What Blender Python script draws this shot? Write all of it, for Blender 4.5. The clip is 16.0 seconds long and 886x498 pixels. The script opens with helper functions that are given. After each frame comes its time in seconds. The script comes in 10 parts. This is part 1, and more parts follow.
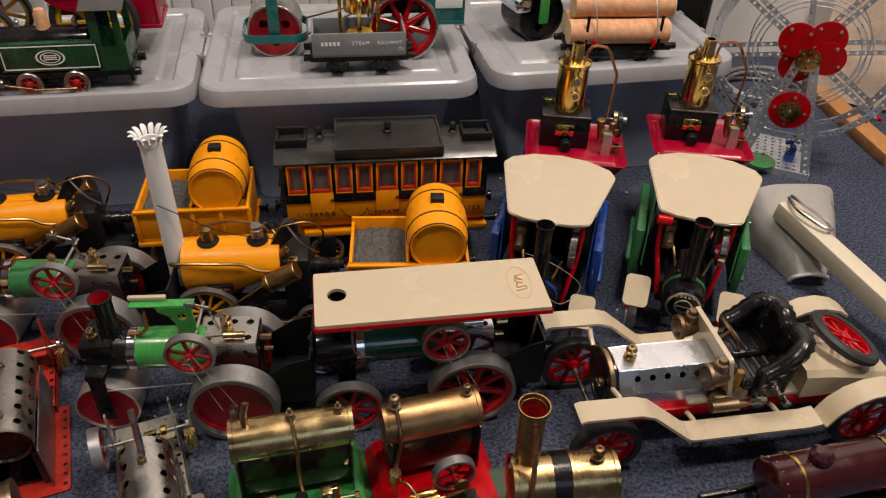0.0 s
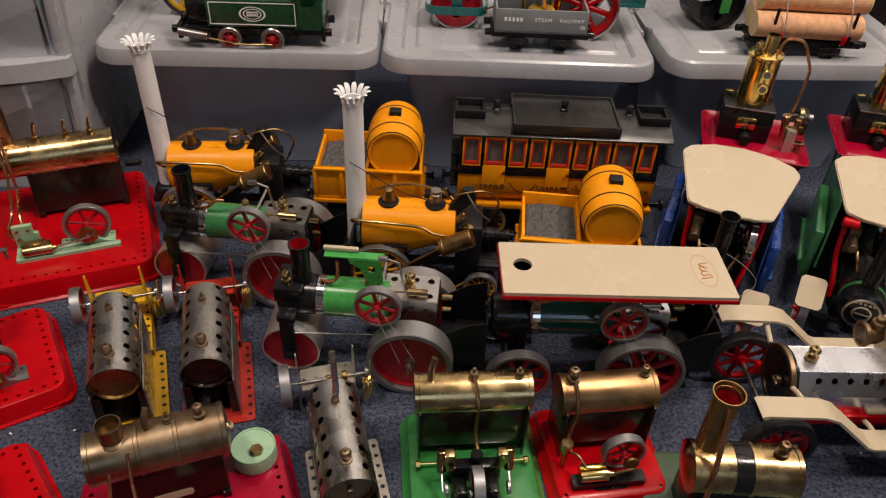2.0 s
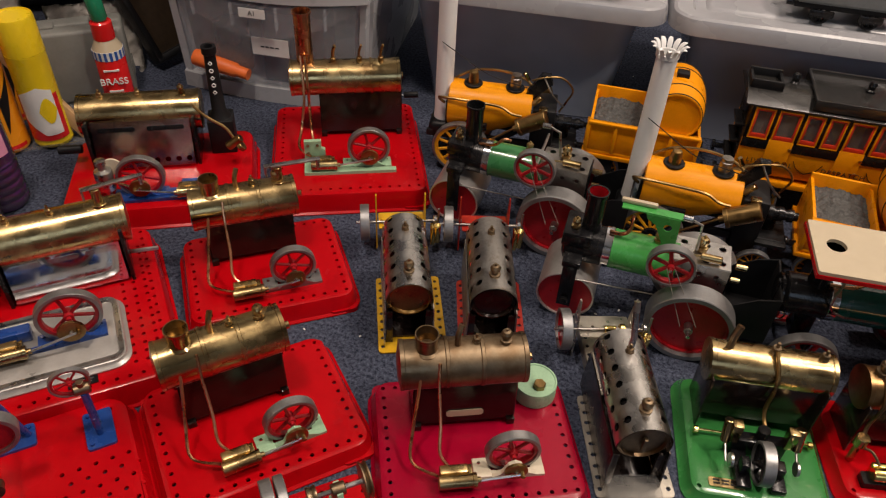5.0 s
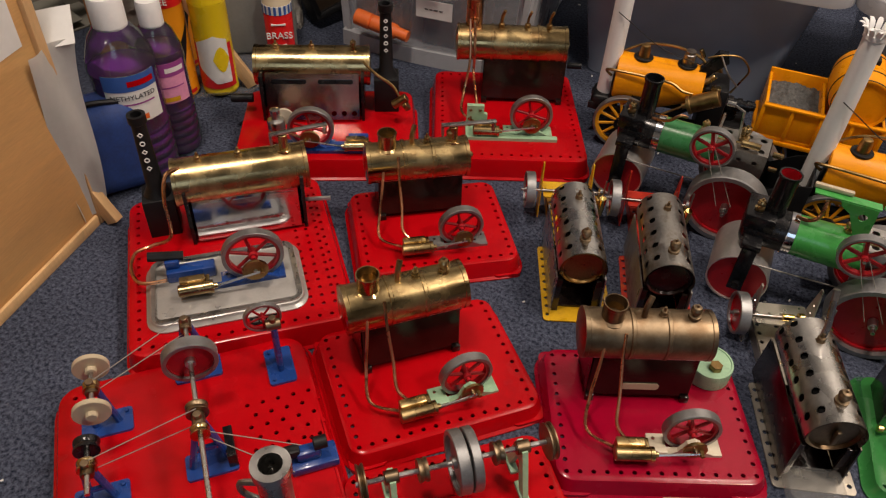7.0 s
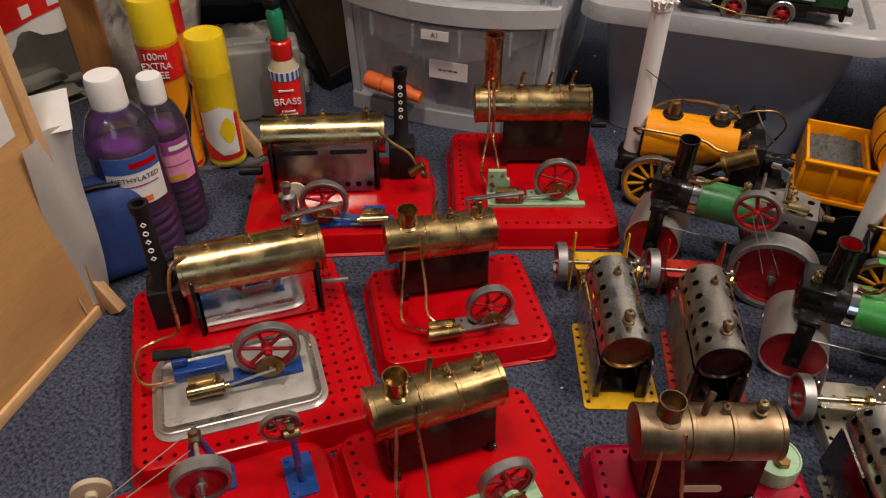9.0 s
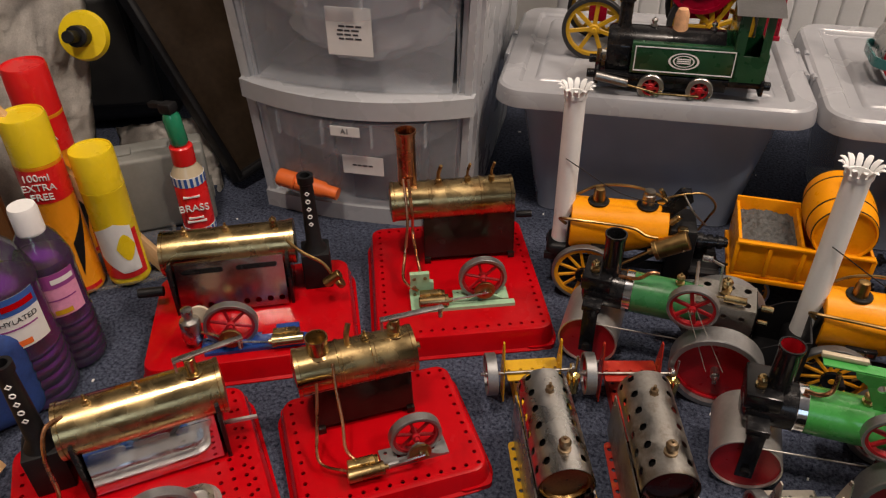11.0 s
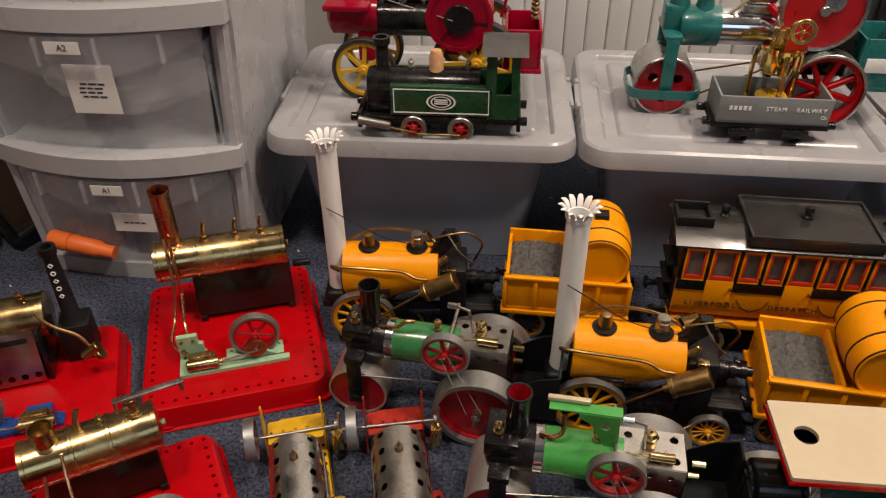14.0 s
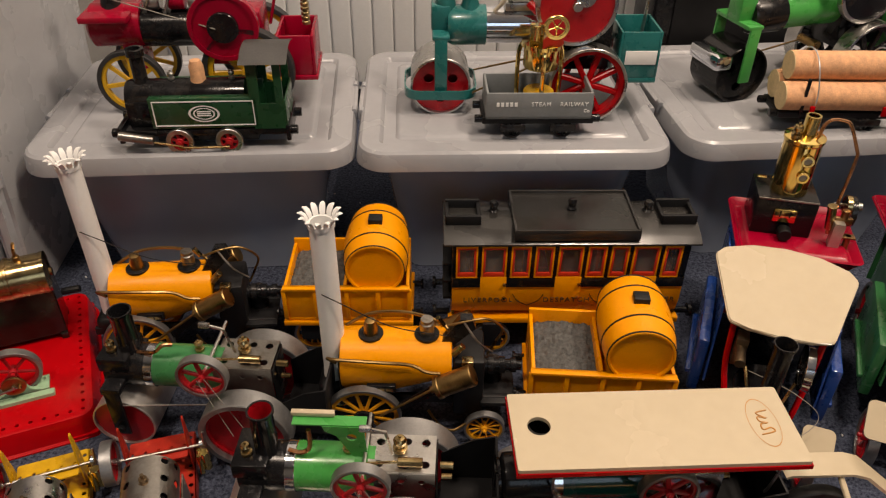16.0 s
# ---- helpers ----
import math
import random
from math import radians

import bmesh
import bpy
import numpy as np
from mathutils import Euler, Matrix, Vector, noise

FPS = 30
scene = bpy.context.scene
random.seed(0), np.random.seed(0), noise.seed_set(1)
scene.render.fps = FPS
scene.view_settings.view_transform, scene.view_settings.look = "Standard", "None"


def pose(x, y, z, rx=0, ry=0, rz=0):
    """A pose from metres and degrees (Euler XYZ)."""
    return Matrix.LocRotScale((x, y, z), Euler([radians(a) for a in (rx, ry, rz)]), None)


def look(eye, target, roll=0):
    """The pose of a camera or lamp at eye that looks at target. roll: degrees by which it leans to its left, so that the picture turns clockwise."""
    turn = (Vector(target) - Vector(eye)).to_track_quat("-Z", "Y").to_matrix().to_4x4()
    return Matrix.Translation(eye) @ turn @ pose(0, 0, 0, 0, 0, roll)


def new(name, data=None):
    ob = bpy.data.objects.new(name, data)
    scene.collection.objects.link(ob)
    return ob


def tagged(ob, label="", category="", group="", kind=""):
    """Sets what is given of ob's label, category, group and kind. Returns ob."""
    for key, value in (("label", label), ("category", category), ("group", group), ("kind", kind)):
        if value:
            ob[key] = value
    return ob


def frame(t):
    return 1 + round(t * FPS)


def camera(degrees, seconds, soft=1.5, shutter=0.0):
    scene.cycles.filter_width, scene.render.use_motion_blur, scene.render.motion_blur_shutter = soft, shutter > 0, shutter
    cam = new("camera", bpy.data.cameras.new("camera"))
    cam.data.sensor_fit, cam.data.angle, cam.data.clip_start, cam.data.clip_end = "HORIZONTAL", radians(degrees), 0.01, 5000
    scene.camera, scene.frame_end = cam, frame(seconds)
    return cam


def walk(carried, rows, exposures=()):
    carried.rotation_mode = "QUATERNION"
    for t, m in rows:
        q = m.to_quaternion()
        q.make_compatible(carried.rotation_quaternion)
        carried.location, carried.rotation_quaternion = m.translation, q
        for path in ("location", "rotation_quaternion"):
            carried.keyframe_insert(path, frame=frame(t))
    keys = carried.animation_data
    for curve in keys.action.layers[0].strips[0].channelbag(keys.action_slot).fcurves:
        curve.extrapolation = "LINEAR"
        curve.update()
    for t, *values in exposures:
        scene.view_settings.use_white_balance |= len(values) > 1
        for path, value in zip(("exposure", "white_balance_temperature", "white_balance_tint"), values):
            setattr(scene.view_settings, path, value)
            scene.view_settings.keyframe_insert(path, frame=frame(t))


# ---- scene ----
cam = camera(61.1, 16.0, 1.2)
METRES, EYE, TILT, LEAN, TURN = 0.96, 0.669, -37.5, -1.7, 0.0
ROWS = [
    (0.0, 0.0, 0.0, 0.0, 0.0, 0.0, -0.0),
    (0.5, -0.037, -0.0057, -0.0013, 1.44, -0.31, -1.4),
    (1.0, -0.0651, -0.0094, -0.0074, 3.02, -0.64, -2.75),
    (1.5, -0.0858, -0.0167, -0.0123, 4.69, -0.99, -4.21),
    (2.0, -0.1114, -0.022, -0.0198, 6.38, -1.48, -5.62),
    (2.5, -0.1426, -0.0284, -0.0265, 8.09, -2.07, -7.04),
    (3.0, -0.1698, -0.0362, -0.0358, 9.83, -2.7, -8.44),
    (3.5, -0.1928, -0.0431, -0.0448, 11.56, -3.37, -9.82),
    (4.0, -0.2258, -0.0476, -0.0551, 13.33, -4.02, -11.1),
    (6.5, -0.3535, -0.0878, -0.1139, 21.79, -7.75, -16.92),
    (7.0, -0.3794, -0.0954, -0.1277, 23.21, -8.41, -17.75),
    (7.5, -0.4009, -0.1019, -0.1345, 24.25, -8.68, -18.15),
    (8.0, -0.4228, -0.0943, -0.1323, 24.62, -8.28, -17.98),
    (8.5, -0.4344, -0.0694, -0.1124, 24.29, -7.24, -17.16),
    (9.0, -0.4381, -0.0439, -0.0948, 23.47, -5.66, -15.83),
    (11.5, -0.441, 0.0484, 0.0056, 18.93, -0.36, -10.99),
    (12.0, -0.422, 0.0594, 0.0289, 17.96, 0.05, -10.26),
    (12.5, -0.393, 0.0677, 0.0407, 17.0, 0.27, -9.44),
    (13.0, -0.3649, 0.0783, 0.0468, 15.79, 0.36, -8.71),
    (13.5, -0.3287, 0.0861, 0.0564, 14.37, 0.38, -8.02),
    (14.0, -0.2909, 0.092, 0.0645, 12.77, 0.53, -7.25),
    (14.5, -0.2491, 0.1006, 0.0708, 11.03, 0.71, -6.32),
    (15.0, -0.2107, 0.1092, 0.0769, 9.22, 0.97, -5.27),
    (15.5, -0.1751, 0.119, 0.0829, 7.46, 1.17, -4.1),
    (16.0, -0.1365, 0.1326, 0.0854, 5.79, 1.36, -2.95),
]
walk(cam, [(t, pose(0, 0, EYE, TILT, LEAN, TURN) @ pose(METRES * x, METRES * y, METRES * z, 90 + pitch, roll, yaw)) for t, x, y, z, yaw, pitch, roll in ROWS],
     [(0.0, 0.0, 6450, 15), (3.5, 0.0, 6650, 16), (8.0, 0.03, 6700, 14), (12.0, 0.11, 6700, 15), (16.0, 0.08, 7200, 15)])

# ---- light ----
world = bpy.data.worlds.new("room_air")
scene.world = world
world.use_nodes = True
world.node_tree.nodes["Background"].inputs[0].default_value = (1.0, 0.93, 0.85, 1)
world.node_tree.nodes["Background"].inputs[1].default_value = 0.003


def lamp(name, x, y, z, sx, sy, watts, colour, target):
    data = bpy.data.lights.new(name, "AREA")
    data.shape, data.size, data.size_y, data.energy, data.color = "RECTANGLE", sx, sy, watts, colour
    ob = new(name, data)
    ob.matrix_world = look((x, y, z), target)
    return ob


def spot(name, x, y, size, watts, colour):
    data = bpy.data.lights.new(name, "AREA")
    data.shape, data.size, data.energy, data.color = "DISK", size, watts, colour
    ob = new(name, data)
    ob.matrix_world = look((x, y, 2.40), (x, y, 0))
    return ob


WARM = (1.0, 0.875, 0.745)
spot("ceiling_lamp", -0.80, 0.0, 0.26, 24, WARM)
spot("ceiling_lamp", 1.15, 0.35, 0.30, 34, WARM)
# one fitting with six small bulbs
for bulb_x in (-0.09, 0.09):
    for bulb_y in (-0.16, 0.0, 0.16):
        spot("ceiling_bulb", 0.45 + bulb_x, 0.98 + bulb_y, 0.07, 4.2, WARM)
# daylight in the opening of the window behind the camera
lamp("window_light", 0.75, -2.19, 1.45, 1.16, 1.06, 6.0, (0.60, 0.79, 1.0), (0.0, 0.8, 0.2))


# ---- materials ----
def mat(name, col, rough=0.5, metal=0.0, var=0.12, scale=45.0, bump=0.0, bscale=500.0, coat=0.0, wear=None, wear_at=0.62,
        rvar=0.12, alpha=1.0, transmission=0.0, spec=0.5, stretch=None):
    """Principled material with two scales of colour and gloss variation, an optional second worn colour and fine relief."""
    m = bpy.data.materials.new(name)
    m.use_nodes = True
    nt = m.node_tree
    b = nt.nodes["Principled BSDF"]
    co = nt.nodes.new("ShaderNodeTexCoord")
    src = co.outputs["Object"]
    if stretch:
        mp = nt.nodes.new("ShaderNodeMapping")
        mp.inputs["Scale"].default_value = stretch
        nt.links.new(src, mp.inputs[0])
        src = mp.outputs[0]
    n1 = nt.nodes.new("ShaderNodeTexNoise")
    n1.inputs["Scale"].default_value, n1.inputs["Detail"].default_value = scale, 4
    nt.links.new(src, n1.inputs["Vector"])
    n2 = nt.nodes.new("ShaderNodeTexNoise")
    n2.inputs["Scale"].default_value, n2.inputs["Detail"].default_value = scale * 7, 3
    nt.links.new(src, n2.inputs["Vector"])
    mix = nt.nodes.new("ShaderNodeMix")
    mix.data_type = "RGBA"
    lo = [c * (1 - var) for c in col]
    hi = [min(1, c * (1 + var)) for c in col]
    mix.inputs[6].default_value, mix.inputs[7].default_value = (*lo, 1), (*hi, 1)
    add = nt.nodes.new("ShaderNodeMath")
    add.operation = "MULTIPLY_ADD"
    add.inputs[1].default_value = 0.4
    nt.links.new(n2.outputs["Fac"], add.inputs[0])
    sc = nt.nodes.new("ShaderNodeMath")
    sc.operation = "MULTIPLY"
    sc.inputs[1].default_value = 0.6
    nt.links.new(n1.outputs["Fac"], sc.inputs[0])
    nt.links.new(sc.outputs[0], add.inputs[2])
    st = nt.nodes.new("ShaderNodeMapRange")
    st.inputs["From Min"].default_value, st.inputs["From Max"].default_value = 0.3, 0.7
    nt.links.new(add.outputs[0], st.inputs["Value"])
    nt.links.new(st.outputs[0], mix.inputs[0])
    out = mix.outputs[2]
    if wear:
        n3 = nt.nodes.new("ShaderNodeTexNoise")
        n3.inputs["Scale"].default_value, n3.inputs["Detail"].default_value = scale * 0.7, 7
        n3.inputs["Roughness"].default_value = 0.7
        nt.links.new(src, n3.inputs["Vector"])
        r3 = nt.nodes.new("ShaderNodeMapRange")
        r3.inputs["From Min"].default_value, r3.inputs["From Max"].default_value = wear_at - 0.1, wear_at + 0.06
        nt.links.new(n3.outputs["Fac"], r3.inputs["Value"])
        m2 = nt.nodes.new("ShaderNodeMix")
        m2.data_type = "RGBA"
        m2.inputs[7].default_value = (*wear, 1)
        nt.links.new(out, m2.inputs[6])
        nt.links.new(r3.outputs[0], m2.inputs[0])
        out = m2.outputs[2]
    nt.links.new(out, b.inputs["Base Color"])
    rr = nt.nodes.new("ShaderNodeMapRange")
    rr.inputs["To Min"].default_value, rr.inputs["To Max"].default_value = max(0.02, rough - rvar), min(1, rough + rvar)
    rr.inputs["From Min"].default_value, rr.inputs["From Max"].default_value = 0.3, 0.7
    nt.links.new(n1.outputs["Fac"], rr.inputs["Value"])
    nt.links.new(rr.outputs[0], b.inputs["Roughness"])
    b.inputs["Metallic"].default_value = metal
    b.inputs["Coat Weight"].default_value = coat
    b.inputs["Coat Roughness"].default_value = 0.08
    b.inputs["Alpha"].default_value = alpha
    b.inputs["Transmission Weight"].default_value = transmission
    b.inputs["Specular IOR Level"].default_value = spec
    if bump:
        n4 = nt.nodes.new("ShaderNodeTexNoise")
        n4.inputs["Scale"].default_value, n4.inputs["Detail"].default_value = bscale, 3
        nt.links.new(src, n4.inputs["Vector"])
        bp = nt.nodes.new("ShaderNodeBump")
        bp.inputs["Strength"].default_value, bp.inputs["Distance"].default_value = bump, 0.001
        nt.links.new(n4.outputs["Fac"], bp.inputs["Height"])
        nt.links.new(bp.outputs[0], b.inputs["Normal"])
    return m


BRASS = mat("brass", (0.47, 0.345, 0.165), 0.25, 1, 0.22, 34, 0.04, 900, wear=(0.27, 0.17, 0.075), wear_at=0.6)
BRASS_NEW = mat("polished_brass", (0.80, 0.58, 0.20), 0.14, 1, 0.1, 40)
BRASS_OLD = mat("tarnished_brass", (0.24, 0.178, 0.112), 0.42, 1, 0.25, 30, 0.06, 700, wear=(0.17, 0.105, 0.055), wear_at=0.55)
BRASS_WARM = mat("heat_browned_brass", (0.36, 0.225, 0.105), 0.40, 1, 0.25, 26, 0.06, 700, wear=(0.26, 0.14, 0.06), wear_at=0.55)
ROLL_STEEL = mat("turned_roll_steel", (0.60, 0.585, 0.56), 0.42, 0.8, 0.12, 30, 0.05, 700)
SATIN_CHROME = mat("satin_chrome", (0.78, 0.81, 0.87), 0.30, 1, 0.06, 30)
BRONZE = mat("bronze", (0.30, 0.19, 0.075), 0.35, 1, 0.25, 60, 0.05)
COPPER = mat("copper", (0.60, 0.31, 0.165), 0.27, 1, 0.2, 50, wear=(0.24, 0.10, 0.045))
STEEL = mat("steel", (0.52, 0.51, 0.49), 0.3, 1, 0.15, 50, 0.05, 900)
STEEL_DULL = mat("dull_steel", (0.36, 0.345, 0.32), 0.4, 1, 0.2, 40, 0.08, 800, wear=(0.22, 0.18, 0.14), wear_at=0.6)
IRON_GREY = mat("grey_cast_metal", (0.30, 0.30, 0.30), 0.45, 0.85, 0.15, 60, 0.1, 900)
BRIGHT_SHEET = mat("bright_rolled_sheet", (0.70, 0.68, 0.66), 0.20, 1, 0.06, 12, 0.03, 300)
CHROME = mat("chrome", (0.72, 0.74, 0.78), 0.08, 1, 0.05, 30)
ZINC = mat("galvanised_steel", (0.60, 0.63, 0.67), 0.34, 0.7, 0.12, 60)
BLACK = mat("black_enamel", (0.008, 0.008, 0.009), 0.20, 0, 0.4, 40, 0.05, 700, coat=0.0, spec=0.32, wear=(0.03, 0.024, 0.02), wear_at=0.64)
BLACK_MATT = mat("matt_black", (0.007, 0.007, 0.008), 0.5, 0, 0.3, 40, 0.15, 900, spec=0.3)
BLACK_RUBBER = mat("black_rubber", (0.02, 0.02, 0.021), 0.6, 0, 0.3, 50, 0.15, 700)
BLACK_BURNT = mat("scorched_sheet", (0.016, 0.009, 0.0075), 0.2, 0.2, 0.5, 35, 0.06, 500, wear=(0.03, 0.016, 0.011), wear_at=0.6, coat=0.05)
RED = mat("red_enamel", (0.42, 0.002, 0.005), 0.22, 0, 0.1, 14, 0.03, 900, coat=0.06, rvar=0.08, spec=0.2, wear=(0.30, 0.002, 0.005), wear_at=0.66)
RED_HUB = mat("red_wheel_paint", (0.38, 0.006, 0.012), 0.36, 0, 0.2, 60, 0.06)
RED_DARK = mat("crimson_enamel", (0.29, 0.0015, 0.019), 0.24, 0, 0.12, 20, coat=0.12, spec=0.3)
MAROON = mat("maroon_enamel", (0.034, 0.004, 0.007), 0.2, 0, 0.2, 40, coat=0.6)
GREEN = mat("green_enamel", (0.03, 0.19, 0.045), 0.25, 0, 0.12, 30, coat=0.4)
GREEN_BRIGHT = mat("bright_green_paint", (0.045, 0.30, 0.06), 0.3, 0, 0.12, 40, coat=0.3)
GREEN_MID = mat("mid_green_paint", (0.03, 0.17, 0.055), 0.32, 0, 0.15, 40, coat=0.3)
GREEN_DEEP = mat("deep_green_paint", (0.004, 0.075, 0.058), 0.2, 0, 0.2, 40, coat=0.5)
GREEN_LOCO = mat("locomotive_green", (0.008, 0.055, 0.02), 0.3, 0, 0.2, 50, coat=0.3)
GREEN_OLIVE = mat("dull_green_paint", (0.055, 0.085, 0.05), 0.45, 0, 0.2, 50)
MINT = mat("mint_green_paint", (0.30, 0.48, 0.31), 0.35, 0, 0.12, 60, 0.05, coat=0.2, wear=(0.22, 0.36, 0.24), wear_at=0.64)
TEAL = mat("teal_paint", (0.01, 0.13, 0.125), 0.3, 0, 0.15, 50, coat=0.3)
BLUE = mat("blue_enamel", (0.008, 0.045, 0.215), 0.28, 0, 0.15, 50, coat=0.3)
BLUE_DARK = mat("navy_fabric", (0.012, 0.04, 0.17), 0.7, 0, 0.3, 40, 0.5, 900)
CREAM = mat("cream_plastic", (0.49, 0.41, 0.285), 0.25, 0, 0.04, 12, coat=0.3, rvar=0.05)
CREAM_DULL = mat("bone_plastic", (0.62, 0.55, 0.42), 0.4, 0, 0.08, 40)
YELLOW = mat("yellow_ochre_plastic", (0.82, 0.30, 0.004), 0.34, 0, 0.07, 50, 0.08, 900, spec=0.25)
YELLOW_WHEEL = mat("yellow_wheel_paint", (0.80, 0.36, 0.012), 0.42, 0, 0.12, 50)
YELLOW_PAINT = mat("yellow_sheet_paint", (0.60, 0.34, 0.012), 0.35, 0, 0.12, 40, wear=(0.45, 0.25, 0.02), wear_at=0.66)
ORANGE_RED = mat("orange_sheet_paint", (0.36, 0.020, 0.010), 0.38, 0, 0.2, 40, wear=(0.60, 0.15, 0.02), wear_at=0.68)
WINDOW_RED = mat("vermilion_frame", (0.62, 0.035, 0.012), 0.4, 0, 0.1, 60)
WHITE = mat("white_plastic", (0.80, 0.80, 0.79), 0.4, 0, 0.04, 40, 0.05)
PAPER = mat("paper", (0.72, 0.72, 0.70), 0.8, 0, 0.05, 20)
LETTER_BROWN = mat("brown_lettering", (0.09, 0.035, 0.008), 0.5, 0, 0.2, 60)
GOLD_PAINT = mat("gold_brown_paint", (0.42, 0.19, 0.04), 0.4, 0, 0.2, 60)
CORD = mat("grey_drive_cord", (0.25, 0.23, 0.20), 0.8, 0, 0.2, 60)
INK = mat("ink", (0.05, 0.05, 0.055), 0.7, 0, 0.1, 50)
ROOF_BLACK = mat("coach_roof_plastic", (0.022, 0.021, 0.020), 0.2, 0, 0.2, 14, 0.05, 600)
COAL = mat("grey_coal", (0.075, 0.075, 0.072), 0.8, 0, 0.8, 260, 0.6, 700)
LID = mat("grey_lid_plastic", (0.32, 0.325, 0.345), 0.24, 0, 0.07, 9, 0.08, 700)
DRAWER = mat("silver_grey_plastic", (0.42, 0.432, 0.455), 0.28, 0, 0.06, 14, 0.05, 700)
WOOD = mat("pale_plywood", (0.64, 0.37, 0.145), 0.5, 0, 0.14, 9, 0.1, 300, stretch=(1, 1, 8))
WOOD_EDGE = mat("pale_timber", (0.66, 0.42, 0.20), 0.55, 0, 0.15, 14, 0.1, 300, stretch=(6, 6, 1))
WOOD_DARK = mat("oak_timber", (0.42, 0.19, 0.06), 0.5, 0, 0.2, 14, stretch=(6, 6, 1))
CORK = mat("bark_log", (0.62, 0.33, 0.17), 0.75, 0, 0.3, 120, 0.4, 500)
GREY_CASE = mat("grey_moulded_case", (0.20, 0.205, 0.19), 0.5, 0, 0.1, 30, 0.2, 600)
# for walls out of view: darkened so that little light bounces back
LOW_BOUNCE = mat("low_bounce_wall_paint", (0.15, 0.14, 0.125), 0.6, 0, 0.1, 3)
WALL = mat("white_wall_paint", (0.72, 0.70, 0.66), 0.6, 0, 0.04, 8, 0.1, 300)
LEATHER = mat("black_leatherette", (0.009, 0.008, 0.009), 0.2, 0, 0.3, 60, 0.12, 500)
ORANGE = mat("orange_plastic", (0.80, 0.16, 0.03), 0.45, 0, 0.08, 40)
SILVER_TRAY = mat("grey_hammer_paint", (0.40, 0.39, 0.37), 0.38, 0.55, 0.1, 50, 0.1, 800)
BOX_INSIDE = mat("stored_grey_things", (0.10, 0.10, 0.11), 0.6, 0, 0.4, 25)


def glassy(name, col, clear, rough, haze=0.0):
    """Thin clear plastic: part of the light passes straight through, the rest meets a glossy tinted skin."""
    m = bpy.data.materials.new(name)
    m.use_nodes = True
    nt = m.node_tree
    b = nt.nodes["Principled BSDF"]
    b.inputs["Base Color"].default_value = (*col, 1)
    b.inputs["Roughness"].default_value = rough
    tr = nt.nodes.new("ShaderNodeBsdfTransparent")
    mx = nt.nodes.new("ShaderNodeMixShader")
    nz = nt.nodes.new("ShaderNodeTexNoise")
    nz.inputs["Scale"].default_value = 9
    co = nt.nodes.new("ShaderNodeTexCoord")
    nt.links.new(co.outputs["Object"], nz.inputs["Vector"])
    mr = nt.nodes.new("ShaderNodeMapRange")
    mr.inputs["To Min"].default_value, mr.inputs["To Max"].default_value = clear + haze, clear - haze
    nt.links.new(nz.outputs["Fac"], mr.inputs["Value"])
    nt.links.new(mr.outputs[0], mx.inputs[0])
    nt.links.new(b.outputs[0], mx.inputs[1])
    nt.links.new(tr.outputs[0], mx.inputs[2])
    nt.links.new(mx.outputs[0], nt.nodes["Material Output"].inputs[0])
    return m


BOX_CLEAR = glassy("smoky_clear_box_plastic", (0.41, 0.475, 0.60), 0.47, 0.12, 0.20)
DRAWER_CLEAR = glassy("frosted_drawer_plastic", (0.70, 0.74, 0.80), 0.79, 0.14, 0.07)


def pet_material():
    """Clear bottle plastic: light passes through, with gloss growing towards the edges."""
    m = bpy.data.materials.new("clear_bottle_plastic")
    m.use_nodes = True
    nt = m.node_tree
    tr = nt.nodes.new("ShaderNodeBsdfTransparent")
    tr.inputs[0].default_value = (0.90, 0.89, 0.91, 1)
    gl = nt.nodes.new("ShaderNodeBsdfGlossy")
    gl.inputs["Roughness"].default_value = 0.06
    lw = nt.nodes.new("ShaderNodeLayerWeight")
    lw.inputs[0].default_value = 0.42
    mx = nt.nodes.new("ShaderNodeMixShader")
    nt.links.new(lw.outputs["Fresnel"], mx.inputs[0])
    nt.links.new(tr.outputs[0], mx.inputs[1])
    nt.links.new(gl.outputs[0], mx.inputs[2])
    b = nt.nodes["Principled BSDF"]
    b.inputs["Base Color"].default_value = (0.62, 0.60, 0.63, 1)
    b.inputs["Roughness"].default_value = 0.15
    cloudy = nt.nodes.new("ShaderNodeMixShader")
    cloudy.inputs[0].default_value = 0.04
    nt.links.new(mx.outputs[0], cloudy.inputs[1])
    nt.links.new(b.outputs[0], cloudy.inputs[2])
    nt.links.new(cloudy.outputs[0], nt.nodes["Material Output"].inputs[0])
    return m


PET_CLEAR = pet_material()
BAG = glassy("crumpled_polythene", (0.85, 0.86, 0.87), 0.15, 0.25, 0.15)
# the coach panes' milky tint stands in for reflections of the surroundings
COACH_PANE = glassy("reflection_tinted_glazing", (0.26, 0.23, 0.20), 0.68, 0.06, 0.3)
PANE = glassy("small_window_pane", (0.3, 0.3, 0.29), 0.8, 0.08)
PURPLE = mat("purple_liquid", (0.25, 0.025, 0.45), 0.10, 0, 0.1, 20, coat=0.6)


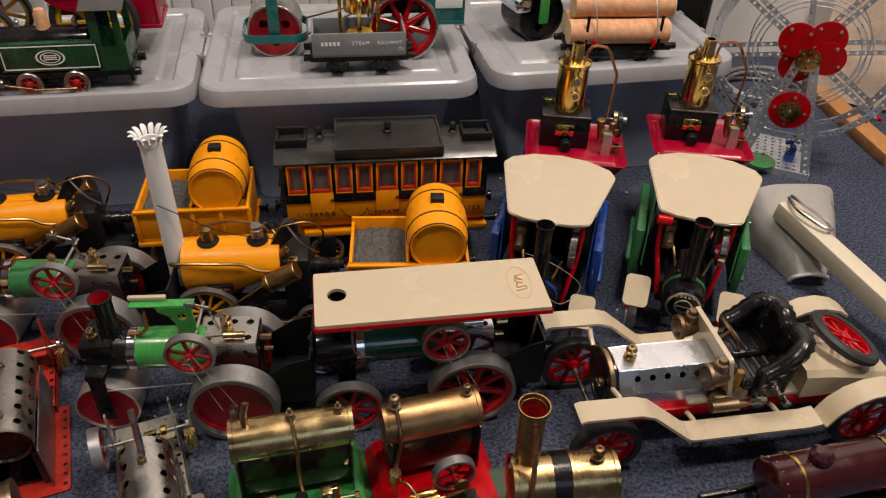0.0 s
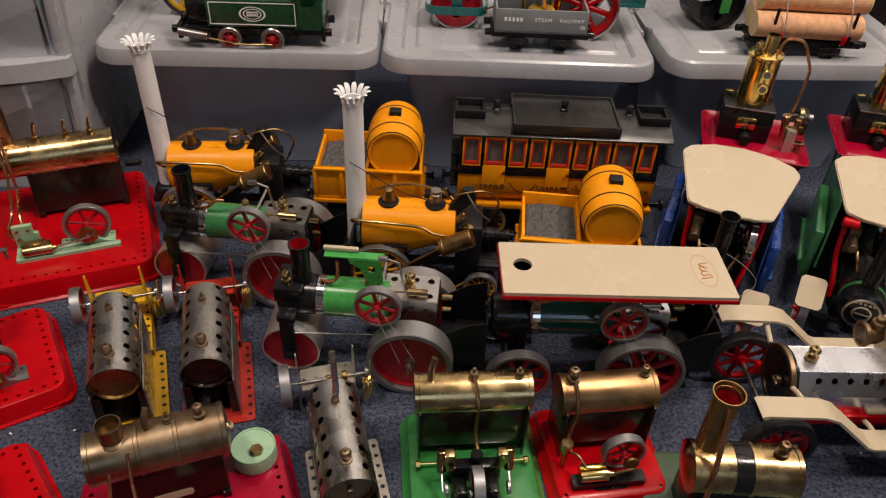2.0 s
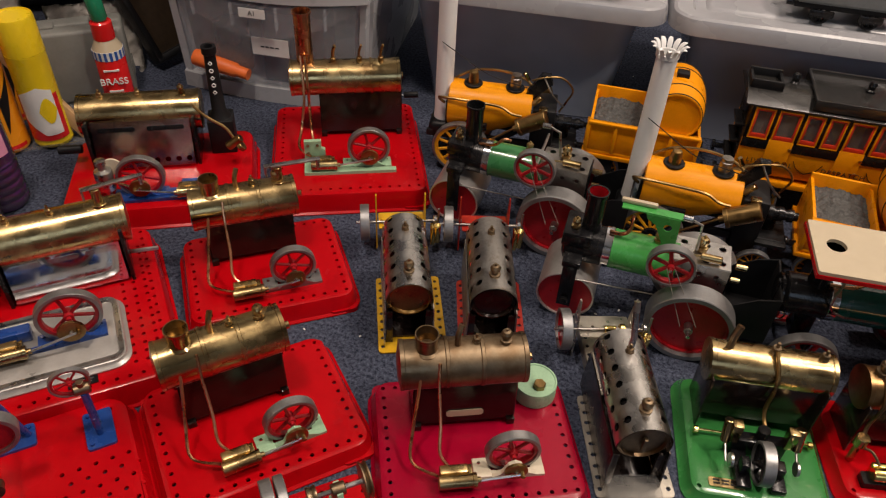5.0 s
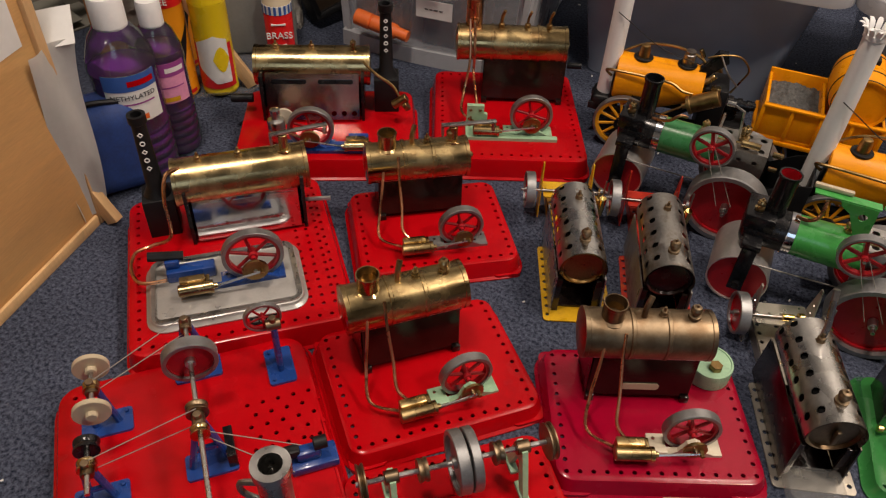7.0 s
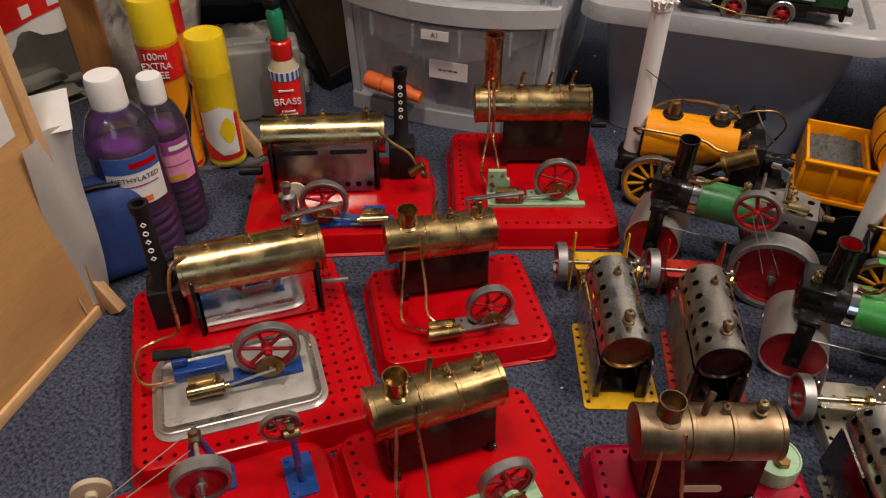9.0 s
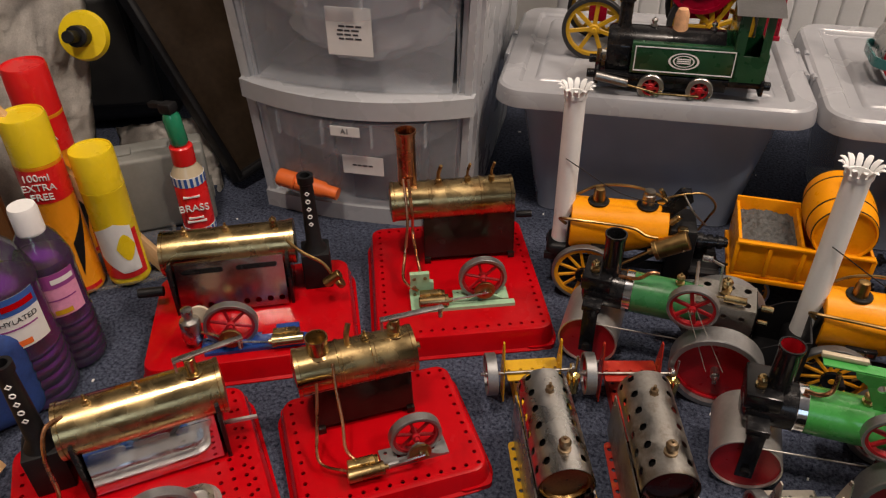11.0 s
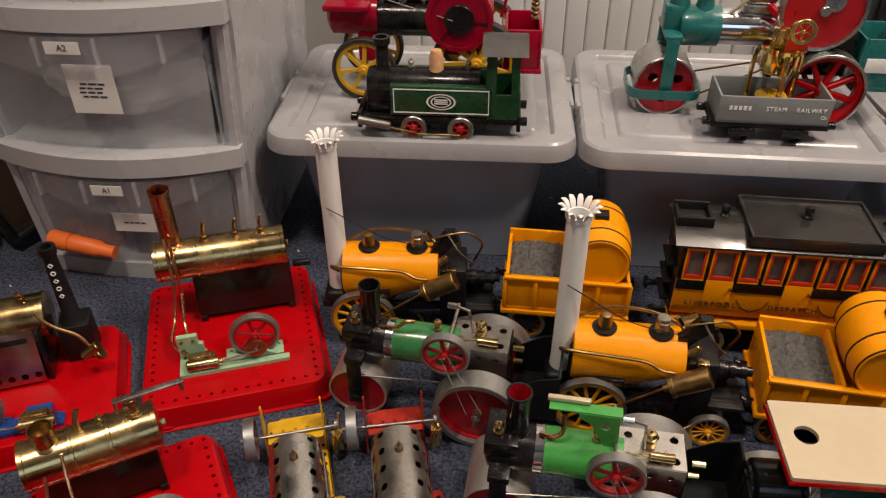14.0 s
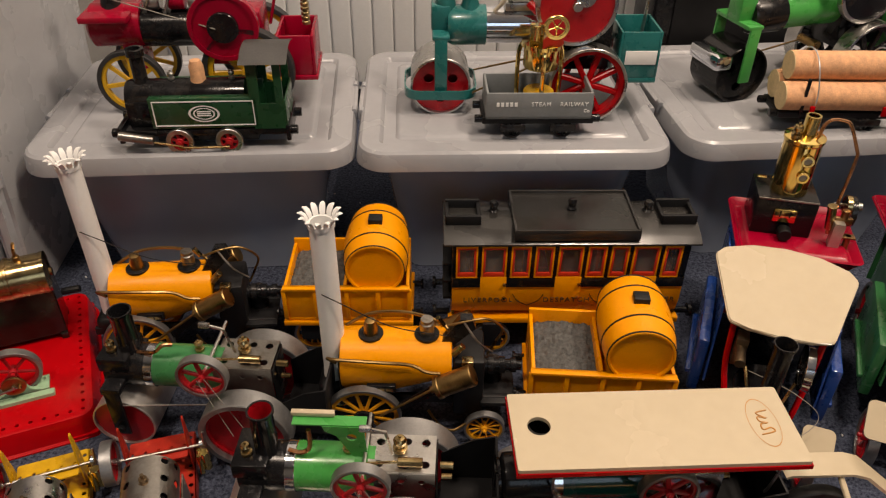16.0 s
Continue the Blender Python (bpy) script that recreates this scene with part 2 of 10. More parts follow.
def carpet_material():
    m = bpy.data.materials.new("blue_grey_carpet")
    m.use_nodes = True
    nt = m.node_tree
    b = nt.nodes["Principled BSDF"]
    co = nt.nodes.new("ShaderNodeTexCoord")
    a = nt.nodes.new("ShaderNodeTexNoise")
    a.inputs["Scale"].default_value, a.inputs["Detail"].default_value = 250, 5
    a.inputs["Roughness"].default_value = 0.75
    c = nt.nodes.new("ShaderNodeTexNoise")
    c.inputs["Scale"].default_value, c.inputs["Detail"].default_value = 7, 5
    for n in (a, c):
        nt.links.new(co.outputs["Object"], n.inputs["Vector"])
    ramp = nt.nodes.new("ShaderNodeValToRGB")
    ramp.color_ramp.elements[0].position, ramp.color_ramp.elements[0].color = 0.36, (0.008, 0.012, 0.026, 1)
    ramp.color_ramp.elements[1].position, ramp.color_ramp.elements[1].color = 0.66, (0.118, 0.137, 0.196, 1)
    nt.links.new(a.outputs["Fac"], ramp.inputs[0])
    mx = nt.nodes.new("ShaderNodeMix")
    mx.data_type, mx.blend_type = "RGBA", "MULTIPLY"
    mx.inputs[0].default_value = 1.0
    r2 = nt.nodes.new("ShaderNodeMapRange")
    r2.inputs["To Min"].default_value, r2.inputs["To Max"].default_value = 0.65, 1.25
    nt.links.new(c.outputs["Fac"], r2.inputs["Value"])
    nt.links.new(ramp.outputs[0], mx.inputs[6])
    nt.links.new(r2.outputs[0], mx.inputs[7])
    nt.links.new(mx.outputs[2], b.inputs["Base Color"])
    b.inputs["Roughness"].default_value = 0.95
    b.inputs["Specular IOR Level"].default_value = 0.1
    bp = nt.nodes.new("ShaderNodeBump")
    bp.inputs["Strength"].default_value, bp.inputs["Distance"].default_value = 0.9, 0.003
    nt.links.new(a.outputs["Fac"], bp.inputs["Height"])
    nt.links.new(bp.outputs[0], b.inputs["Normal"])
    return m


CARPET = carpet_material()


# ---- mesh tools ----
def part(name, bm, material, parent=None, label="", at=None, sharp=32):
    """Links a bmesh as one mesh object, smooth but for its sharp edges, under a thing or a part."""
    bmesh.ops.recalc_face_normals(bm, faces=bm.faces)
    me = bpy.data.meshes.new(name)
    bm.to_mesh(me)
    bm.free()
    me.materials.append(material)
    me.shade_smooth()
    me.set_sharp_from_angle(angle=radians(sharp))
    ob = new(name, me)
    if parent is not None:
        ob.parent = parent
    if at is not None:
        ob.matrix_basis = at
    if label:
        ob["label"] = label
    return ob


def again(ob, at, parent=None):
    """One more alike part on the same mesh."""
    o = new(ob.name.split(".")[0], ob.data)
    o.parent = parent if parent is not None else ob.parent
    o.matrix_basis = at
    if "label" in ob:
        o["label"] = ob["label"]
    return o


def thing(name, label, category, m, group="", kind=""):
    ob = new(name)
    ob.empty_display_size = 0.03
    ob.matrix_basis = m
    return tagged(ob, label, category, group, kind)


def B():
    return bmesh.new()


TURN_TO = {"z": Matrix(), "x": Matrix.Rotation(radians(90), 4, "Y"), "y": Matrix.Rotation(radians(-90), 4, "X")}


def frame_at(c, axis="z"):
    return Matrix.Translation(c) @ (TURN_TO[axis] if isinstance(axis, str) else axis)


def box(bm, x0, x1, y0, y1, z0, z1, bevel=0.0, m=None, seg=2):
    g = bmesh.ops.create_cube(bm, size=1)["verts"]
    bmesh.ops.scale(bm, vec=(x1 - x0, y1 - y0, z1 - z0), verts=g)
    bmesh.ops.translate(bm, vec=((x0 + x1) / 2, (y0 + y1) / 2, (z0 + z1) / 2), verts=g)
    if m is not None:
        bmesh.ops.transform(bm, matrix=m, verts=g)
    if bevel:
        bmesh.ops.bevel(bm, geom=list({e for v in g for e in v.link_edges}), offset=bevel, segments=seg, affect="EDGES", profile=0.5)
    return bm


def lathe(bm, prof, c=(0, 0, 0), axis="z", seg=24, closed=False):
    """Turns a profile of (radius, height) round an axis."""
    m = frame_at(c, axis)
    rings = []
    for r, h in prof:
        if r < 1e-6:
            rings.append([bm.verts.new(m @ Vector((0, 0, h)))])
        else:
            rings.append([bm.verts.new(m @ Vector((r * math.cos(2 * math.pi * i / seg), r * math.sin(2 * math.pi * i / seg), h))) for i in range(seg)])
    pairs = list(zip(rings, rings[1:])) + ([(rings[-1], rings[0])] if closed else [])
    for a, b in pairs:
        if len(a) == 1 and len(b) == 1:
            continue
        for i in range(seg):
            j = (i + 1) % seg
            if len(a) == 1:
                bm.faces.new((a[0], b[i], b[j]))
            elif len(b) == 1:
                bm.faces.new((a[i], a[j], b[0]))
            else:
                bm.faces.new((a[i], a[j], b[j], b[i]))
    return bm


def cyl(bm, r, h, c=(0, 0, 0), axis="z", seg=20, bevel=None):
    """A turned solid rod, centred on c, with a small chamfer."""
    k = min(r, h) * 0.12 if bevel is None else bevel
    return lathe(bm, [(0, -h / 2), (r - k, -h / 2), (r, -h / 2 + k), (r, h / 2 - k), (r - k, h / 2), (0, h / 2)], c, axis, seg)


def ring(bm, ro, ri, w, c=(0, 0, 0), axis="z", seg=32):
    k = min(ro - ri, w) * 0.15
    return lathe(bm, [(ri, -w / 2), (ro - k, -w / 2), (ro, -w / 2 + k), (ro, w / 2 - k), (ro - k, w / 2), (ri, w / 2)], c, axis, seg, True)


def tube(bm, pts, r, seg=8, smooth=4, ends=True):
    """A round pipe or wire along points, rounded by a spline."""
    p = [Vector(q) for q in pts]
    if smooth > 1 and len(p) > 2:
        q = []
        for i in range(len(p) - 1):
            a, b, c, d = p[max(i - 1, 0)], p[i], p[i + 1], p[min(i + 2, len(p) - 1)]
            for k in range(smooth):
                t = k / smooth
                q.append(0.5 * ((2 * b) + (c - a) * t + (2 * a - 5 * b + 4 * c - d) * t * t + (3 * b - a - 3 * c + d) * t ** 3))
        p = q + [p[-1]]
    up = Vector((0.13, 0.31, 0.94))
    rings = []
    for i, v in enumerate(p):
        t = (p[min(i + 1, len(p) - 1)] - p[max(i - 1, 0)]).normalized()
        u = (up - t * up.dot(t))
        u = u.normalized() if u.length > 1e-4 else t.orthogonal().normalized()
        up = u
        w = t.cross(u)
        rings.append([bm.verts.new(v + r * (math.cos(2 * math.pi * k / seg) * u + math.sin(2 * math.pi * k / seg) * w)) for k in range(seg)])
    for a, b in zip(rings, rings[1:]):
        for i in range(seg):
            j = (i + 1) % seg
            bm.faces.new((a[i], a[j], b[j], b[i]))
    if ends:
        bm.faces.new(rings[0][::-1])
        bm.faces.new(rings[-1])
    return bm


def slab(bm, outline, th, m=None, holes=(), hr=0.002, hseg=8, bevel=0.0):
    """A flat plate in the xy plane from z=0 up to th, with an outline and real round holes."""
    m = m or Matrix()
    lo, hi = [], []
    for loop in [outline] + [[(hx + hr * math.cos(-2 * math.pi * k / hseg), hy + hr * math.sin(-2 * math.pi * k / hseg)) for k in range(hseg)] for hx, hy in holes]:
        lo.append([bm.verts.new(m @ Vector((x, y, 0))) for x, y in loop])
        hi.append([bm.verts.new(m @ Vector((x, y, th))) for x, y in loop])
    for level in (lo, hi):
        if len(level) == 1:
            bm.faces.new(level[0])
        else:
            ed = []
            for loop in level:
                ed += [bm.edges.new((a, b)) for a, b in zip(loop, loop[1:] + loop[:1])]
            bmesh.ops.triangle_fill(bm, edges=ed, use_beauty=True)
    for a, b in zip(lo, hi):
        for i in range(len(a)):
            j = (i + 1) % len(a)
            bm.faces.new((a[i], a[j], b[j], b[i]))
    return bm


def rrect(w, d, r, n=5, cx=0, cy=0):
    pts = []
    for sx, sy, a0 in ((1, -1, -90), (1, 1, 0), (-1, 1, 90), (-1, -1, 180)):
        for k in range(n + 1):
            a = radians(a0 + 90 * k / n)
            pts.append((cx + sx * (w / 2 - r) + r * math.cos(a), cy + sy * (d / 2 - r) + r * math.sin(a)))
    return pts


def pressed_tray(bm, w, d, h, r=0.012, lip=0.004, flare=0.004, holes=(), hr=0.0022, foot=0.0):
    """A pressed sheet-metal base: flat top with round holes, rounded shoulders, slightly flared skirt."""
    outer = rrect(w - 2 * lip, d - 2 * lip, r)
    top = [bm.verts.new((x, y, h)) for x, y in outer]
    ed = [bm.edges.new((a, b)) for a, b in zip(top, top[1:] + top[:1])]
    for hx, hy in holes:
        lp = [(hx + hr * math.cos(-2 * math.pi * k / 8), hy + hr * math.sin(-2 * math.pi * k / 8)) for k in range(8)]
        a = [bm.verts.new((x, y, h)) for x, y in lp]
        b = [bm.verts.new((x, y, h - 0.003)) for x, y in lp]
        ed += [bm.edges.new((p, q)) for p, q in zip(a, a[1:] + a[:1])]
        for i in range(8):
            bm.faces.new((a[i], a[(i + 1) % 8], b[(i + 1) % 8], b[i]))
    bmesh.ops.triangle_fill(bm, edges=ed, use_beauty=True)
    prev = top
    for k, (grow, z) in enumerate(((0.7 * lip, h - 0.3 * lip), (lip, h - lip), (lip + flare, 0.004), (lip + flare + 0.003, 0.002), (lip + flare + 0.003, 0.0005))):
        loop = [bm.verts.new((x, y, z)) for x, y in rrect(w - 2 * lip + 2 * grow, d - 2 * lip + 2 * grow, r + grow)]
        for i in range(len(loop)):
            j = (i + 1) % len(loop)
            bm.faces.new((prev[i], prev[j], loop[j], loop[i]))
        prev = loop
    return bm


def perf_arc(bm, n_u, n_v, R, a0, a1, length, holes, hr, th=0.0008):
    """A sheet rolled round the x axis between two angles, with real holes in the cells that holes(i, j) names."""
    da, dx = (a1 - a0) / n_u, length / n_v
    arc = R * abs(da)
    cache = {}

    def vert(u, v, r):
        key = (round(u, 5), round(v, 6), r)
        if key not in cache:
            a = a0 + u
            cache[key] = bm.verts.new((v, -r * math.sin(a), r * math.cos(a)))
        return cache[key]

    for rad in (R, R - th):
        for i in range(n_u):
            for j in range(n_v):
                u0, v0 = i * da, j * dx - length / 2
                sq = [(0, 0), (0.5, 0), (1, 0), (1, 0.5), (1, 1), (0.5, 1), (0, 1), (0, 0.5)]
                outer = [vert(u0 + p * da, v0 + q * dx, rad) for p, q in sq]
                if not holes(i, j):
                    bm.faces.new(outer)
                    continue
                inner = []
                for p, q in sq:
                    ang = math.atan2(q - 0.5, p - 0.5)
                    inner.append(vert(u0 + da / 2 + hr / arc * da * math.cos(ang), v0 + dx / 2 + hr * math.sin(ang), rad))
                for k in range(8):
                    bm.faces.new((outer[k], outer[(k + 1) % 8], inner[(k + 1) % 8], inner[k]))
    return bm


def bars(parent, name, m, rows, material, h=0.0004, length=0.02, height=0.002, gap=0.0035, label=""):
    """Lines of unreadable writing as plain raised bars, each row broken into word lengths."""
    bm = B()
    rnd = random.Random(name + str(rows))
    for k in range(rows):
        x = -length / 2 + rnd.uniform(0, 0.1) * length
        while x < length / 2 - 0.1 * length:
            w = min(rnd.uniform(0.15, 0.35) * length, length / 2 - x)
            box(bm, x, x + w, -k * gap - height, -k * gap, 0, h)
            x += w + 0.06 * length
    return part(name, bm, material, parent, label, m)


def words(parent, name, text, size, material, m, spread=1.0, thick=0.0003, label=""):
    cu = bpy.data.curves.new(name, "FONT")
    cu.body, cu.size, cu.align_x, cu.align_y, cu.extrude, cu.space_character = text, size, "CENTER", "CENTER", thick, spread
    ob = new(name, cu)
    dg = bpy.context.evaluated_depsgraph_get()
    me = bpy.data.meshes.new_from_object(ob.evaluated_get(dg))
    bpy.data.objects.remove(ob)
    bpy.data.curves.remove(cu)
    me.materials.clear()
    me.materials.append(material)
    o = new(name, me)
    o.parent = parent
    o.matrix_basis = m
    if label:
        o["label"] = label
    return o


# ---- room ----
def room():
    bm = B()
    box(bm, -2.6, 2.6, -2.2, 1.62, -0.05, 0)
    tagged(part("floor", bm, CARPET), "blue-grey short-pile carpet floor", "carpet", kind="structure")
    # south, west and east walls are unseen, kept dark to hold down fill light
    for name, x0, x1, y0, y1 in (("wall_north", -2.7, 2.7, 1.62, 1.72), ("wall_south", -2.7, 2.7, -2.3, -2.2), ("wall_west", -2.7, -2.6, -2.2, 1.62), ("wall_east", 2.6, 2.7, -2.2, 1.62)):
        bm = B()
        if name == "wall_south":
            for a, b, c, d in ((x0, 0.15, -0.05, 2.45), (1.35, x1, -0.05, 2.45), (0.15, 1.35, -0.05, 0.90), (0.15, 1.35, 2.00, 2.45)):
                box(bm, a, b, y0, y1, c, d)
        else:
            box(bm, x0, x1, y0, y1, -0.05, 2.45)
        tagged(part(name, bm, WALL if name == "wall_north" else LOW_BOUNCE), "plain painted wall", "wall", kind="structure")
    bm = B()
    box(bm, -2.7, 2.7, -2.3, 1.72, 2.45, 2.55)
    tagged(part("ceiling", bm, WALL), "plain white ceiling", "ceiling", kind="structure")


room()


def storage_box(m, w, d, h):
    t = thing("storage_box", "smoky clear plastic storage box with a grey clip-on lid", "storage box", m, "lidded storage boxes")
    bm = B()
    zt = h - 0.018
    for z0, z1, g0, g1 in ((0.002, zt, 0.055, 0.026),):
        lo, hi = rrect(w - 2 * g0, d - 2 * g0, 0.025), rrect(w - 2 * g1, d - 2 * g1, 0.03)
        a = [bm.verts.new((x, y, z0)) for x, y in lo]
        b = [bm.verts.new((x, y, z1)) for x, y in hi]
        ai = [bm.verts.new((x * 0.985, y * 0.985, z0 + 0.003)) for x, y in lo]
        bi = [bm.verts.new((x * 0.985, y * 0.985, z1)) for x, y in hi]
        n = len(a)
        for i in range(n):
            j = (i + 1) % n
            bm.faces.new((a[i], a[j], b[j], b[i]))
            bm.faces.new((ai[i], ai[j], bi[j], bi[i]))
            bm.faces.new((b[i], b[j], bi[j], bi[i]))
        bm.faces.new(a)
        bm.faces.new(ai)
    part("box_body", bm, BOX_CLEAR, t, "smoky clear plastic body")
    # lid: flat centre sunk inside a raised rounded rim, with a skirt
    bm = B()
    prev = None
    prof = ((0.0015, h - 0.024, 1), (0.005, h - 0.0245, 1), (0.005, h - 0.022, 1), (0.003, h - 0.008, 1), (0.001, h - 0.003, 1), (-0.003, h - 0.0005, 1), (-0.024, h - 0.0005, 1), (-0.027, h - 0.003, 1), (-0.029, h - 0.0065, 1), (-0.044, h - 0.0065, 1), (-0.047, h - 0.003, 1), (-0.050, h - 0.0018, 1))
    for grow, z, _ in prof:
        loop = [bm.verts.new((x, y, z)) for x, y in rrect(w + 2 * grow, d + 2 * grow, max(0.008, 0.034 + grow), 7)]
        if prev:
            for i in range(len(loop)):
                j = (i + 1) % len(loop)
                bm.faces.new((prev[i], prev[j], loop[j], loop[i]))
        prev = loop
    bm.faces.new(prev)
    lid = part("lid", bm, LID, t, "grey plastic lid with a raised rim")
    for s in (-1, 1):
        bm = B()
        box(bm, -0.004, 0.004, -0.045, 0.045, h - 0.016, h - 0.003, 0.0015)
        cyl(bm, 0.0035, 0.012, (0, -0.04, h - 0.003), "y", 10)
        cyl(bm, 0.0035, 0.012, (0, 0.04, h - 0.003), "y", 10)
        part("clip", bm, LID, lid, "", Matrix.Translation((s * (w / 2 + 0.0025), 0, 0)))
    return t


storage_box(pose(-0.548, 1.055, 0, 0, 0, 10.5), 0.39, 0.315, 0.215)
storage_box(pose(-0.150, 1.118, 0, 0, 0, 8.5), 0.385, 0.325, 0.215)
storage_box(pose(0.245, 1.205, 0, 0, 0, 12.0), 0.385, 0.325, 0.215)


# ---- pieces that the steam models share ----
def valve(parent, x, y, z, s=1.0, material=None, name="safety_valve"):
    bm = B()
    lathe(bm, [(0, -0.002), (0.0045 * s, -0.002), (0.0045 * s, 0.002 * s), (0.0058 * s, 0.002 * s), (0.0058 * s, 0.005 * s), (0.0032 * s, 0.0055 * s), (0.003 * s, 0.0085 * s), (0.005 * s, 0.009 * s), (0.0054 * s, 0.0125 * s), (0.0038 * s, 0.015 * s), (0.0012 * s, 0.0155 * s), (0.0012 * s, 0.018 * s), (0, 0.018 * s)], (x, y, z), "z", 12)
    return part(name, bm, material or BRASS, parent)


def filler(parent, x, y, z, s=1.0, material=None):
    bm = B()
    cyl(bm, 0.0052 * s, 0.004 * s, (x, y, z + 0.002 * s), "z", 6)
    cyl(bm, 0.0042 * s, 0.006 * s, (x, y, z + 0.006 * s), "z", 16)
    cyl(bm, 0.0018 * s, 0.008 * s, (x, y, z + 0.0105 * s), "z", 8)
    return part("filler_plug", bm, material or BRASS, parent)


def wheel(parent, name, c, R, w=0.01, axis="y", spokes=6, rim=None, web=None, thick=0.12, disc=False, hub=0.16, spoke_w=0.11):
    """A wheel with a turned metal rim; its web of spokes (or a pressed disc) and its hub are sub-parts."""
    at = frame_at(c, axis)
    bm = B()
    ring(bm, R, R * (1 - thick), w, (0, 0, 0), "z", 40)
    o = part(name, bm, rim or IRON_GREY, parent, "", at)
    bm = B()
    ri = R * (1 - thick) + 0.0003
    if disc:
        cyl(bm, ri, w * 0.25, (0, 0, 0), "z", 40)
        ring(bm, ri, ri * 0.93, w * 0.5, (0, 0, 0), "z", 40)
    else:
        ring(bm, ri, ri * 0.86, w * 0.62, (0, 0, 0), "z", 40)
        for k in range(spokes):
            m = Matrix.Rotation(2 * math.pi * k / spokes + 0.3, 4, "Z")
            box(bm, R * 0.1, ri * 0.93, -R * spoke_w / 2, R * spoke_w / 2, -w * 0.16, w * 0.16, w * 0.06, m, 1)
    part("disc" if disc else "spokes", bm, web or RED_HUB, o)
    bm = B()
    cyl(bm, R * hub, w * 1.15, (0, 0, 0), "z", 16)
    cyl(bm, R * hub * 0.5, w * 1.9, (0, 0, 0), "z", 10)
    part("hub", bm, STEEL if disc else (web or RED_HUB), o)
    return o


def boiler(parent, c, R, L, material, axis="x", bands=(), band_mat=None, dome=0.12, name="boiler", lip=True):
    bm = B()
    h = L / 2
    prof = [(0, -h - R * dome), (R * 0.5, -h - R * dome * 0.8), (R * 0.9, -h - R * dome * 0.15), (R * 0.95, -h)]
    if lip:
        prof += [(R * 1.03, -h), (R * 1.03, -h + 0.004), (R, -h + 0.0045), (R, h - 0.0045), (R * 1.03, h - 0.004), (R * 1.03, h)]
    else:
        prof += [(R, -h + 0.001), (R, h - 0.001)]
    prof += [(R * 0.95, h), (R * 0.9, h + R * dome * 0.15), (R * 0.5, h + R * dome * 0.8), (0, h + R * dome)]
    lathe(bm, prof, c, axis, 40)
    o = part(name, bm, material, parent)
    for off in bands:
        bm = B()
        cc = Vector(c) + Vector((off, 0, 0) if axis == "x" else (0, off, 0))
        ring(bm, R + 0.0012, R - 0.002, 0.004, cc, axis, 40)
        part("boiler_band", bm, band_mat or material, o)
    return o


def firebox(parent, x0, x1, cy, wt, wb, z0, z1, material, slots=0, plate=None):
    """A folded sheet firebox: sloping sides, end plates, feet and a steel edge along its top."""
    bm = B()
    v = {}
    for ix, x in ((0, x0), (1, x1)):
        for iz, z, w in ((0, z0 + 0.006, wb), (1, z1, wt)):
            for s in (-1, 1):
                v[ix, iz, s] = bm.verts.new((x, cy + s * w / 2, z))
    for s in (-1, 1):
        bm.faces.new((v[0, 0, s], v[1, 0, s], v[1, 1, s], v[0, 1, s]))
    for i in (0, 1):
        bm.faces.new((v[i, 0, -1], v[i, 0, 1], v[i, 1, 1], v[i, 1, -1]))
    for iz in (0, 1):
        bm.faces.new((v[0, iz, -1], v[1, iz, -1], v[1, iz, 1], v[0, iz, 1]))
    bmesh.ops.bevel(bm, geom=bm.edges[:], offset=0.0012, segments=1, affect="EDGES")
    for x in (x0 + 0.004, x1 - 0.004):
        for s in (-1, 1):
            box(bm, x - 0.004, x + 0.004, cy + s * wb / 2 - 0.003, cy + s * wb / 2 + 0.003, z0, z0 + 0.008, 0.0006)
    o = part("firebox", bm, material, parent)
    bm = B()
    box(bm, x0 - 0.001, x1 + 0.001, cy - wt / 2 - 0.0022, cy - wt / 2 - 0.0002, z1 - 0.006, z1 + 0.001, 0.0004)
    part("edge_strip", bm, STEEL, o)
    if plate:
        bm = B()
        lean = math.atan2((wb - wt) / 2, z1 - z0 - 0.006)
        slab(bm, [(-0.018, 0.002), (-0.016, 0), (0.016, 0), (0.018, 0.002), (0.018, 0.006), (0.016, 0.008), (-0.016, 0.008), (-0.018, 0.006)], 0.0008)
        zz = z0 + 0.016
        yy = cy - (wb / 2 + (wt - wb) / 2 * (zz - z0 - 0.006) / (z1 - z0 - 0.006)) - 0.0004
        part("maker_plate", bm, plate, o, "small cream maker's plate", Matrix.Translation(((x0 + x1) / 2, yy, zz)) @ Matrix.Rotation(radians(90) - lean, 4, "X"))
    return o


def pipe(parent, pts, r=0.0016, material=None, name="steam_pipe"):
    bm = B()
    tube(bm, pts, r, 8, 5)
    return part(name, bm, material or COPPER, parent)


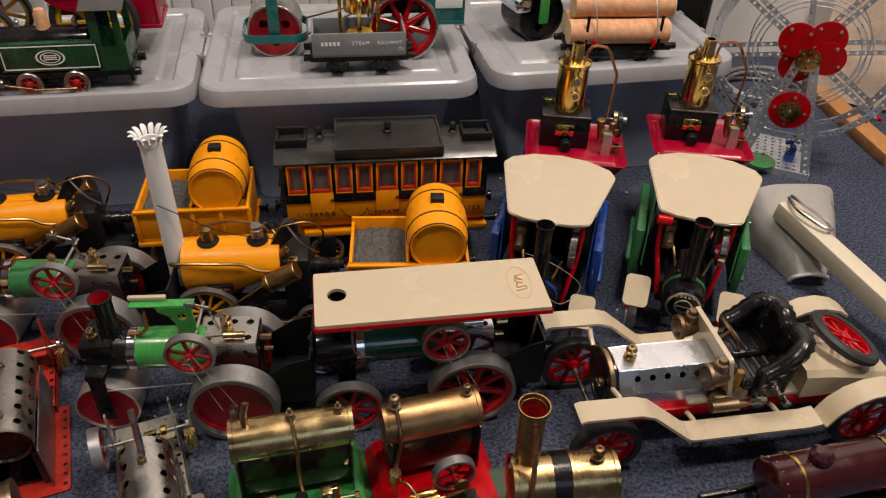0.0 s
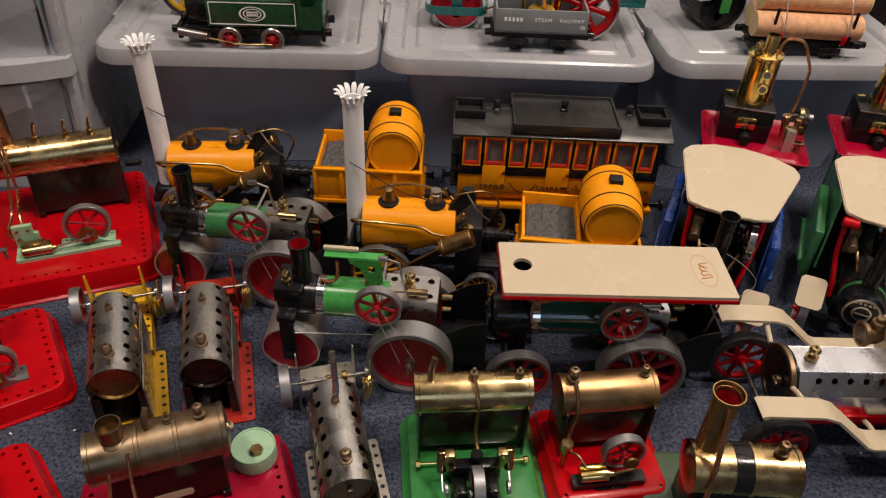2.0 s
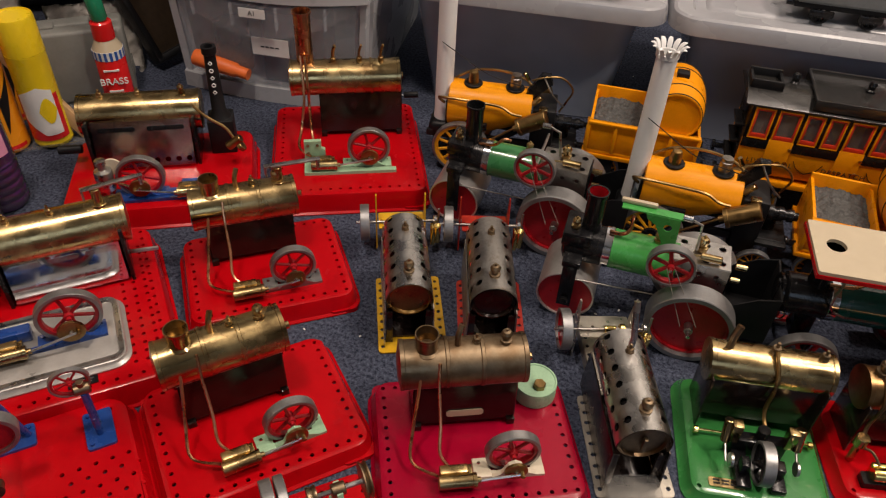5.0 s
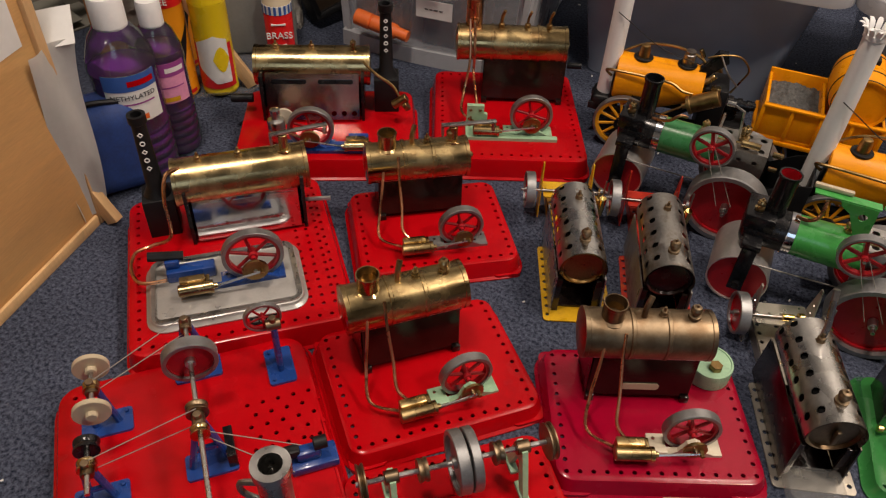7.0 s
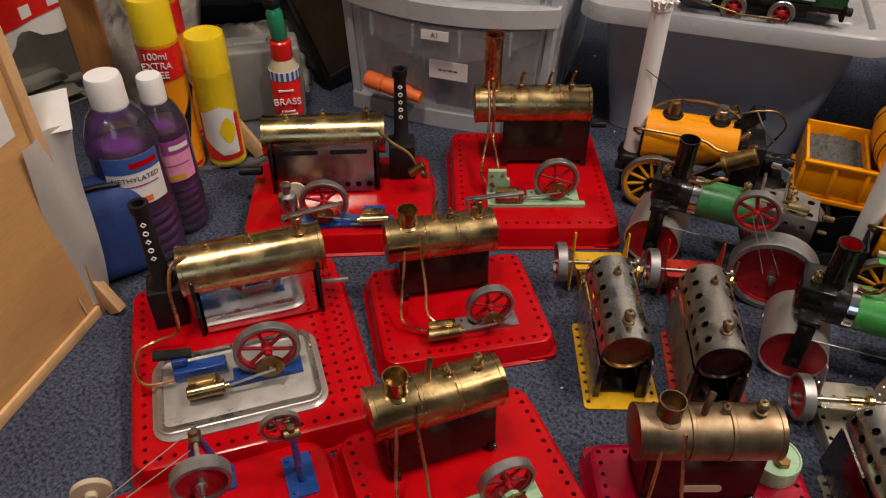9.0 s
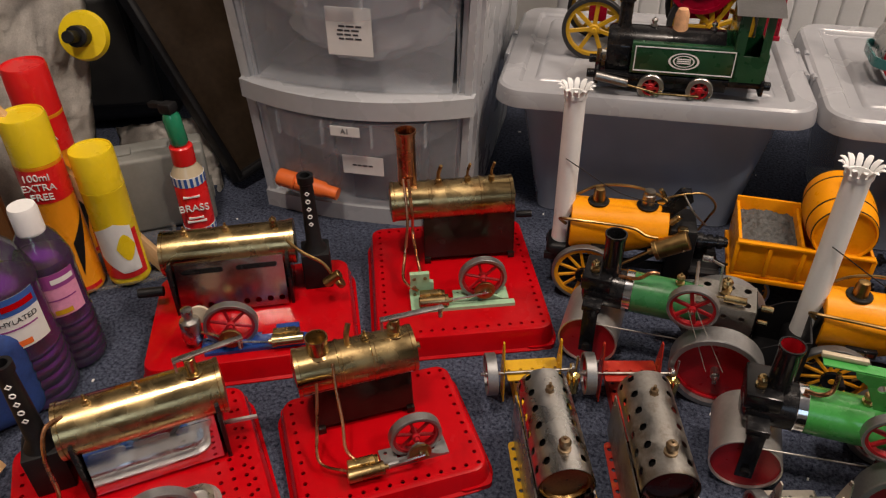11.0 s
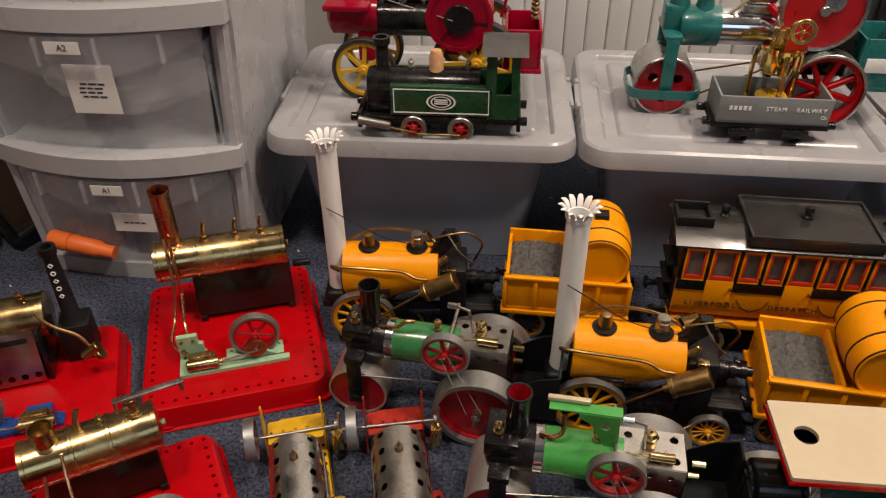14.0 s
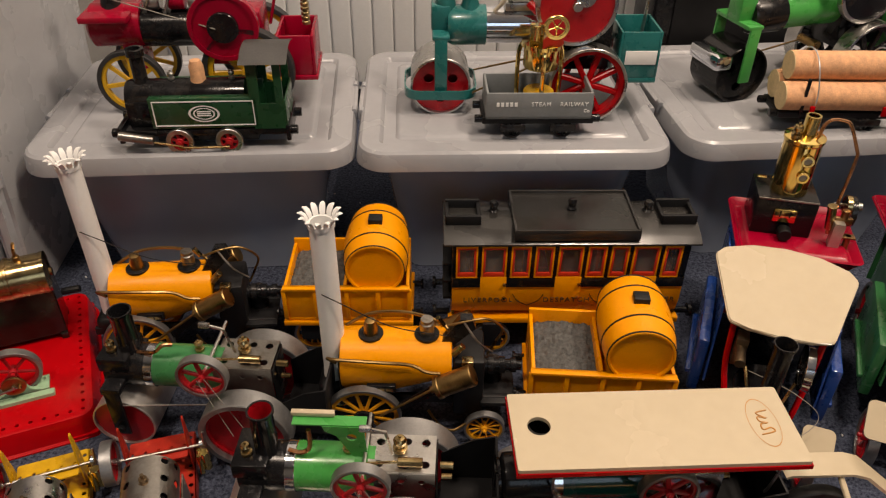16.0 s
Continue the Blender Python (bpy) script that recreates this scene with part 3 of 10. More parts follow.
def engine(parent, x, y, z, bed, R=0.026, L=0.1, spokes=6, web=None, crank=True, cylmat=None):
    """A horizontal engine on a cast bed: flywheel behind, crank disc and oscillating cylinder in front."""
    bm = B()
    fx = x + L * 0.28
    slab(bm, [(fx - 0.036, y - 0.006), (fx + 0.030, y - 0.006), (fx + 0.030, y + 0.016), (fx + 0.018, y + 0.016), (fx + 0.018, y + 0.002), (fx - 0.020, y + 0.002), (fx - 0.020, y + 0.016), (fx - 0.036, y + 0.016)], 0.003, Matrix.Translation((0, 0, z)), [(fx + 0.025, y + 0.011), (fx - 0.03, y + 0.011)], 0.0018)
    slab(bm, [(-0.022, 0), (0.024, 0), (0.012, 0.006), (0.006, R * 0.72), (0, R * 0.85), (-0.006, R * 0.72), (-0.012, 0.006)], 0.004, Matrix.Translation((fx, y - 0.002, z + 0.002)) @ Matrix.Rotation(radians(90), 4, "X"))
    e = 1 if L > 0 else -1
    box(bm, *sorted((x - L * 0.35, fx - e * 0.02)), y - 0.006, y - 0.001, z, z + 0.006, 0.001)
    o = part("engine_bed", bm, bed, parent)
    wheel(parent, "flywheel", (fx, y + 0.008, z + R * 0.9), R, 0.0095, "y", spokes, IRON_GREY, web or RED_HUB)
    bm = B()
    cyl(bm, 0.0022, 0.03, (fx, y, z + R * 0.72), "y", 10)
    part("crankshaft", bm, STEEL, parent)
    bm = B()
    cyl(bm, R * 0.42, 0.003, (fx, y - 0.0105, z + R * 0.72), "y", 24)
    cyl(bm, 0.0022, 0.008, (fx + e * R * 0.2, y - 0.014, z + R * 0.72), "y", 8)
    part("crank_disc", bm, BRONZE, parent)
    cm = cylmat or BRASS
    bm = B()
    lathe(bm, [(p, e * q) for p, q in [(0, -0.018), (0.0055, -0.018), (0.0065, -0.017), (0.0065, 0.013), (0.0072, 0.0135), (0.0072, 0.017), (0.003, 0.0175), (0.003, 0.021), (0, 0.021)]], (x - L * 0.25, y - 0.012, z + 0.012), "x", 20)
    part("cylinder", bm, cm, parent)
    bm = B()
    box(bm, x - L * 0.25 - 0.016, x - L * 0.25 + 0.010, y - 0.007, y + 0.002, z, z + 0.019, 0.0012)
    box(bm, x - L * 0.25 + 0.010, x - L * 0.25 + 0.014, y - 0.009, y + 0.003, z + 0.010, z + 0.016, 0.0008)
    part("port_block", bm, cm, parent)
    bm = B()
    tube(bm, [(x - L * 0.25 + e * 0.018, y - 0.013, z + 0.012), (fx + e * R * 0.2, y - 0.0145, z + R * 0.72)], 0.0014, 8, 1)
    part("piston_rod", bm, STEEL, parent)
    return o


def lever_valve(parent, x, y, z, yaw=0.0):
    """A weighted safety valve: brass post on the boiler and a flat steel arm."""
    bm = B()
    cyl(bm, 0.0085, 0.004, (x, y, z + 0.001), "z", 16)
    cyl(bm, 0.0052, 0.020, (x, y, z + 0.011), "z", 14)
    part("valve_post", bm, BRASS, parent)
    bm = B()
    box(bm, -0.014, 0.050, -0.0032, 0.0032, 0, 0.0022, 0.0005)
    box(bm, -0.014, -0.0115, -0.0032, 0.0032, -0.012, 0.0, 0.0005)
    cyl(bm, 0.0022, 0.012, (0.047, 0, -0.005), "z", 8)
    part("valve_arm", bm, STEEL, parent, "", Matrix.Translation((x, y, z + 0.022)) @ Matrix.Rotation(radians(yaw), 4, "Z"))


def border_holes(w, d, inset, pitch, skip=()):
    pts = []
    nx, ny = int((w - 2 * inset) / pitch), int((d - 2 * inset) / pitch)
    for i in range(nx + 1):
        x = -w / 2 + inset + (w - 2 * inset) * i / nx
        pts += [(x, -d / 2 + inset), (x, d / 2 - inset)]
    for j in range(1, ny):
        y = -d / 2 + inset + (d - 2 * inset) * j / ny
        pts += [(-w / 2 + inset, y), (w / 2 - inset, y)]
    return pts


def tray(parent, w, d, h, material, holes, r=0.012, name="base_plate", label="", feet=False):
    bm = B()
    pressed_tray(bm, w, d, h, r, holes=holes)
    o = part(name, bm, material, parent, label)
    if feet:
        for sx in (-1, 1):
            for sy in (-1, 1):
                bm = B()
                slab(bm, rrect(0.036, 0.024, 0.008), 0.006)
                part("foot", bm, material, o, "", Matrix.Translation((sx * (w / 2 - 0.016), sy * (d / 2 - 0.006), 0)))
    return o


def funnel(parent, x, y, z0, z1, r, material, inner=None, flare=1.12):
    bm = B()
    h = z1 - z0
    lathe(bm, [(r * 1.25, 0), (r * 1.25, 0.003), (r, 0.005), (r, h - 0.004), (r * flare, h - 0.003), (r * flare, h), (r * (flare - 0.10), h), (r * 0.88, h - 0.008), (r * 0.88, h * 0.25), (0, h * 0.25)], (x, y, z0), "z", 28)
    o = part("funnel", bm, material, parent)
    if inner:
        bm = B()
        lathe(bm, [(r * 0.87, h - 0.0085), (r * 0.87, h - 0.030)], (x, y, z0), "z", 28)
        part("funnel_lining", bm, inner, o, "dark lining of the funnel")
    return o


# ---- stationary engines ----
def plate_engine(m, label, tray_mat, boiler_mat, bed_mat, w=0.19, d=0.15, h=0.02, by=0.036, bz=0.092, R=0.0235, L=0.119, bx=-0.012, ex=0.0, ey=-0.042,
                 hat=True, tank=False, box_mat=None, plate=None, whistle=True, fw=0.026, cylmat=None, feet=True):
    t = thing("stationary_steam_engine", label, "model steam engine", m, "stationary steam engines")
    tray(t, w, d, h, tray_mat, border_holes(w, d, 0.0095, 0.0118), feet=feet)
    firebox(t, bx - L * 0.40, bx + L * 0.44, by, 0.034, 0.044, h, bz - R * 0.35, box_mat or BLACK_BURNT, plate=plate)
    b = boiler(t, (bx, by, bz), R, L, boiler_mat, "x", (-0.016, 0.017), boiler_mat)
    if hat:
        funnel(t, bx - L * 0.29, by, bz + R * 0.75, bz + R + 0.017, 0.0105, boiler_mat, BRONZE, 1.06)
    valve(t, bx + L * 0.33, by, bz + R - 0.001, 1.0, boiler_mat)
    filler(t, bx + L * 0.10, by + 0.002, bz + R - 0.001, 0.8, boiler_mat)
    if whistle:
        bm = B()
        tube(bm, [(bx - L * 0.05, by, bz + R - 0.002), (bx - L * 0.05, by, bz + R + 0.012), (bx - L * 0.02, by + 0.004, bz + R + 0.022)], 0.0028, 8)
        part("whistle", bm, boiler_mat, t)
    bm = B()
    cyl(bm, 0.004, 0.006, (bx + L / 2 + 0.004, by, bz), "x", 10)
    part("level_plug", bm, BRASS, t)
    engine(t, ex, ey, h, bed_mat, fw, 0.1, 6, cylmat=cylmat)
    px = ex - 0.025
    pipe(t, [(bx - L * 0.20, by - R * 0.7, bz + R * 0.75), (bx - L * 0.21, by - R - 0.006, bz - 0.004), (px - 0.012, ey + 0.030, h + 0.04), (px - 0.014, ey + 0.012, h + 0.022), (px - 0.006, ey, h + 0.016)])
    pipe(t, [(bx - L * 0.34, by - R * 0.7, bz + R * 0.6), (bx - L * 0.37, by - R - 0.005, bz - 0.01), (bx - L * 0.42, ey + 0.035, h + 0.03), (px - 0.04, ey + 0.012, h + 0.012), (px - 0.017, ey - 0.004, h + 0.010)], 0.0016)
    if tank:
        bm = B()
        lathe(bm, [(0, 0), (0.021, 0), (0.022, 0.001), (0.022, 0.018), (0.0215, 0.0195), (0.020, 0.0195), (0.0195, 0.0185), (0, 0.0185)], (0.068, 0.048, h), "z", 36)
        tk = part("lubricator_tank", bm, MINT, t, "mint green round tank")
        bm = B()
        cyl(bm, 0.0065, 0.006, (0.070, 0.040, h + 0.021), "z", 6)
        part("tank_cap", bm, BRONZE, tk)
    return t


plate_engine(pose(-0.372, 0.323, 0, 0, 0, 28.5), "red-based steam engine with tarnished brass boiler and mint tank", RED_DARK, BRASS_OLD, CREAM_DULL, tank=True, plate=CREAM)
plate_engine(pose(-0.580, 0.259, 0, 0, 0, 48.5), "red-based steam engine with bright brass boiler and mint engine bed", RED, BRASS, MINT)
small_engine = plate_engine(pose(-0.680, 0.446, 0, 0, 0, 40), "small red-based steam engine with brass boiler and black firebox", RED, BRASS, IRON_GREY, w=0.183, d=0.147, h=0.024, by=0.04, ey=-0.04)


lever_valve(small_engine, 0.030, 0.04, 0.1135, 0)


bm = B()
box(bm, -0.004, 0.076, -0.126, -0.086, 0.0, 0.018, 0.003, None, 3)
tagged(part("card_box", bm, CREAM, None, "", pose(-0.372, 0.323, 0, 0, 0, 28.5)), "small cream box lying before the red engine base", "box")


def extra_arm(parent, a, b):
    """A flat steel lever from a plug on the boiler."""
    bm = B()
    tube(bm, [a, b], 0.0026, 6, 1)
    part("lever", bm, STEEL, parent)


def tall_engine():
    h = 0.03
    t = thing("stationary_steam_engine", "red-based steam engine with a tall copper funnel", "model steam engine", pose(-0.704, 0.705, 0, 0, 0, 29), "stationary steam engines")
    tray(t, 0.205, 0.225, h, RED, border_holes(0.205, 0.225, 0.011, 0.0125), feet=True)
    by, bz, R, L = 0.050, 0.112, 0.0245, 0.152
    firebox(t, -0.036, 0.08, by, 0.036, 0.046, h, bz - R * 0.3, BLACK_BURNT)
    boiler(t, (0.002, by, bz), R, L, BRASS, "x", (-0.028, 0.036), BRASS)
    funnel(t, -0.052, by + 0.004, bz - R * 0.4, 0.208, 0.0115, COPPER, COPPER, 1.12)
    for k, x in enumerate((-0.014, 0.022, 0.052)):
        bm = B()
        tube(bm, [(x, by, bz + R - 0.002), (x, by, bz + R + 0.012), (x + 0.003, by - 0.003, bz + R + 0.024)], 0.0018 if k else 0.0024, 8)
        cyl(bm, 0.004, 0.006, (x, by, bz + R + 0.002), "z", 10)
        part("whistle" if k else "cock", bm, BRONZE, t)
    bm = B()
    cyl(bm, 0.005, 0.004, (0.081, by, bz), "x", 10)
    part("level_plug", bm, BRASS, t)
    engine(t, -0.004, -0.052, h, MINT, 0.029, 0.115, 6)
    bm = B()
    slab(bm, [(-0.013, 0), (0.015, 0), (0.015, 0.022), (0.010, 0.024), (0.010, 0.036), (-0.013, 0.036)], 0.006, Matrix.Translation((-0.046, -0.036, h)) @ Matrix.Rotation(radians(90), 4, "X"))
    vb = part("valve_block", bm, MINT, t)
    bm = B()
    for dx, dz in ((-0.008, 0.030), (0.005, 0.030), (-0.008, 0.018), (0.009, 0.008), (-0.008, 0.006)):
        cyl(bm, 0.0022, 0.002, (-0.046 + dx, -0.0428, h + dz), "y", 6)
    part("bolts", bm, BRASS_OLD, vb)
    bm = B()
    slab(bm, [(-0.060, -0.070), (0.064, -0.070), (0.064, -0.062), (-0.030, -0.060), (-0.030, -0.030), (-0.060, -0.030)], 0.0045, Matrix.Translation((0, 0, h)))
    part("bed_rail", bm, MINT, t)
    pipe(t, [(-0.052, by - 0.012, 0.15), (-0.05, by - R - 0.004, bz), (-0.05, by - R - 0.006, bz - 0.03), (-0.048, -0.02, h + 0.045), (-0.046, -0.036, h + 0.034)], 0.0019)
    pipe(t, [(-0.058, by - 0.01, 0.15), (-0.056, by - R - 0.006, bz - 0.01), (-0.062, by - R - 0.02, h + 0.03), (-0.066, -0.03, h + 0.02), (-0.05, -0.045, h + 0.014)], 0.0019)
    bm = B()
    tube(bm, [(0.085, by + 0.0, h + 0.05), (0.105, by - 0.004, h + 0.052)], 0.0045, 10, 1)
    part("burner_handle", bm, BLACK_MATT, t, "black burner handle")
    return t


tall_engine()


def stack(parent, x, y, z0, z1, face=0):
    """A black square-based exhaust stack with raised white marks."""
    bm = B()
    box(bm, x - 0.017, x + 0.017, y - 0.017, y + 0.017, z0, z0 + (z1 - z0) * 0.33, 0.0015)
    h = z1 - z0
    lathe(bm, [(0.015, h * 0.33), (0.0095, h * 0.40), (0.0075, h * 0.93), (0.0095, h * 0.94), (0.0095, h), (0.006, h), (0.005, h * 0.6)], (x, y, z0), "z", 20)
    o = part("exhaust", bm, BLACK_MATT, parent)
    for k in range(5):
        bm = B()
        ring(bm, 0.0030, 0.0019, 0.001, (x, y - 0.0093, z1 - 0.020 - k * 0.0105), "y", 8 if k % 2 else 4)
        part("raised_mark", bm, WHITE, o)
    return o


def big_engine(m, label, w, d, bx0, bx1, by, holes, silver, stack_x, stack_y, stack_z, bz=0.098):
    h = 0.03
    t = thing("stationary_steam_engine", label, "model steam engine", m, "stationary steam engines")
    tray(t, w, d, h, RED, holes, 0.014, feet=True)
    L, R = bx1 - bx0, 0.026
    cx = (bx0 + bx1) / 2
    # polished reflecting firebox with slots
    bm = B()
    box(bm, bx0 + 0.012, bx1 - 0.012, by - 0.008, by + 0.022, h, bz - 0.006, 0.001)
    for x in (bx0 + 0.010, bx1 - 0.010):
        box(bm, x - 0.002, x + 0.002, by - (0.030 if silver else 0.040), by + 0.026, h, bz + 0.004, 0.0006)
    part("firebox", bm, BLACK, t)
    bm = B()
    tall = 0.054 if silver else 0.064
    mm = Matrix.Translation((cx, by - (0.0285 if silver else 0.0425), h + 0.004)) @ Matrix.Rotation(radians(80 if silver else 76), 4, "X")
    wide = L - 0.03
    n = 9
    slab(bm, [(-wide / 2, 0), (wide / 2, 0), (wide / 2, tall), (-wide / 2, tall)], 0.001, mm,
         [(-wide / 2 + wide * (k + 0.5) / n, 0.009) for k in range(n)] if not silver else [], 0.0036, 10)
    pl = part("side_plate", bm, CHROME if silver else BRIGHT_SHEET, t, "polished mirror-bright side plate")
    bm = B()
    for k in range(2 if not silver else 3):
        x = -wide / 2 + wide * (k + 0.5) / (2 if not silver else 3)
        slab(bm, rrect(wide * (0.38 if not silver else 0.28), 0.006, 0.0028, 3, x, tall - 0.011), 0.0016, mm)
    part("slot_cover", bm, BLACK if not silver else BRIGHT_SHEET, pl)
    b = boiler(t, (cx, by, bz), R, L, BRASS, "x", (), dome=0.06)
    for k, x in enumerate((bx0 + 0.03, cx, bx1 - 0.022)):
        (valve if k == 2 else filler)(t, x, by - 0.002, bz + R - 0.001, 0.8)
    stack(t, stack_x, stack_y, h, stack_z)
    return t


BIG_HOLES = border_holes(0.225, 0.245, 0.011, 0.0125) + [(0.035 + 0.012 * (k % 6), 0.115 - 0.012 * (k // 6) - 0.03) for k in range(0, 96) if 0.035 + 0.012 * (k % 6) > 0.070]
t18 = big_engine(pose(-0.838, 0.28, 0, 0, 0, 45.5), "large red-based steam engine with mirror-bright firebox and grey tray", 0.225, 0.245, -0.050, 0.095, 0.058, BIG_HOLES, True, -0.070, 0.068, 0.182)
bm = B()
pressed_tray(bm, 0.155, 0.096, 0.008, 0.012, 0.003, 0.001)
tr = part("engine_tray", bm, SILVER_TRAY, t18, "grey pressed tray under the engine", Matrix.Translation((-0.012, -0.046, 0.03)))
bm = B()
prev = None
for grow, z in ((0, 0.008), (0.0005, 0.0105), (-0.004, 0.0105), (-0.005, 0.0083)):
    loop = [bm.verts.new((x, y, z)) for x, y in rrect(0.150 + 2 * grow, 0.091 + 2 * grow, 0.011 + grow)]
    if prev:
        for i in range(len(loop)):
            bm.faces.new((prev[i], prev[(i + 1) % len(loop)], loop[(i + 1) % len(loop)], loop[i]))
    prev = loop
part("tray_rim", bm, STEEL, tr)
engine(t18, -0.012, -0.050, 0.038, BLUE, 0.032, 0.115, 6, cylmat=BRASS)
bm = B()
box(bm, -0.07, -0.02, -0.036, -0.022, 0.038, 0.052, 0.002)
box(bm, -0.07, -0.055, -0.03, -0.015, 0.052, 0.062, 0.002)
part("valve_chest", bm, BLUE, t18)
bm = B()
tube(bm, [(-0.085, -0.020, 0.066), (-0.05, -0.022, 0.062)], 0.0055, 8, 1)
part("oiler", bm, BLACK_MATT, t18)
pipe(t18, [(-0.040, 0.050, 0.122), (-0.054, 0.040, 0.122), (-0.060, 0.026, 0.10), (-0.062, 0.020, 0.055), (-0.085, 0.024, 0.042), (-0.102, 0.016, 0.042), (-0.106, -0.010, 0.042), (-0.096, -0.034, 0.044), (-0.070, -0.038, 0.046)], 0.002)
bm = B()
slab(bm, [(-0.014, -0.005), (0.014, -0.005), (0.014, 0.005), (-0.014, 0.005)], 0.0012)
pl = part("maker_plate", bm, BLACK, t18, "black maker's plate", Matrix.Translation((0.02, -0.104, 0.0303)))
bars(pl, "maker_lettering", Matrix.Translation((0, 0.003, 0.0012)), 2, STEEL, 0.0003, 0.022, 0.002, 0.0034)
extra_arm(t18, (0.085, 0.055, 0.05), (0.118, 0.05, 0.05))
lever_valve(t18, 0.072, 0.056, 0.1225, 6)

t17 = big_engine(pose(-0.902, 0.55, 0, 0, 0, 32), "red-based steam engine with mirror-bright firebox and blue engine bed", 0.235, 0.17, -0.096, 0.058, 0.044, [(-0.1 + 0.0125 * k, 0.07) for k in range(4)], False, 0.080, 0.044, 0.183, 0.094)
engine(t17, 0.014, -0.060, 0.03, BLUE, 0.03, -0.115, 6)
bm = B()
slab(bm, [(-0.050, -0.072), (0.066, -0.072), (0.066, -0.056), (0.050, -0.050), (-0.050, -0.050)], 0.004, Matrix.Translation((0, 0, 0.0302)))
box(bm, 0.030, 0.056, -0.058, -0.048, 0.034, 0.046, 0.001)
part("bed_rail", bm, BLUE, t17)
bm = B()
lathe(bm, [(0.004, 0), (0.004, 0.008), (0.0105, 0.010), (0.0115, 0.013), (0.0115, 0.036), (0.0105, 0.038), (0.005, 0.040), (0.005, 0.046), (0.0065, 0.047), (0.0065, 0.053), (0, 0.054)], (-0.062, -0.050, 0.03), "z", 20)
oiler = part("displacement_oiler", bm, STEEL, t17, "steel displacement oiler")
bm = B()
cyl(bm, 0.012, 0.003, (-0.052, -0.040, 0.066), "y", 24)
part("oiler_disc", bm, CREAM_DULL, oiler)
pipe(t17, [(-0.062, -0.050, 0.052), (-0.044, -0.056, 0.050), (-0.026, -0.060, 0.044)], 0.0016, BRASS)
pipe(t17, [(0.045, 0.03, 0.112), (0.065, 0.012, 0.10), (0.088, 0.006, 0.085), (0.098, 0.0, 0.07)], 0.002, BRONZE)
bm = B()
cyl(bm, 0.006, 0.022, (0.098, -0.002, 0.066), Matrix.Rotation(radians(55), 4, "Y"), 12)
cyl(bm, 0.008, 0.006, (0.106, -0.002, 0.060), Matrix.Rotation(radians(55), 4, "Y"), 12)
part("stop_valve", bm, BRONZE, t17)
bm = B()
cyl(bm, 0.006, 0.03, (-0.118, 0.03, 0.05), "x", 12)
part("burner_handle", bm, BLACK_MATT, t17)


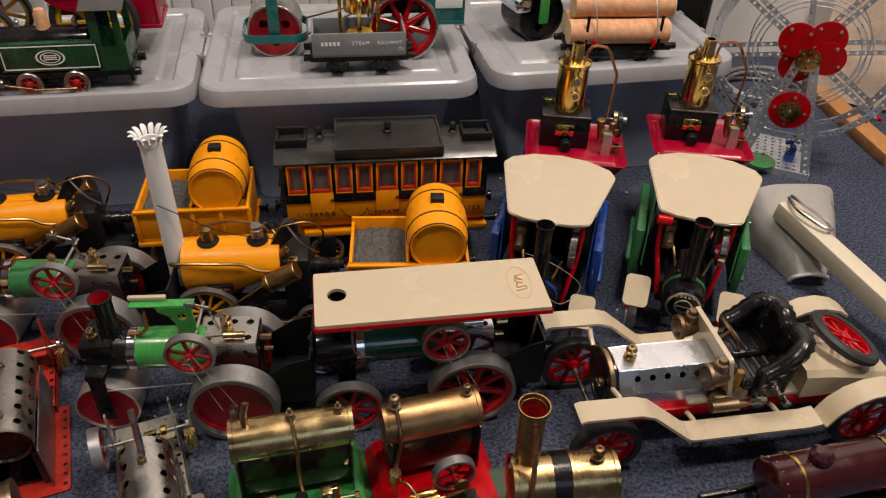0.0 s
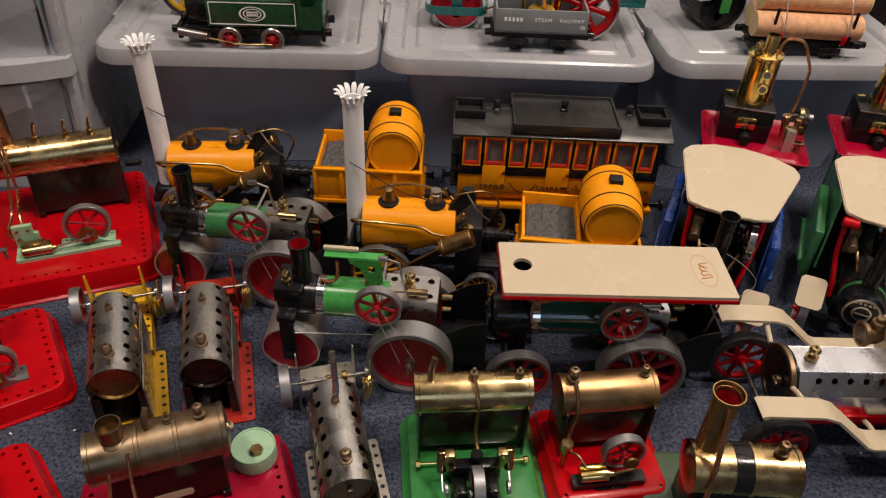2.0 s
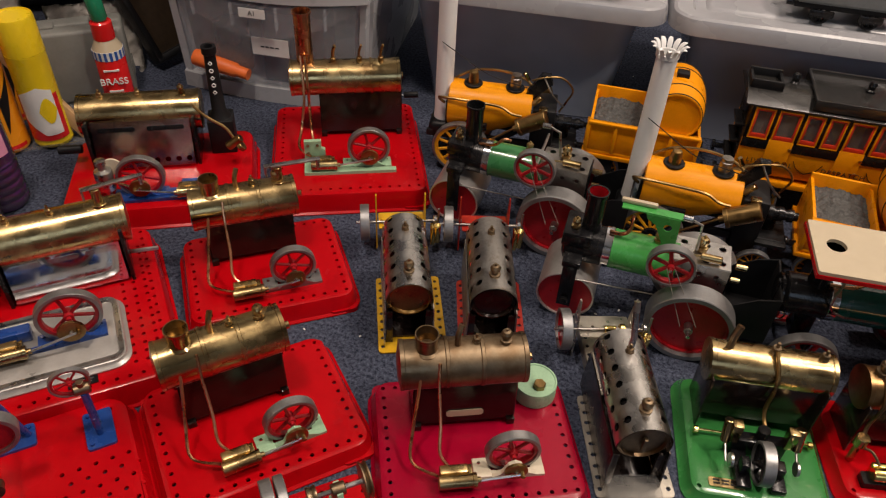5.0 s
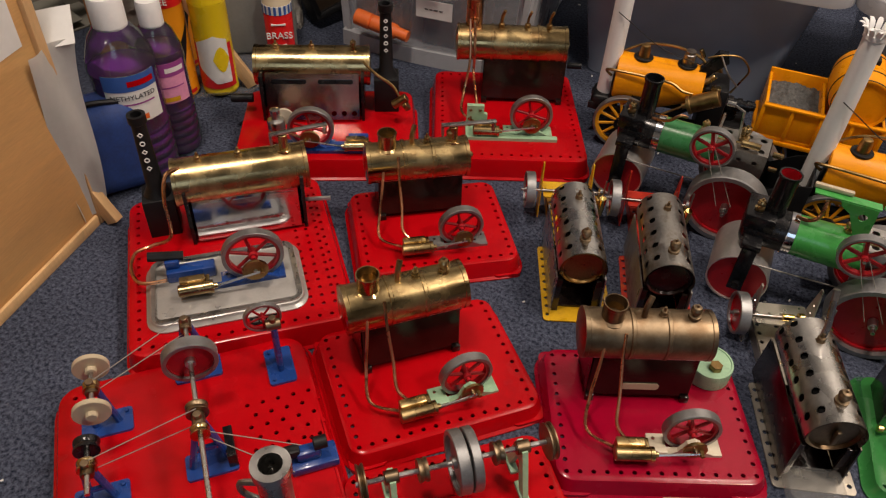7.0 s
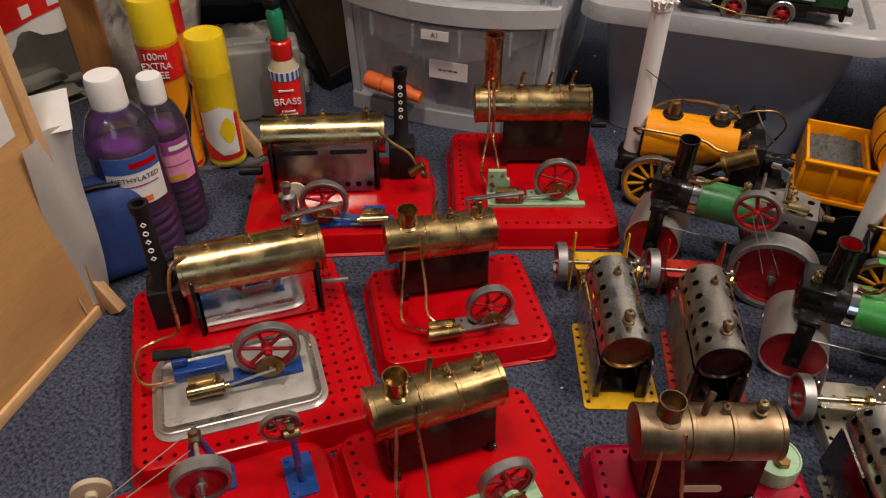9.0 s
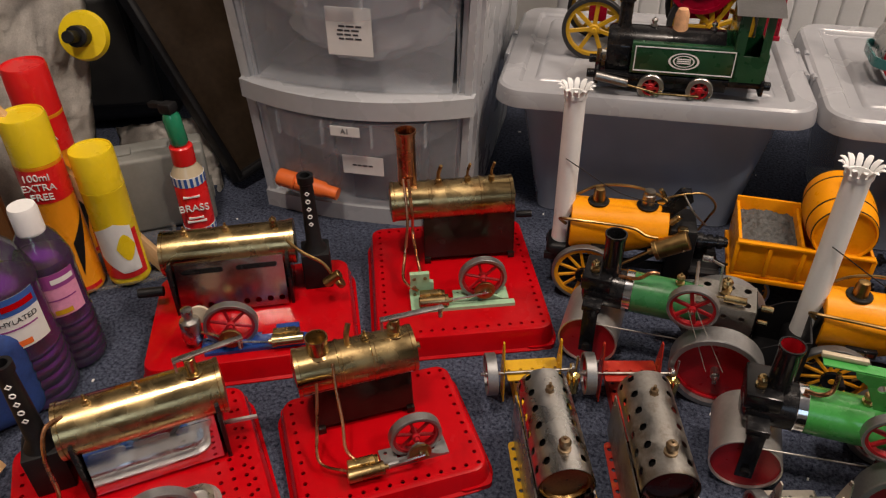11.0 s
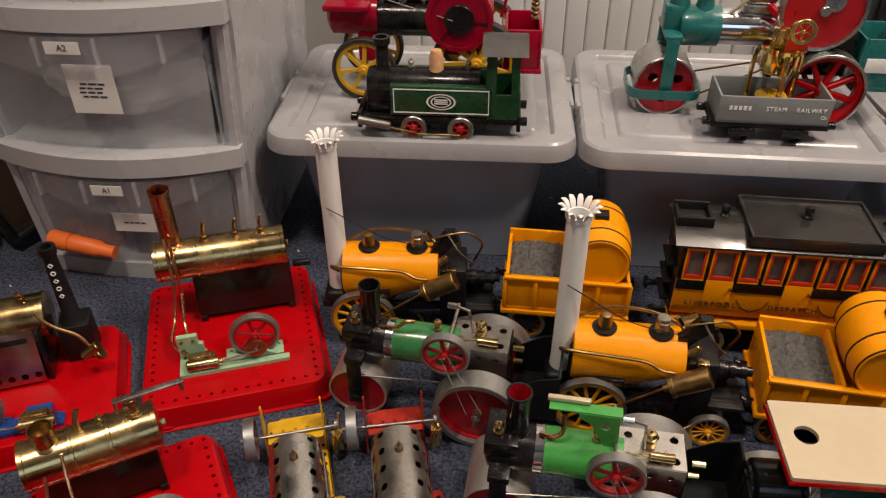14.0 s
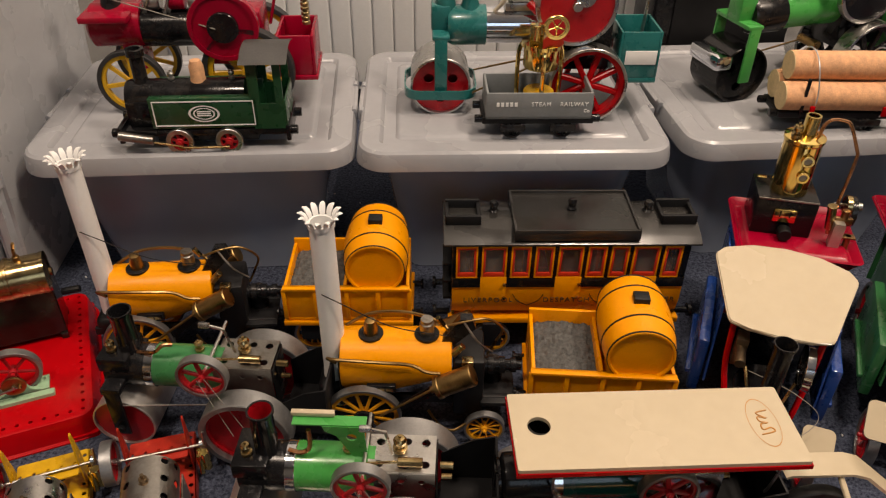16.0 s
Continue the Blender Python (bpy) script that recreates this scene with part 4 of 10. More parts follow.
def small_plate(m, label, base_mat, w, d, twin):
    """A compact engine: brass boiler over a dark sheet firebox at the back of a plain base."""
    h = 0.014
    t = thing("stationary_steam_engine", label, "model steam engine", m, "stationary steam engines")
    tray(t, w, d, h, base_mat, [(-w / 2 + 0.008, -d / 2 + 0.008), (w / 2 - 0.008, -d / 2 + 0.008)], 0.010)
    by, bz, R = (0.034, 0.086, 0.0205) if twin else (0.020, 0.082, 0.021)
    L = 0.116 if twin else 0.098
    bm = B()
    box(bm, -L * 0.46, L * 0.46, by - 0.019, by + 0.02, h + 0.012, bz - 0.004, 0.001)
    for x in (-L * 0.46, L * 0.46):
        box(bm, x - 0.001, x + 0.001, by - 0.026, by + 0.022, h, bz - 0.002, 0.0005)
    part("firebox", bm, BLACK_BURNT, t)
    boiler(t, (0, by, bz), R, L, BRASS if twin else BRASS_WARM, "x", (), dome=0.05)
    mt = BRASS_OLD
    if twin:
        bm = B()
        tube(bm, [(-L * 0.36, by, bz + R - 0.002), (-L * 0.36, by, bz + R + 0.014), (-L * 0.33, by + 0.003, bz + R + 0.026)], 0.0036, 8)
        part("whistle", bm, mt, t)
        filler(t, 0.0, by, bz + R - 0.001, 1.0, mt)
        filler(t, L * 0.39, by, bz + R - 0.001, 0.9, mt)
        pipe(t, [(0.0, by - 0.004, bz + R + 0.006), (0.003, by - R - 0.004, bz + 0.006), (0.002, by - R - 0.008, bz - 0.03), (0.004, -0.008, h + 0.03)], 0.002, BRONZE)
        bm = B()
        tube(bm, [(-0.055, by - 0.036, h + 0.007), (0.055, by - 0.036, h + 0.007)], 0.0014, 8, 1)
        cyl(bm, 0.004, 0.005, (-0.055, by - 0.036, h + 0.006), "x", 10)
        cyl(bm, 0.004, 0.005, (0.055, by - 0.036, h + 0.006), "x", 10)
        part("burner_rail", bm, BRASS_NEW, t)
        for s in (-1, 1):
            bm = B()
            box(bm, s * 0.016 - 0.007, s * 0.016 + 0.007, -0.060, -0.008, h, h + 0.007, 0.001)
            box(bm, s * 0.016 - 0.004, s * 0.016 + 0.004, -0.048, -0.036, h, h + 0.022, 0.001)
            part("bearing_bracket", bm, BLACK, t)
            bm = B()
            box(bm, s * 0.026 - 0.005, s * 0.026 + 0.005, -0.022, -0.012, h + 0.020, h + 0.044, 0.001)
            cyl(bm, 0.005, 0.024, (s * 0.033, -0.017, h + 0.032), Matrix.Rotation(radians(-20), 4, "X"), 16)
            part("cylinder", bm, BRASS, t)
            bm = B()
            tube(bm, [(s * 0.033, -0.021, h + 0.022), (s * 0.033, -0.040, h + 0.014)], 0.0013, 8, 1)
            cyl(bm, 0.007, 0.003, (s * 0.030, -0.042, h + 0.02), "x", 16)
            part("crank", bm, STEEL, t)
        bm = B()
        box(bm, -0.026, 0.026, -0.020, -0.008, h, h + 0.022, 0.001)
        cyl(bm, 0.006, 0.012, (0.002, -0.012, h + 0.028), "z", 14)
        part("steam_block", bm, BLACK, t)
        wheel(t, "flywheel", (0, -0.042, h + 0.021), 0.021, 0.011, "x", 6, IRON_GREY, BLACK)
    else:
        valve(t, -L * 0.37, by, bz + R - 0.002, 1.15, BRASS_OLD)
        valve(t, L * 0.38, by, bz + R - 0.002, 0.9, BRASS_OLD)
        wheel(t, "flywheel", (0.014, -0.022, h + 0.024), 0.0225, 0.010, "y", 5, IRON_GREY, RED_HUB)
        bm = B()
        slab(bm, rrect(0.075, 0.014, 0.002, 3, -0.004, -0.04), 0.008, Matrix.Translation((0, 0, h)))
        part("engine_bed", bm, BLACK, t)
        bm = B()
        lathe(bm, [(0, -0.016), (0.006, -0.016), (0.0065, -0.015), (0.0065, 0.012), (0.003, 0.013), (0.003, 0.018), (0, 0.018)], (-0.018, -0.040, h + 0.014), "x", 18)
        box(bm, -0.034, -0.006, -0.035, -0.030, h + 0.006, h + 0.020, 0.001)
        part("cylinder", bm, BRASS_NEW, t)
        bm = B()
        tube(bm, [(0, -0.040, h + 0.014), (0.02, -0.042, h + 0.022)], 0.0013, 8, 1)
        cyl(bm, 0.008, 0.003, (0.018, -0.036, h + 0.022), "y", 18)
        part("crank_disc", bm, BRONZE, t)
        pipe(t, [(-L * 0.36, by - 0.004, bz + R + 0.004), (-L * 0.36, by - R - 0.003, bz + 0.004), (-L * 0.40, -0.006, h + 0.045), (-L * 0.44, -0.014, h + 0.034)], 0.002, BRASS_OLD)
        bm = B()
        cyl(bm, 0.0065, 0.012, (-0.044, -0.016, h + 0.032), "z", 14)
        cyl(bm, 0.0035, 0.03, (-0.044, -0.016, h + 0.015), "z", 10)
        part("lubricator", bm, BRASS, t)
        pipe(t, [(-0.042, -0.018, h + 0.024), (-0.034, -0.024, h + 0.026), (-0.028, -0.034, h + 0.020)], 0.0014, BRASS_OLD)
    bm = B()
    slab(bm, rrect(0.034, 0.010, 0.002, 3), 0.0012)
    pl = part("maker_plate", bm, BRASS if twin else BLACK, t, "small maker's plate", Matrix.Translation((-0.03 if twin else -0.002, -d / 2 + 0.014, h + 0.0002)))
    bars(pl, "maker_lettering", Matrix.Translation((0, 0.003, 0.0012)), 2, BLACK if twin else BRASS, 0.0003, 0.026, 0.0018, 0.0034)
    return t


small_plate(pose(-0.120, 0.432, 0, 0, 0, 13), "green-based twin-cylinder steam engine with brass boiler", GREEN, 0.128, 0.139, True)
small_plate(pose(0.010, 0.474, 0, 0, 0, 16), "small red-based steam engine with dull brass boiler", RED, 0.114, 0.116, False)


NICKEL = mat("nickel_plated_sheet", (0.56, 0.52, 0.45), 0.34, 0.85, 0.12, 50)
# polished sheet, browned in colour to stand in for dark red reflections
DARK_TIN = mat("dark_reflecting_tin", (0.20, 0.17, 0.15), 0.20, 1, 0.3, 25)


def chassis(m, label, frame_mat, boiler_mat, tin, end_mat):
    """A perforated kit frame that carries a rolled steel boiler cover with rows of air holes."""
    t = thing("kit_steam_engine", label, "model steam engine", m, "kit steam engines")
    bm = B()
    # narrow raised plate behind, wider plate under the boiler
    slab(bm, rrect(0.118, 0.076, 0.004, 2, 0.058, 0.004), 0.0015, Matrix.Translation((0, 0, 0.001)), [(0.008 + 0.0125 * k, y) for k in range(9) for y in (-0.029, 0.037)], 0.0024)
    slab(bm, rrect(0.112, 0.050, 0.003, 2, -0.050, 0.006), 0.0015, Matrix.Translation((0, 0, 0.012)), [(-0.098 + 0.0125 * k, y) for k in range(9) for y in (-0.014, 0.006, 0.026)], 0.0024)
    for y in (-0.0185, 0.0305):
        box(bm, -0.105, 0.006, y - 0.0007, y + 0.0007, 0, 0.0135)
    part("base_frame", bm, frame_mat, t)
    # upright frame plates at the back
    for s in (-1, 1):
        bm = B()
        slab(bm, [(-0.010, 0), (0.010, 0), (0.009, 0.045), (0.002, 0.078), (-0.002, 0.078), (-0.009, 0.045)], 0.0015, Matrix.Translation((-0.066, s * 0.030, 0.002)) @ Matrix.Rotation(radians(90), 4, "X"), [(0, 0.012 + 0.011 * k) for k in range(5)], 0.0018)
        part("frame_cheek", bm, frame_mat, t)
    bm = B()
    slab(bm, rrect(0.03, 0.056, 0.002, 2), 0.0015, Matrix.Translation((-0.064, 0, 0.040)), [(0.0, 0.0125 * k) for k in range(-2, 3)], 0.0018)
    part("bearing_plate", bm, frame_mat, t)
    R, L, cx, cz = 0.0255, 0.118, 0.046, 0.069
    bm = B()
    perf_arc(bm, 14, 12, R, radians(-112), radians(112), L, lambda i, j: i in (2, 4, 9, 11) and j % 2 == 0, 0.0040)
    part("boiler_cover", bm, boiler_mat, t, "", Matrix.Translation((cx, 0, cz)))
    bm = B()
    lathe(bm, [(0, -L / 2 + 0.002), (R * 0.96, -L / 2 + 0.002), (R * 0.80, -L / 2 + 0.003), (R * 0.80, L / 2 - 0.006)], (cx, 0, cz), "x", 32)
    bo = part("boiler", bm, BLACK_MATT, t)
    bm = B()
    lathe(bm, [(R * 0.97, L / 2 - 0.008), (R * 0.97, L / 2 - 0.005), (R * 0.82, L / 2 - 0.003), (R * 0.78, L / 2 - 0.006), (0, L / 2 - 0.005)], (cx, 0, cz), "x", 32)
    part("boiler_end", bm, end_mat, bo)
    for s in (-1, 1):
        bm = B()
        slab(bm, [(-0.062, 0), (0.062, 0), (0.060, 0.054), (-0.060, 0.054)], 0.0014, Matrix.Translation((cx, s * 0.0272 + 0.0007, 0.004)) @ Matrix.Rotation(radians(90 + s * 1.5), 4, "X"), [(-0.055, 0.046), (0.055, 0.046), (0.055, 0.02)], 0.0014)
        part("firebox_side", bm, tin, t)
    bm = B()
    for s in (-1, 1):
        slab(bm, [(-0.055, 0.004), (0.058, 0.004), (0.056, 0.05), (-0.053, 0.05)], 0.001, Matrix.Translation((cx, s * 0.0255 + 0.0005, 0.004)) @ Matrix.Rotation(radians(90 + s * 1.5), 4, "X"))
    box(bm, cx - 0.054, cx + 0.050, -0.025, 0.025, 0.003, 0.006, 0.0005)
    box(bm, cx + 0.018, cx + 0.021, -0.025, 0.025, 0.006, 0.048, 0.0005)
    box(bm, cx + 0.053, cx + 0.056, -0.027, -0.018, 0.002, 0.05, 0.0005)
    box(bm, cx + 0.053, cx + 0.056, 0.018, 0.027, 0.002, 0.05, 0.0005)
    part("firebox_liner", bm, BLACK_BURNT, t)
    valve(t, cx + 0.038, 0, cz + R - 0.003, 1.05, BRASS_OLD)
    filler(t, cx - 0.030, 0, cz + R - 0.003, 0.9, BRASS_OLD)
    bm = B()
    tube(bm, [(-0.058, -0.050, 0.044), (-0.058, 0.046, 0.044)], 0.0016, 8, 1)
    part("axle", bm, STEEL_DULL, t)
    wheel(t, "flywheel", (-0.058, -0.045, 0.044), 0.0225, 0.011, "y", 6, IRON_GREY, RED_HUB, disc=True)
    bm = B()
    cyl(bm, 0.0045, 0.03, (-0.050, 0.044, 0.030), Matrix.Rotation(radians(10), 4, "Y"), 14)
    box(bm, -0.057, -0.045, 0.036, 0.041, 0.014, 0.042, 0.001)
    part("cylinder", bm, BRASS_NEW, t)
    bm = B()
    cyl(bm, 0.005, 0.004, (-0.058, 0.042, 0.046), "y", 14)
    tube(bm, [(-0.056, 0.046, 0.064), (-0.054, 0.045, 0.044)], 0.0013, 6, 1)
    part("crank", bm, STEEL, t)
    return t


def aim(x, y, yaw):
    return pose(x, y, 0, 0, 0, yaw)


chassis(aim(-0.532, 0.514, -63), "yellow kit-frame steam engine with perforated steel boiler cover", YELLOW_PAINT, STEEL, STEEL, BRONZE)
chassis(aim(-0.440, 0.548, -68), "red and orange kit-frame steam engine with perforated boiler cover", ORANGE_RED, STEEL_DULL, STEEL_DULL, BLACK_BURNT)
t_steel = chassis(aim(-0.262, 0.437, -67), "bare steel kit-frame steam engine with perforated boiler cover", NICKEL, STEEL, DARK_TIN, BRASS_OLD)
bm = B()
cyl(bm, 0.004, 0.012, (-0.058, 0.005, 0.044), "y", 16)
cyl(bm, 0.006, 0.006, (-0.058, 0.018, 0.044), "y", 16)
part("pulley", bm, BRASS_NEW, t_steel)
bm = B()
tube(bm, [(0.016, 0.0, 0.09), (0.012, 0.002, 0.11), (-0.004, 0.002, 0.142)], 0.0032, 8, 1)
part("whistle", bm, STEEL, t_steel)
bm = B()
box(bm, 0.101, 0.106, -0.002, 0.002, 0.060, 0.078, 0.001, Matrix.Identity(4))
part("end_handle", bm, BRASS_OLD, t_steel)
bm = B()
slab(bm, rrect(0.034, 0.05, 0.006, 4), 0.012, Matrix.Translation((0.118, 0, 0.004)))
part("burner_tray", bm, PANE, t_steel, "clear plastic burner tray")


def front_boiler():
    """Brass boiler with a leaning tall funnel on a dull green base."""
    t = thing("stationary_steam_engine", "brass-boilered steam engine with red-lined funnel on green base", "model steam engine", pose(0.128, 0.424, 0, 0, 0, 6), "stationary steam engines")
    tray(t, 0.150, 0.130, 0.012, GREEN_OLIVE, [(0.066, 0.0)], 0.010)
    bm = B()
    box(bm, -0.045, 0.045, -0.02, 0.022, 0.012, 0.07, 0.001)
    part("firebox", bm, BLACK, t)
    boiler(t, (0.0, 0.0, 0.080), 0.024, 0.098, BRASS, "x", (0.006,), BRASS)
    bm = B()
    ring(bm, 0.0246, 0.022, 0.016, (-0.004, 0, 0.080), "x", 40)
    part("black_band", bm, BLACK, t, "black painted boiler band")
    funnel(t, -0.034, 0.008, 0.085, 0.174, 0.0115, BRONZE, RED_HUB, 1.25)
    valve(t, 0.030, 0, 0.103, 1.1, BRASS_OLD)
    pipe(t, [(-0.034, -0.006, 0.16), (-0.032, -0.012, 0.12), (-0.036, -0.028, 0.075), (-0.04, -0.034, 0.03)], 0.0026)
    bm = B()
    cyl(bm, 0.0035, 0.008, (0.052, 0, 0.08), "x", 10)
    part("level_plug", bm, BRASS, t)
    bm = B()
    cyl(bm, 0.006, 0.006, (0.066, 0.012, 0.014), "z", 8)
    part("bolt", bm, BRASS_OLD, t)
    return t


front_boiler()


def maroon_boiler():
    t = thing("model_boiler", "maroon painted model boiler with brass bands on black frame", "model boiler", pose(0.398, 0.450, 0, 0, 0, 13))
    boiler(t, (0, 0, 0.062), 0.025, 0.142, MAROON, "x", (-0.046, 0.054), BRASS_NEW, dome=0.2, lip=False)
    bm = B()
    lathe(bm, [(0.008, 0), (0.011, 0.002), (0.011, 0.008), (0.007, 0.012), (0, 0.013)], (-0.022, 0, 0.086), "z", 20)
    part("dome", bm, MAROON, t)
    bm = B()
    for s in (-1, 1):
        box(bm, -0.125, 0.09, s * 0.018 - 0.003, s * 0.018 + 0.003, 0.026, 0.034, 0.001)
        for x in (-0.06, 0.06):
            box(bm, x - 0.004, x + 0.004, s * 0.018 - 0.003, s * 0.018 + 0.003, 0, 0.045, 0.001)
    box(bm, -0.07, 0.07, -0.02, 0.02, 0.012, 0.03, 0.002)
    part("frame", bm, BLACK, t)
    bm = B()
    for x in (-0.066, 0.066):
        for k in range(14):
            a = 2 * math.pi * k / 14
            cyl(bm, 0.0012, 0.0018, (x, 0.0252 * math.cos(a), 0.062 + 0.0252 * math.sin(a)), "x", 6)
    part("rivets", bm, STEEL, t)
    wheel(t, "wheel", (0.07, -0.028, 0.022), 0.022, 0.008, "y", 8, RED_HUB, RED_HUB)
    return t


maroon_boiler()


# ---- road and rail models ----
def perforated_side(bm, pts, y, th, holes, r=0.003):
    slab(bm, pts, th, Matrix.Translation((0, y, 0)) @ Matrix.Rotation(radians(90), 4, "X"), holes, r, 10)


def road_engine(m, label, kind, boiler_mat, bracket=None, rear_disc=True, small=False, fork_mat=None, gap=0.137, plate_mat=None):
    """A road roller or traction engine: origin under the rear axle, front towards -x."""
    roller = kind == "roller"
    t = thing("road_roller" if roller else "traction_engine", label, "model steam roller" if roller else "model traction engine", m, "model road engines")
    # boiler lies along x
    bz = 0.090 if roller else 0.088
    x0, x1 = -gap - 0.012 if roller else -0.164, -0.028
    bm = B()
    lathe(bm, [(0, x0 + 0.045), (0.0225, x0 + 0.045), (0.0225, x1), (0, x1)], (0, 0, bz), "x", 32)
    part("boiler", bm, boiler_mat, t)
    bm = B()
    ring(bm, 0.0235, 0.020, 0.009, (x0 + 0.046, 0, bz), "x", 32)
    part("boiler_band", bm, CHROME, t, "bright steel boiler band")
    bm = B()
    lathe(bm, [(0, x0 - 0.004), (0.016, x0 - 0.003), (0.022, x0), (0.0226, x0 + 0.004), (0.0226, x0 + 0.042)], (0, 0, bz), "x", 32)
    if roller:
        box(bm, x0 - 0.004, x0 + 0.028, -0.022, 0.022, bz + 0.006, bz + 0.024, 0.002)
    part("smokebox", bm, BLACK, t)
    cx = -gap + 0.012 if roller else -0.136
    bm = B()
    top = 0.162 if roller else 0.158
    lathe(bm, [(0.0125, bz + 0.014), (0.0105, bz + 0.024), (0.0105, top - 0.006), (0.0118, top - 0.003), (0.0118, top), (0.0102, top), (0.0090, top - 0.03), (0, top - 0.03)], (cx, 0, 0), "z", 24)
    ch = part("chimney", bm, BLACK, t)
    bm = B()
    lathe(bm, [(0.0101, top - 0.0005), (0.0091, top - 0.028)], (cx, 0, 0), "z", 24)
    part("chimney_lining", bm, RED_HUB if bracket else BLACK, ch)
    # firebox plates and motion plate at the rear
    bm = B()
    for s in (-1, 1):
        perforated_side(bm, [(-0.034, 0.048), (0.026, 0.048), (0.026, 0.110), (-0.034, 0.110)], s * 0.021 + 0.0006, 0.0012, [(-0.022, 0.099), (-0.004, 0.099), (0.014, 0.099)], 0.003)
    slab(bm, [(-0.034, -0.021), (0.026, -0.021), (0.026, 0.021), (-0.034, 0.021)], 0.0012, Matrix.Translation((0, 0, 0.110)), [(-0.024, -0.012), (-0.024, 0.012), (0.0, -0.013), (0.0, 0.013), (0.017, 0.012), (0.017, -0.012)], 0.0040, 12)
    part("firebox", bm, plate_mat or CHROME, t)
    valve(t, -0.006, 0.003, 0.111, 1.15)
    bm = B()
    box(bm, 0.0265, 0.0275, -0.020, 0.020, 0.05, 0.108, 0.0003)
    part("backhead", bm, BLACK, t)
    valve(t, -0.052, 0, bz + 0.0215, 0.85)
    bm = B()
    cyl(bm, 0.0035, 0.012, (0.036, -0.012, 0.112), "x", 10)
    cyl(bm, 0.003, 0.01, (0.036, -0.006, 0.088), "x", 10)
    part("water_gauge", bm, BRASS, t)
    # tender box
    bm = B()
    box(bm, 0.030, 0.080, -0.0325, 0.0325, 0.034, 0.037)
    td = part("tender", bm, BLACK_MATT, t)
    bm = B()
    box(bm, 0.080, 0.0825, -0.0325, 0.0325, 0.034, 0.098, 0.0005)
    part("tender_back", bm, BLACK_MATT, td)
    for s in (-1, 1):
        bm = B()
        perforated_side(bm, [(0.030, 0.034), (0.082, 0.034), (0.082, 0.098), (0.060, 0.092), (0.030, 0.072)], s * 0.0335 + 0.0008, 0.0016, [])
        part("tender_side", bm, BLACK_MATT, td)
    pipe(t, [(0.083, -0.008, 0.052), (0.094, -0.008, 0.050), (0.098, -0.008, 0.058), (0.092, -0.008, 0.062), (0.088, -0.006, 0.058)], 0.0009, STEEL, "tow_hook")
    # rear wheels
    R = 0.0475
    for s in (-1, 1):
        if rear_disc:
            w = wheel(t, "rear_wheel", (0, s * 0.045, R), R, 0.024, "y", 0, IRON_GREY, RED_HUB, 0.13, True, 0.1)
            if roller:
                bm = B()
                cyl(bm, 0.0085, 0.0022, (-0.018, 0, 0), "z", 20)
                part("wheel_hole", bm, BLACK, w, "", Matrix.Translation((0, 0.012, -s * 0.0025)))
        else:
            wheel(t, "rear_wheel", (0, s * 0.045, R), R, 0.022, "y", 8, IRON_GREY, RED_HUB, 0.09, False, 0.13, 0.13)
    bm = B()
    tube(bm, [(0, -0.062, R), (0, 0.062, R)], 0.003, 10, 1)
    part("rear_axle", bm, STEEL, t)
    # flywheel on the near side, with its drive string
    fx = -0.036 if roller else -0.030
    wheel(t, "flywheel", (fx, -0.040, 0.117), 0.0255 if roller else 0.0255, 0.010, "y", 6, IRON_GREY, RED_HUB, 0.1, False, 0.14, 0.16)
    bm = B()
    tube(bm, [(fx, -0.050, 0.117), (fx, 0.04, 0.117)], 0.0018, 8, 1)
    part("crankshaft", bm, STEEL, t)
    for a, b in (((fx - 0.004, -0.0465, 0.117), (-0.010, -0.0585, 0.052)), ((fx + 0.004, -0.0465, 0.119), (0.006, -0.0585, 0.056))):
        bm = B()
        tube(bm, [a, b], 0.0004, 6, 1)
        part("drive_string", bm, CORD, t)
    bm = B()
    cyl(bm, 0.0042, 0.022, (0.004, -0.014, 0.117), "x", 14)
    tube(bm, [(-0.006, -0.014, 0.117), (fx, -0.016, 0.116)], 0.0013, 8, 1)
    part("cylinder", bm, BRASS if roller else CHROME, t)
    if bracket:
        # steering bracket with its little cream canopy strip
        bm = B()
        perforated_side(bm, [(-0.072, 0.150), (-0.036, 0.150), (-0.034, 0.110), (-0.046, 0.110), (-0.060, 0.138), (-0.070, 0.144)], -0.004, 0.0016, [(-0.047, 0.137)], 0.0045)
        slab(bm, [(-0.098, -0.005), (-0.034, -0.005), (-0.034, 0.006), (-0.098, 0.006)], 0.0015, Matrix.Translation((0, 0, 0.150)), [], 0.003)
        box(bm, -0.046, -0.033, -0.012, 0.010, 0.108, 0.111, 0.0005)
        part("steering_bracket", bm, bracket, t, "bright green steering bracket")
        bm = B()
        box(bm, -0.100, -0.062, 0.003, 0.008, 0.152, 0.157, 0.001)
        part("cream_strip", bm, CREAM, t)
        pipe(t, [(-0.104, -0.004, 0.116), (-0.092, -0.008, 0.118), (-0.084, -0.008, 0.126), (-0.084, -0.006, 0.146)], 0.0022)
    else:
        pipe(t, [(cx + 0.01, -0.006, 0.112), (cx + 0.03, -0.012, 0.118), (cx + 0.042, -0.014, 0.130), (cx + 0.05, -0.01, 0.128)], 0.002)
    top_z = 0.166 if roller else 0.148
    bm = B()
    tube(bm, [(-0.012, -0.008, 0.12), (-0.016, -0.016, top_z - 0.008), (-0.03, -0.02, top_z)], 0.0015, 8, 1)
    cyl(bm, 0.0032, 0.01, (-0.032, -0.02, top_z), "x", 10)
    part("regulator", bm, STEEL, t)
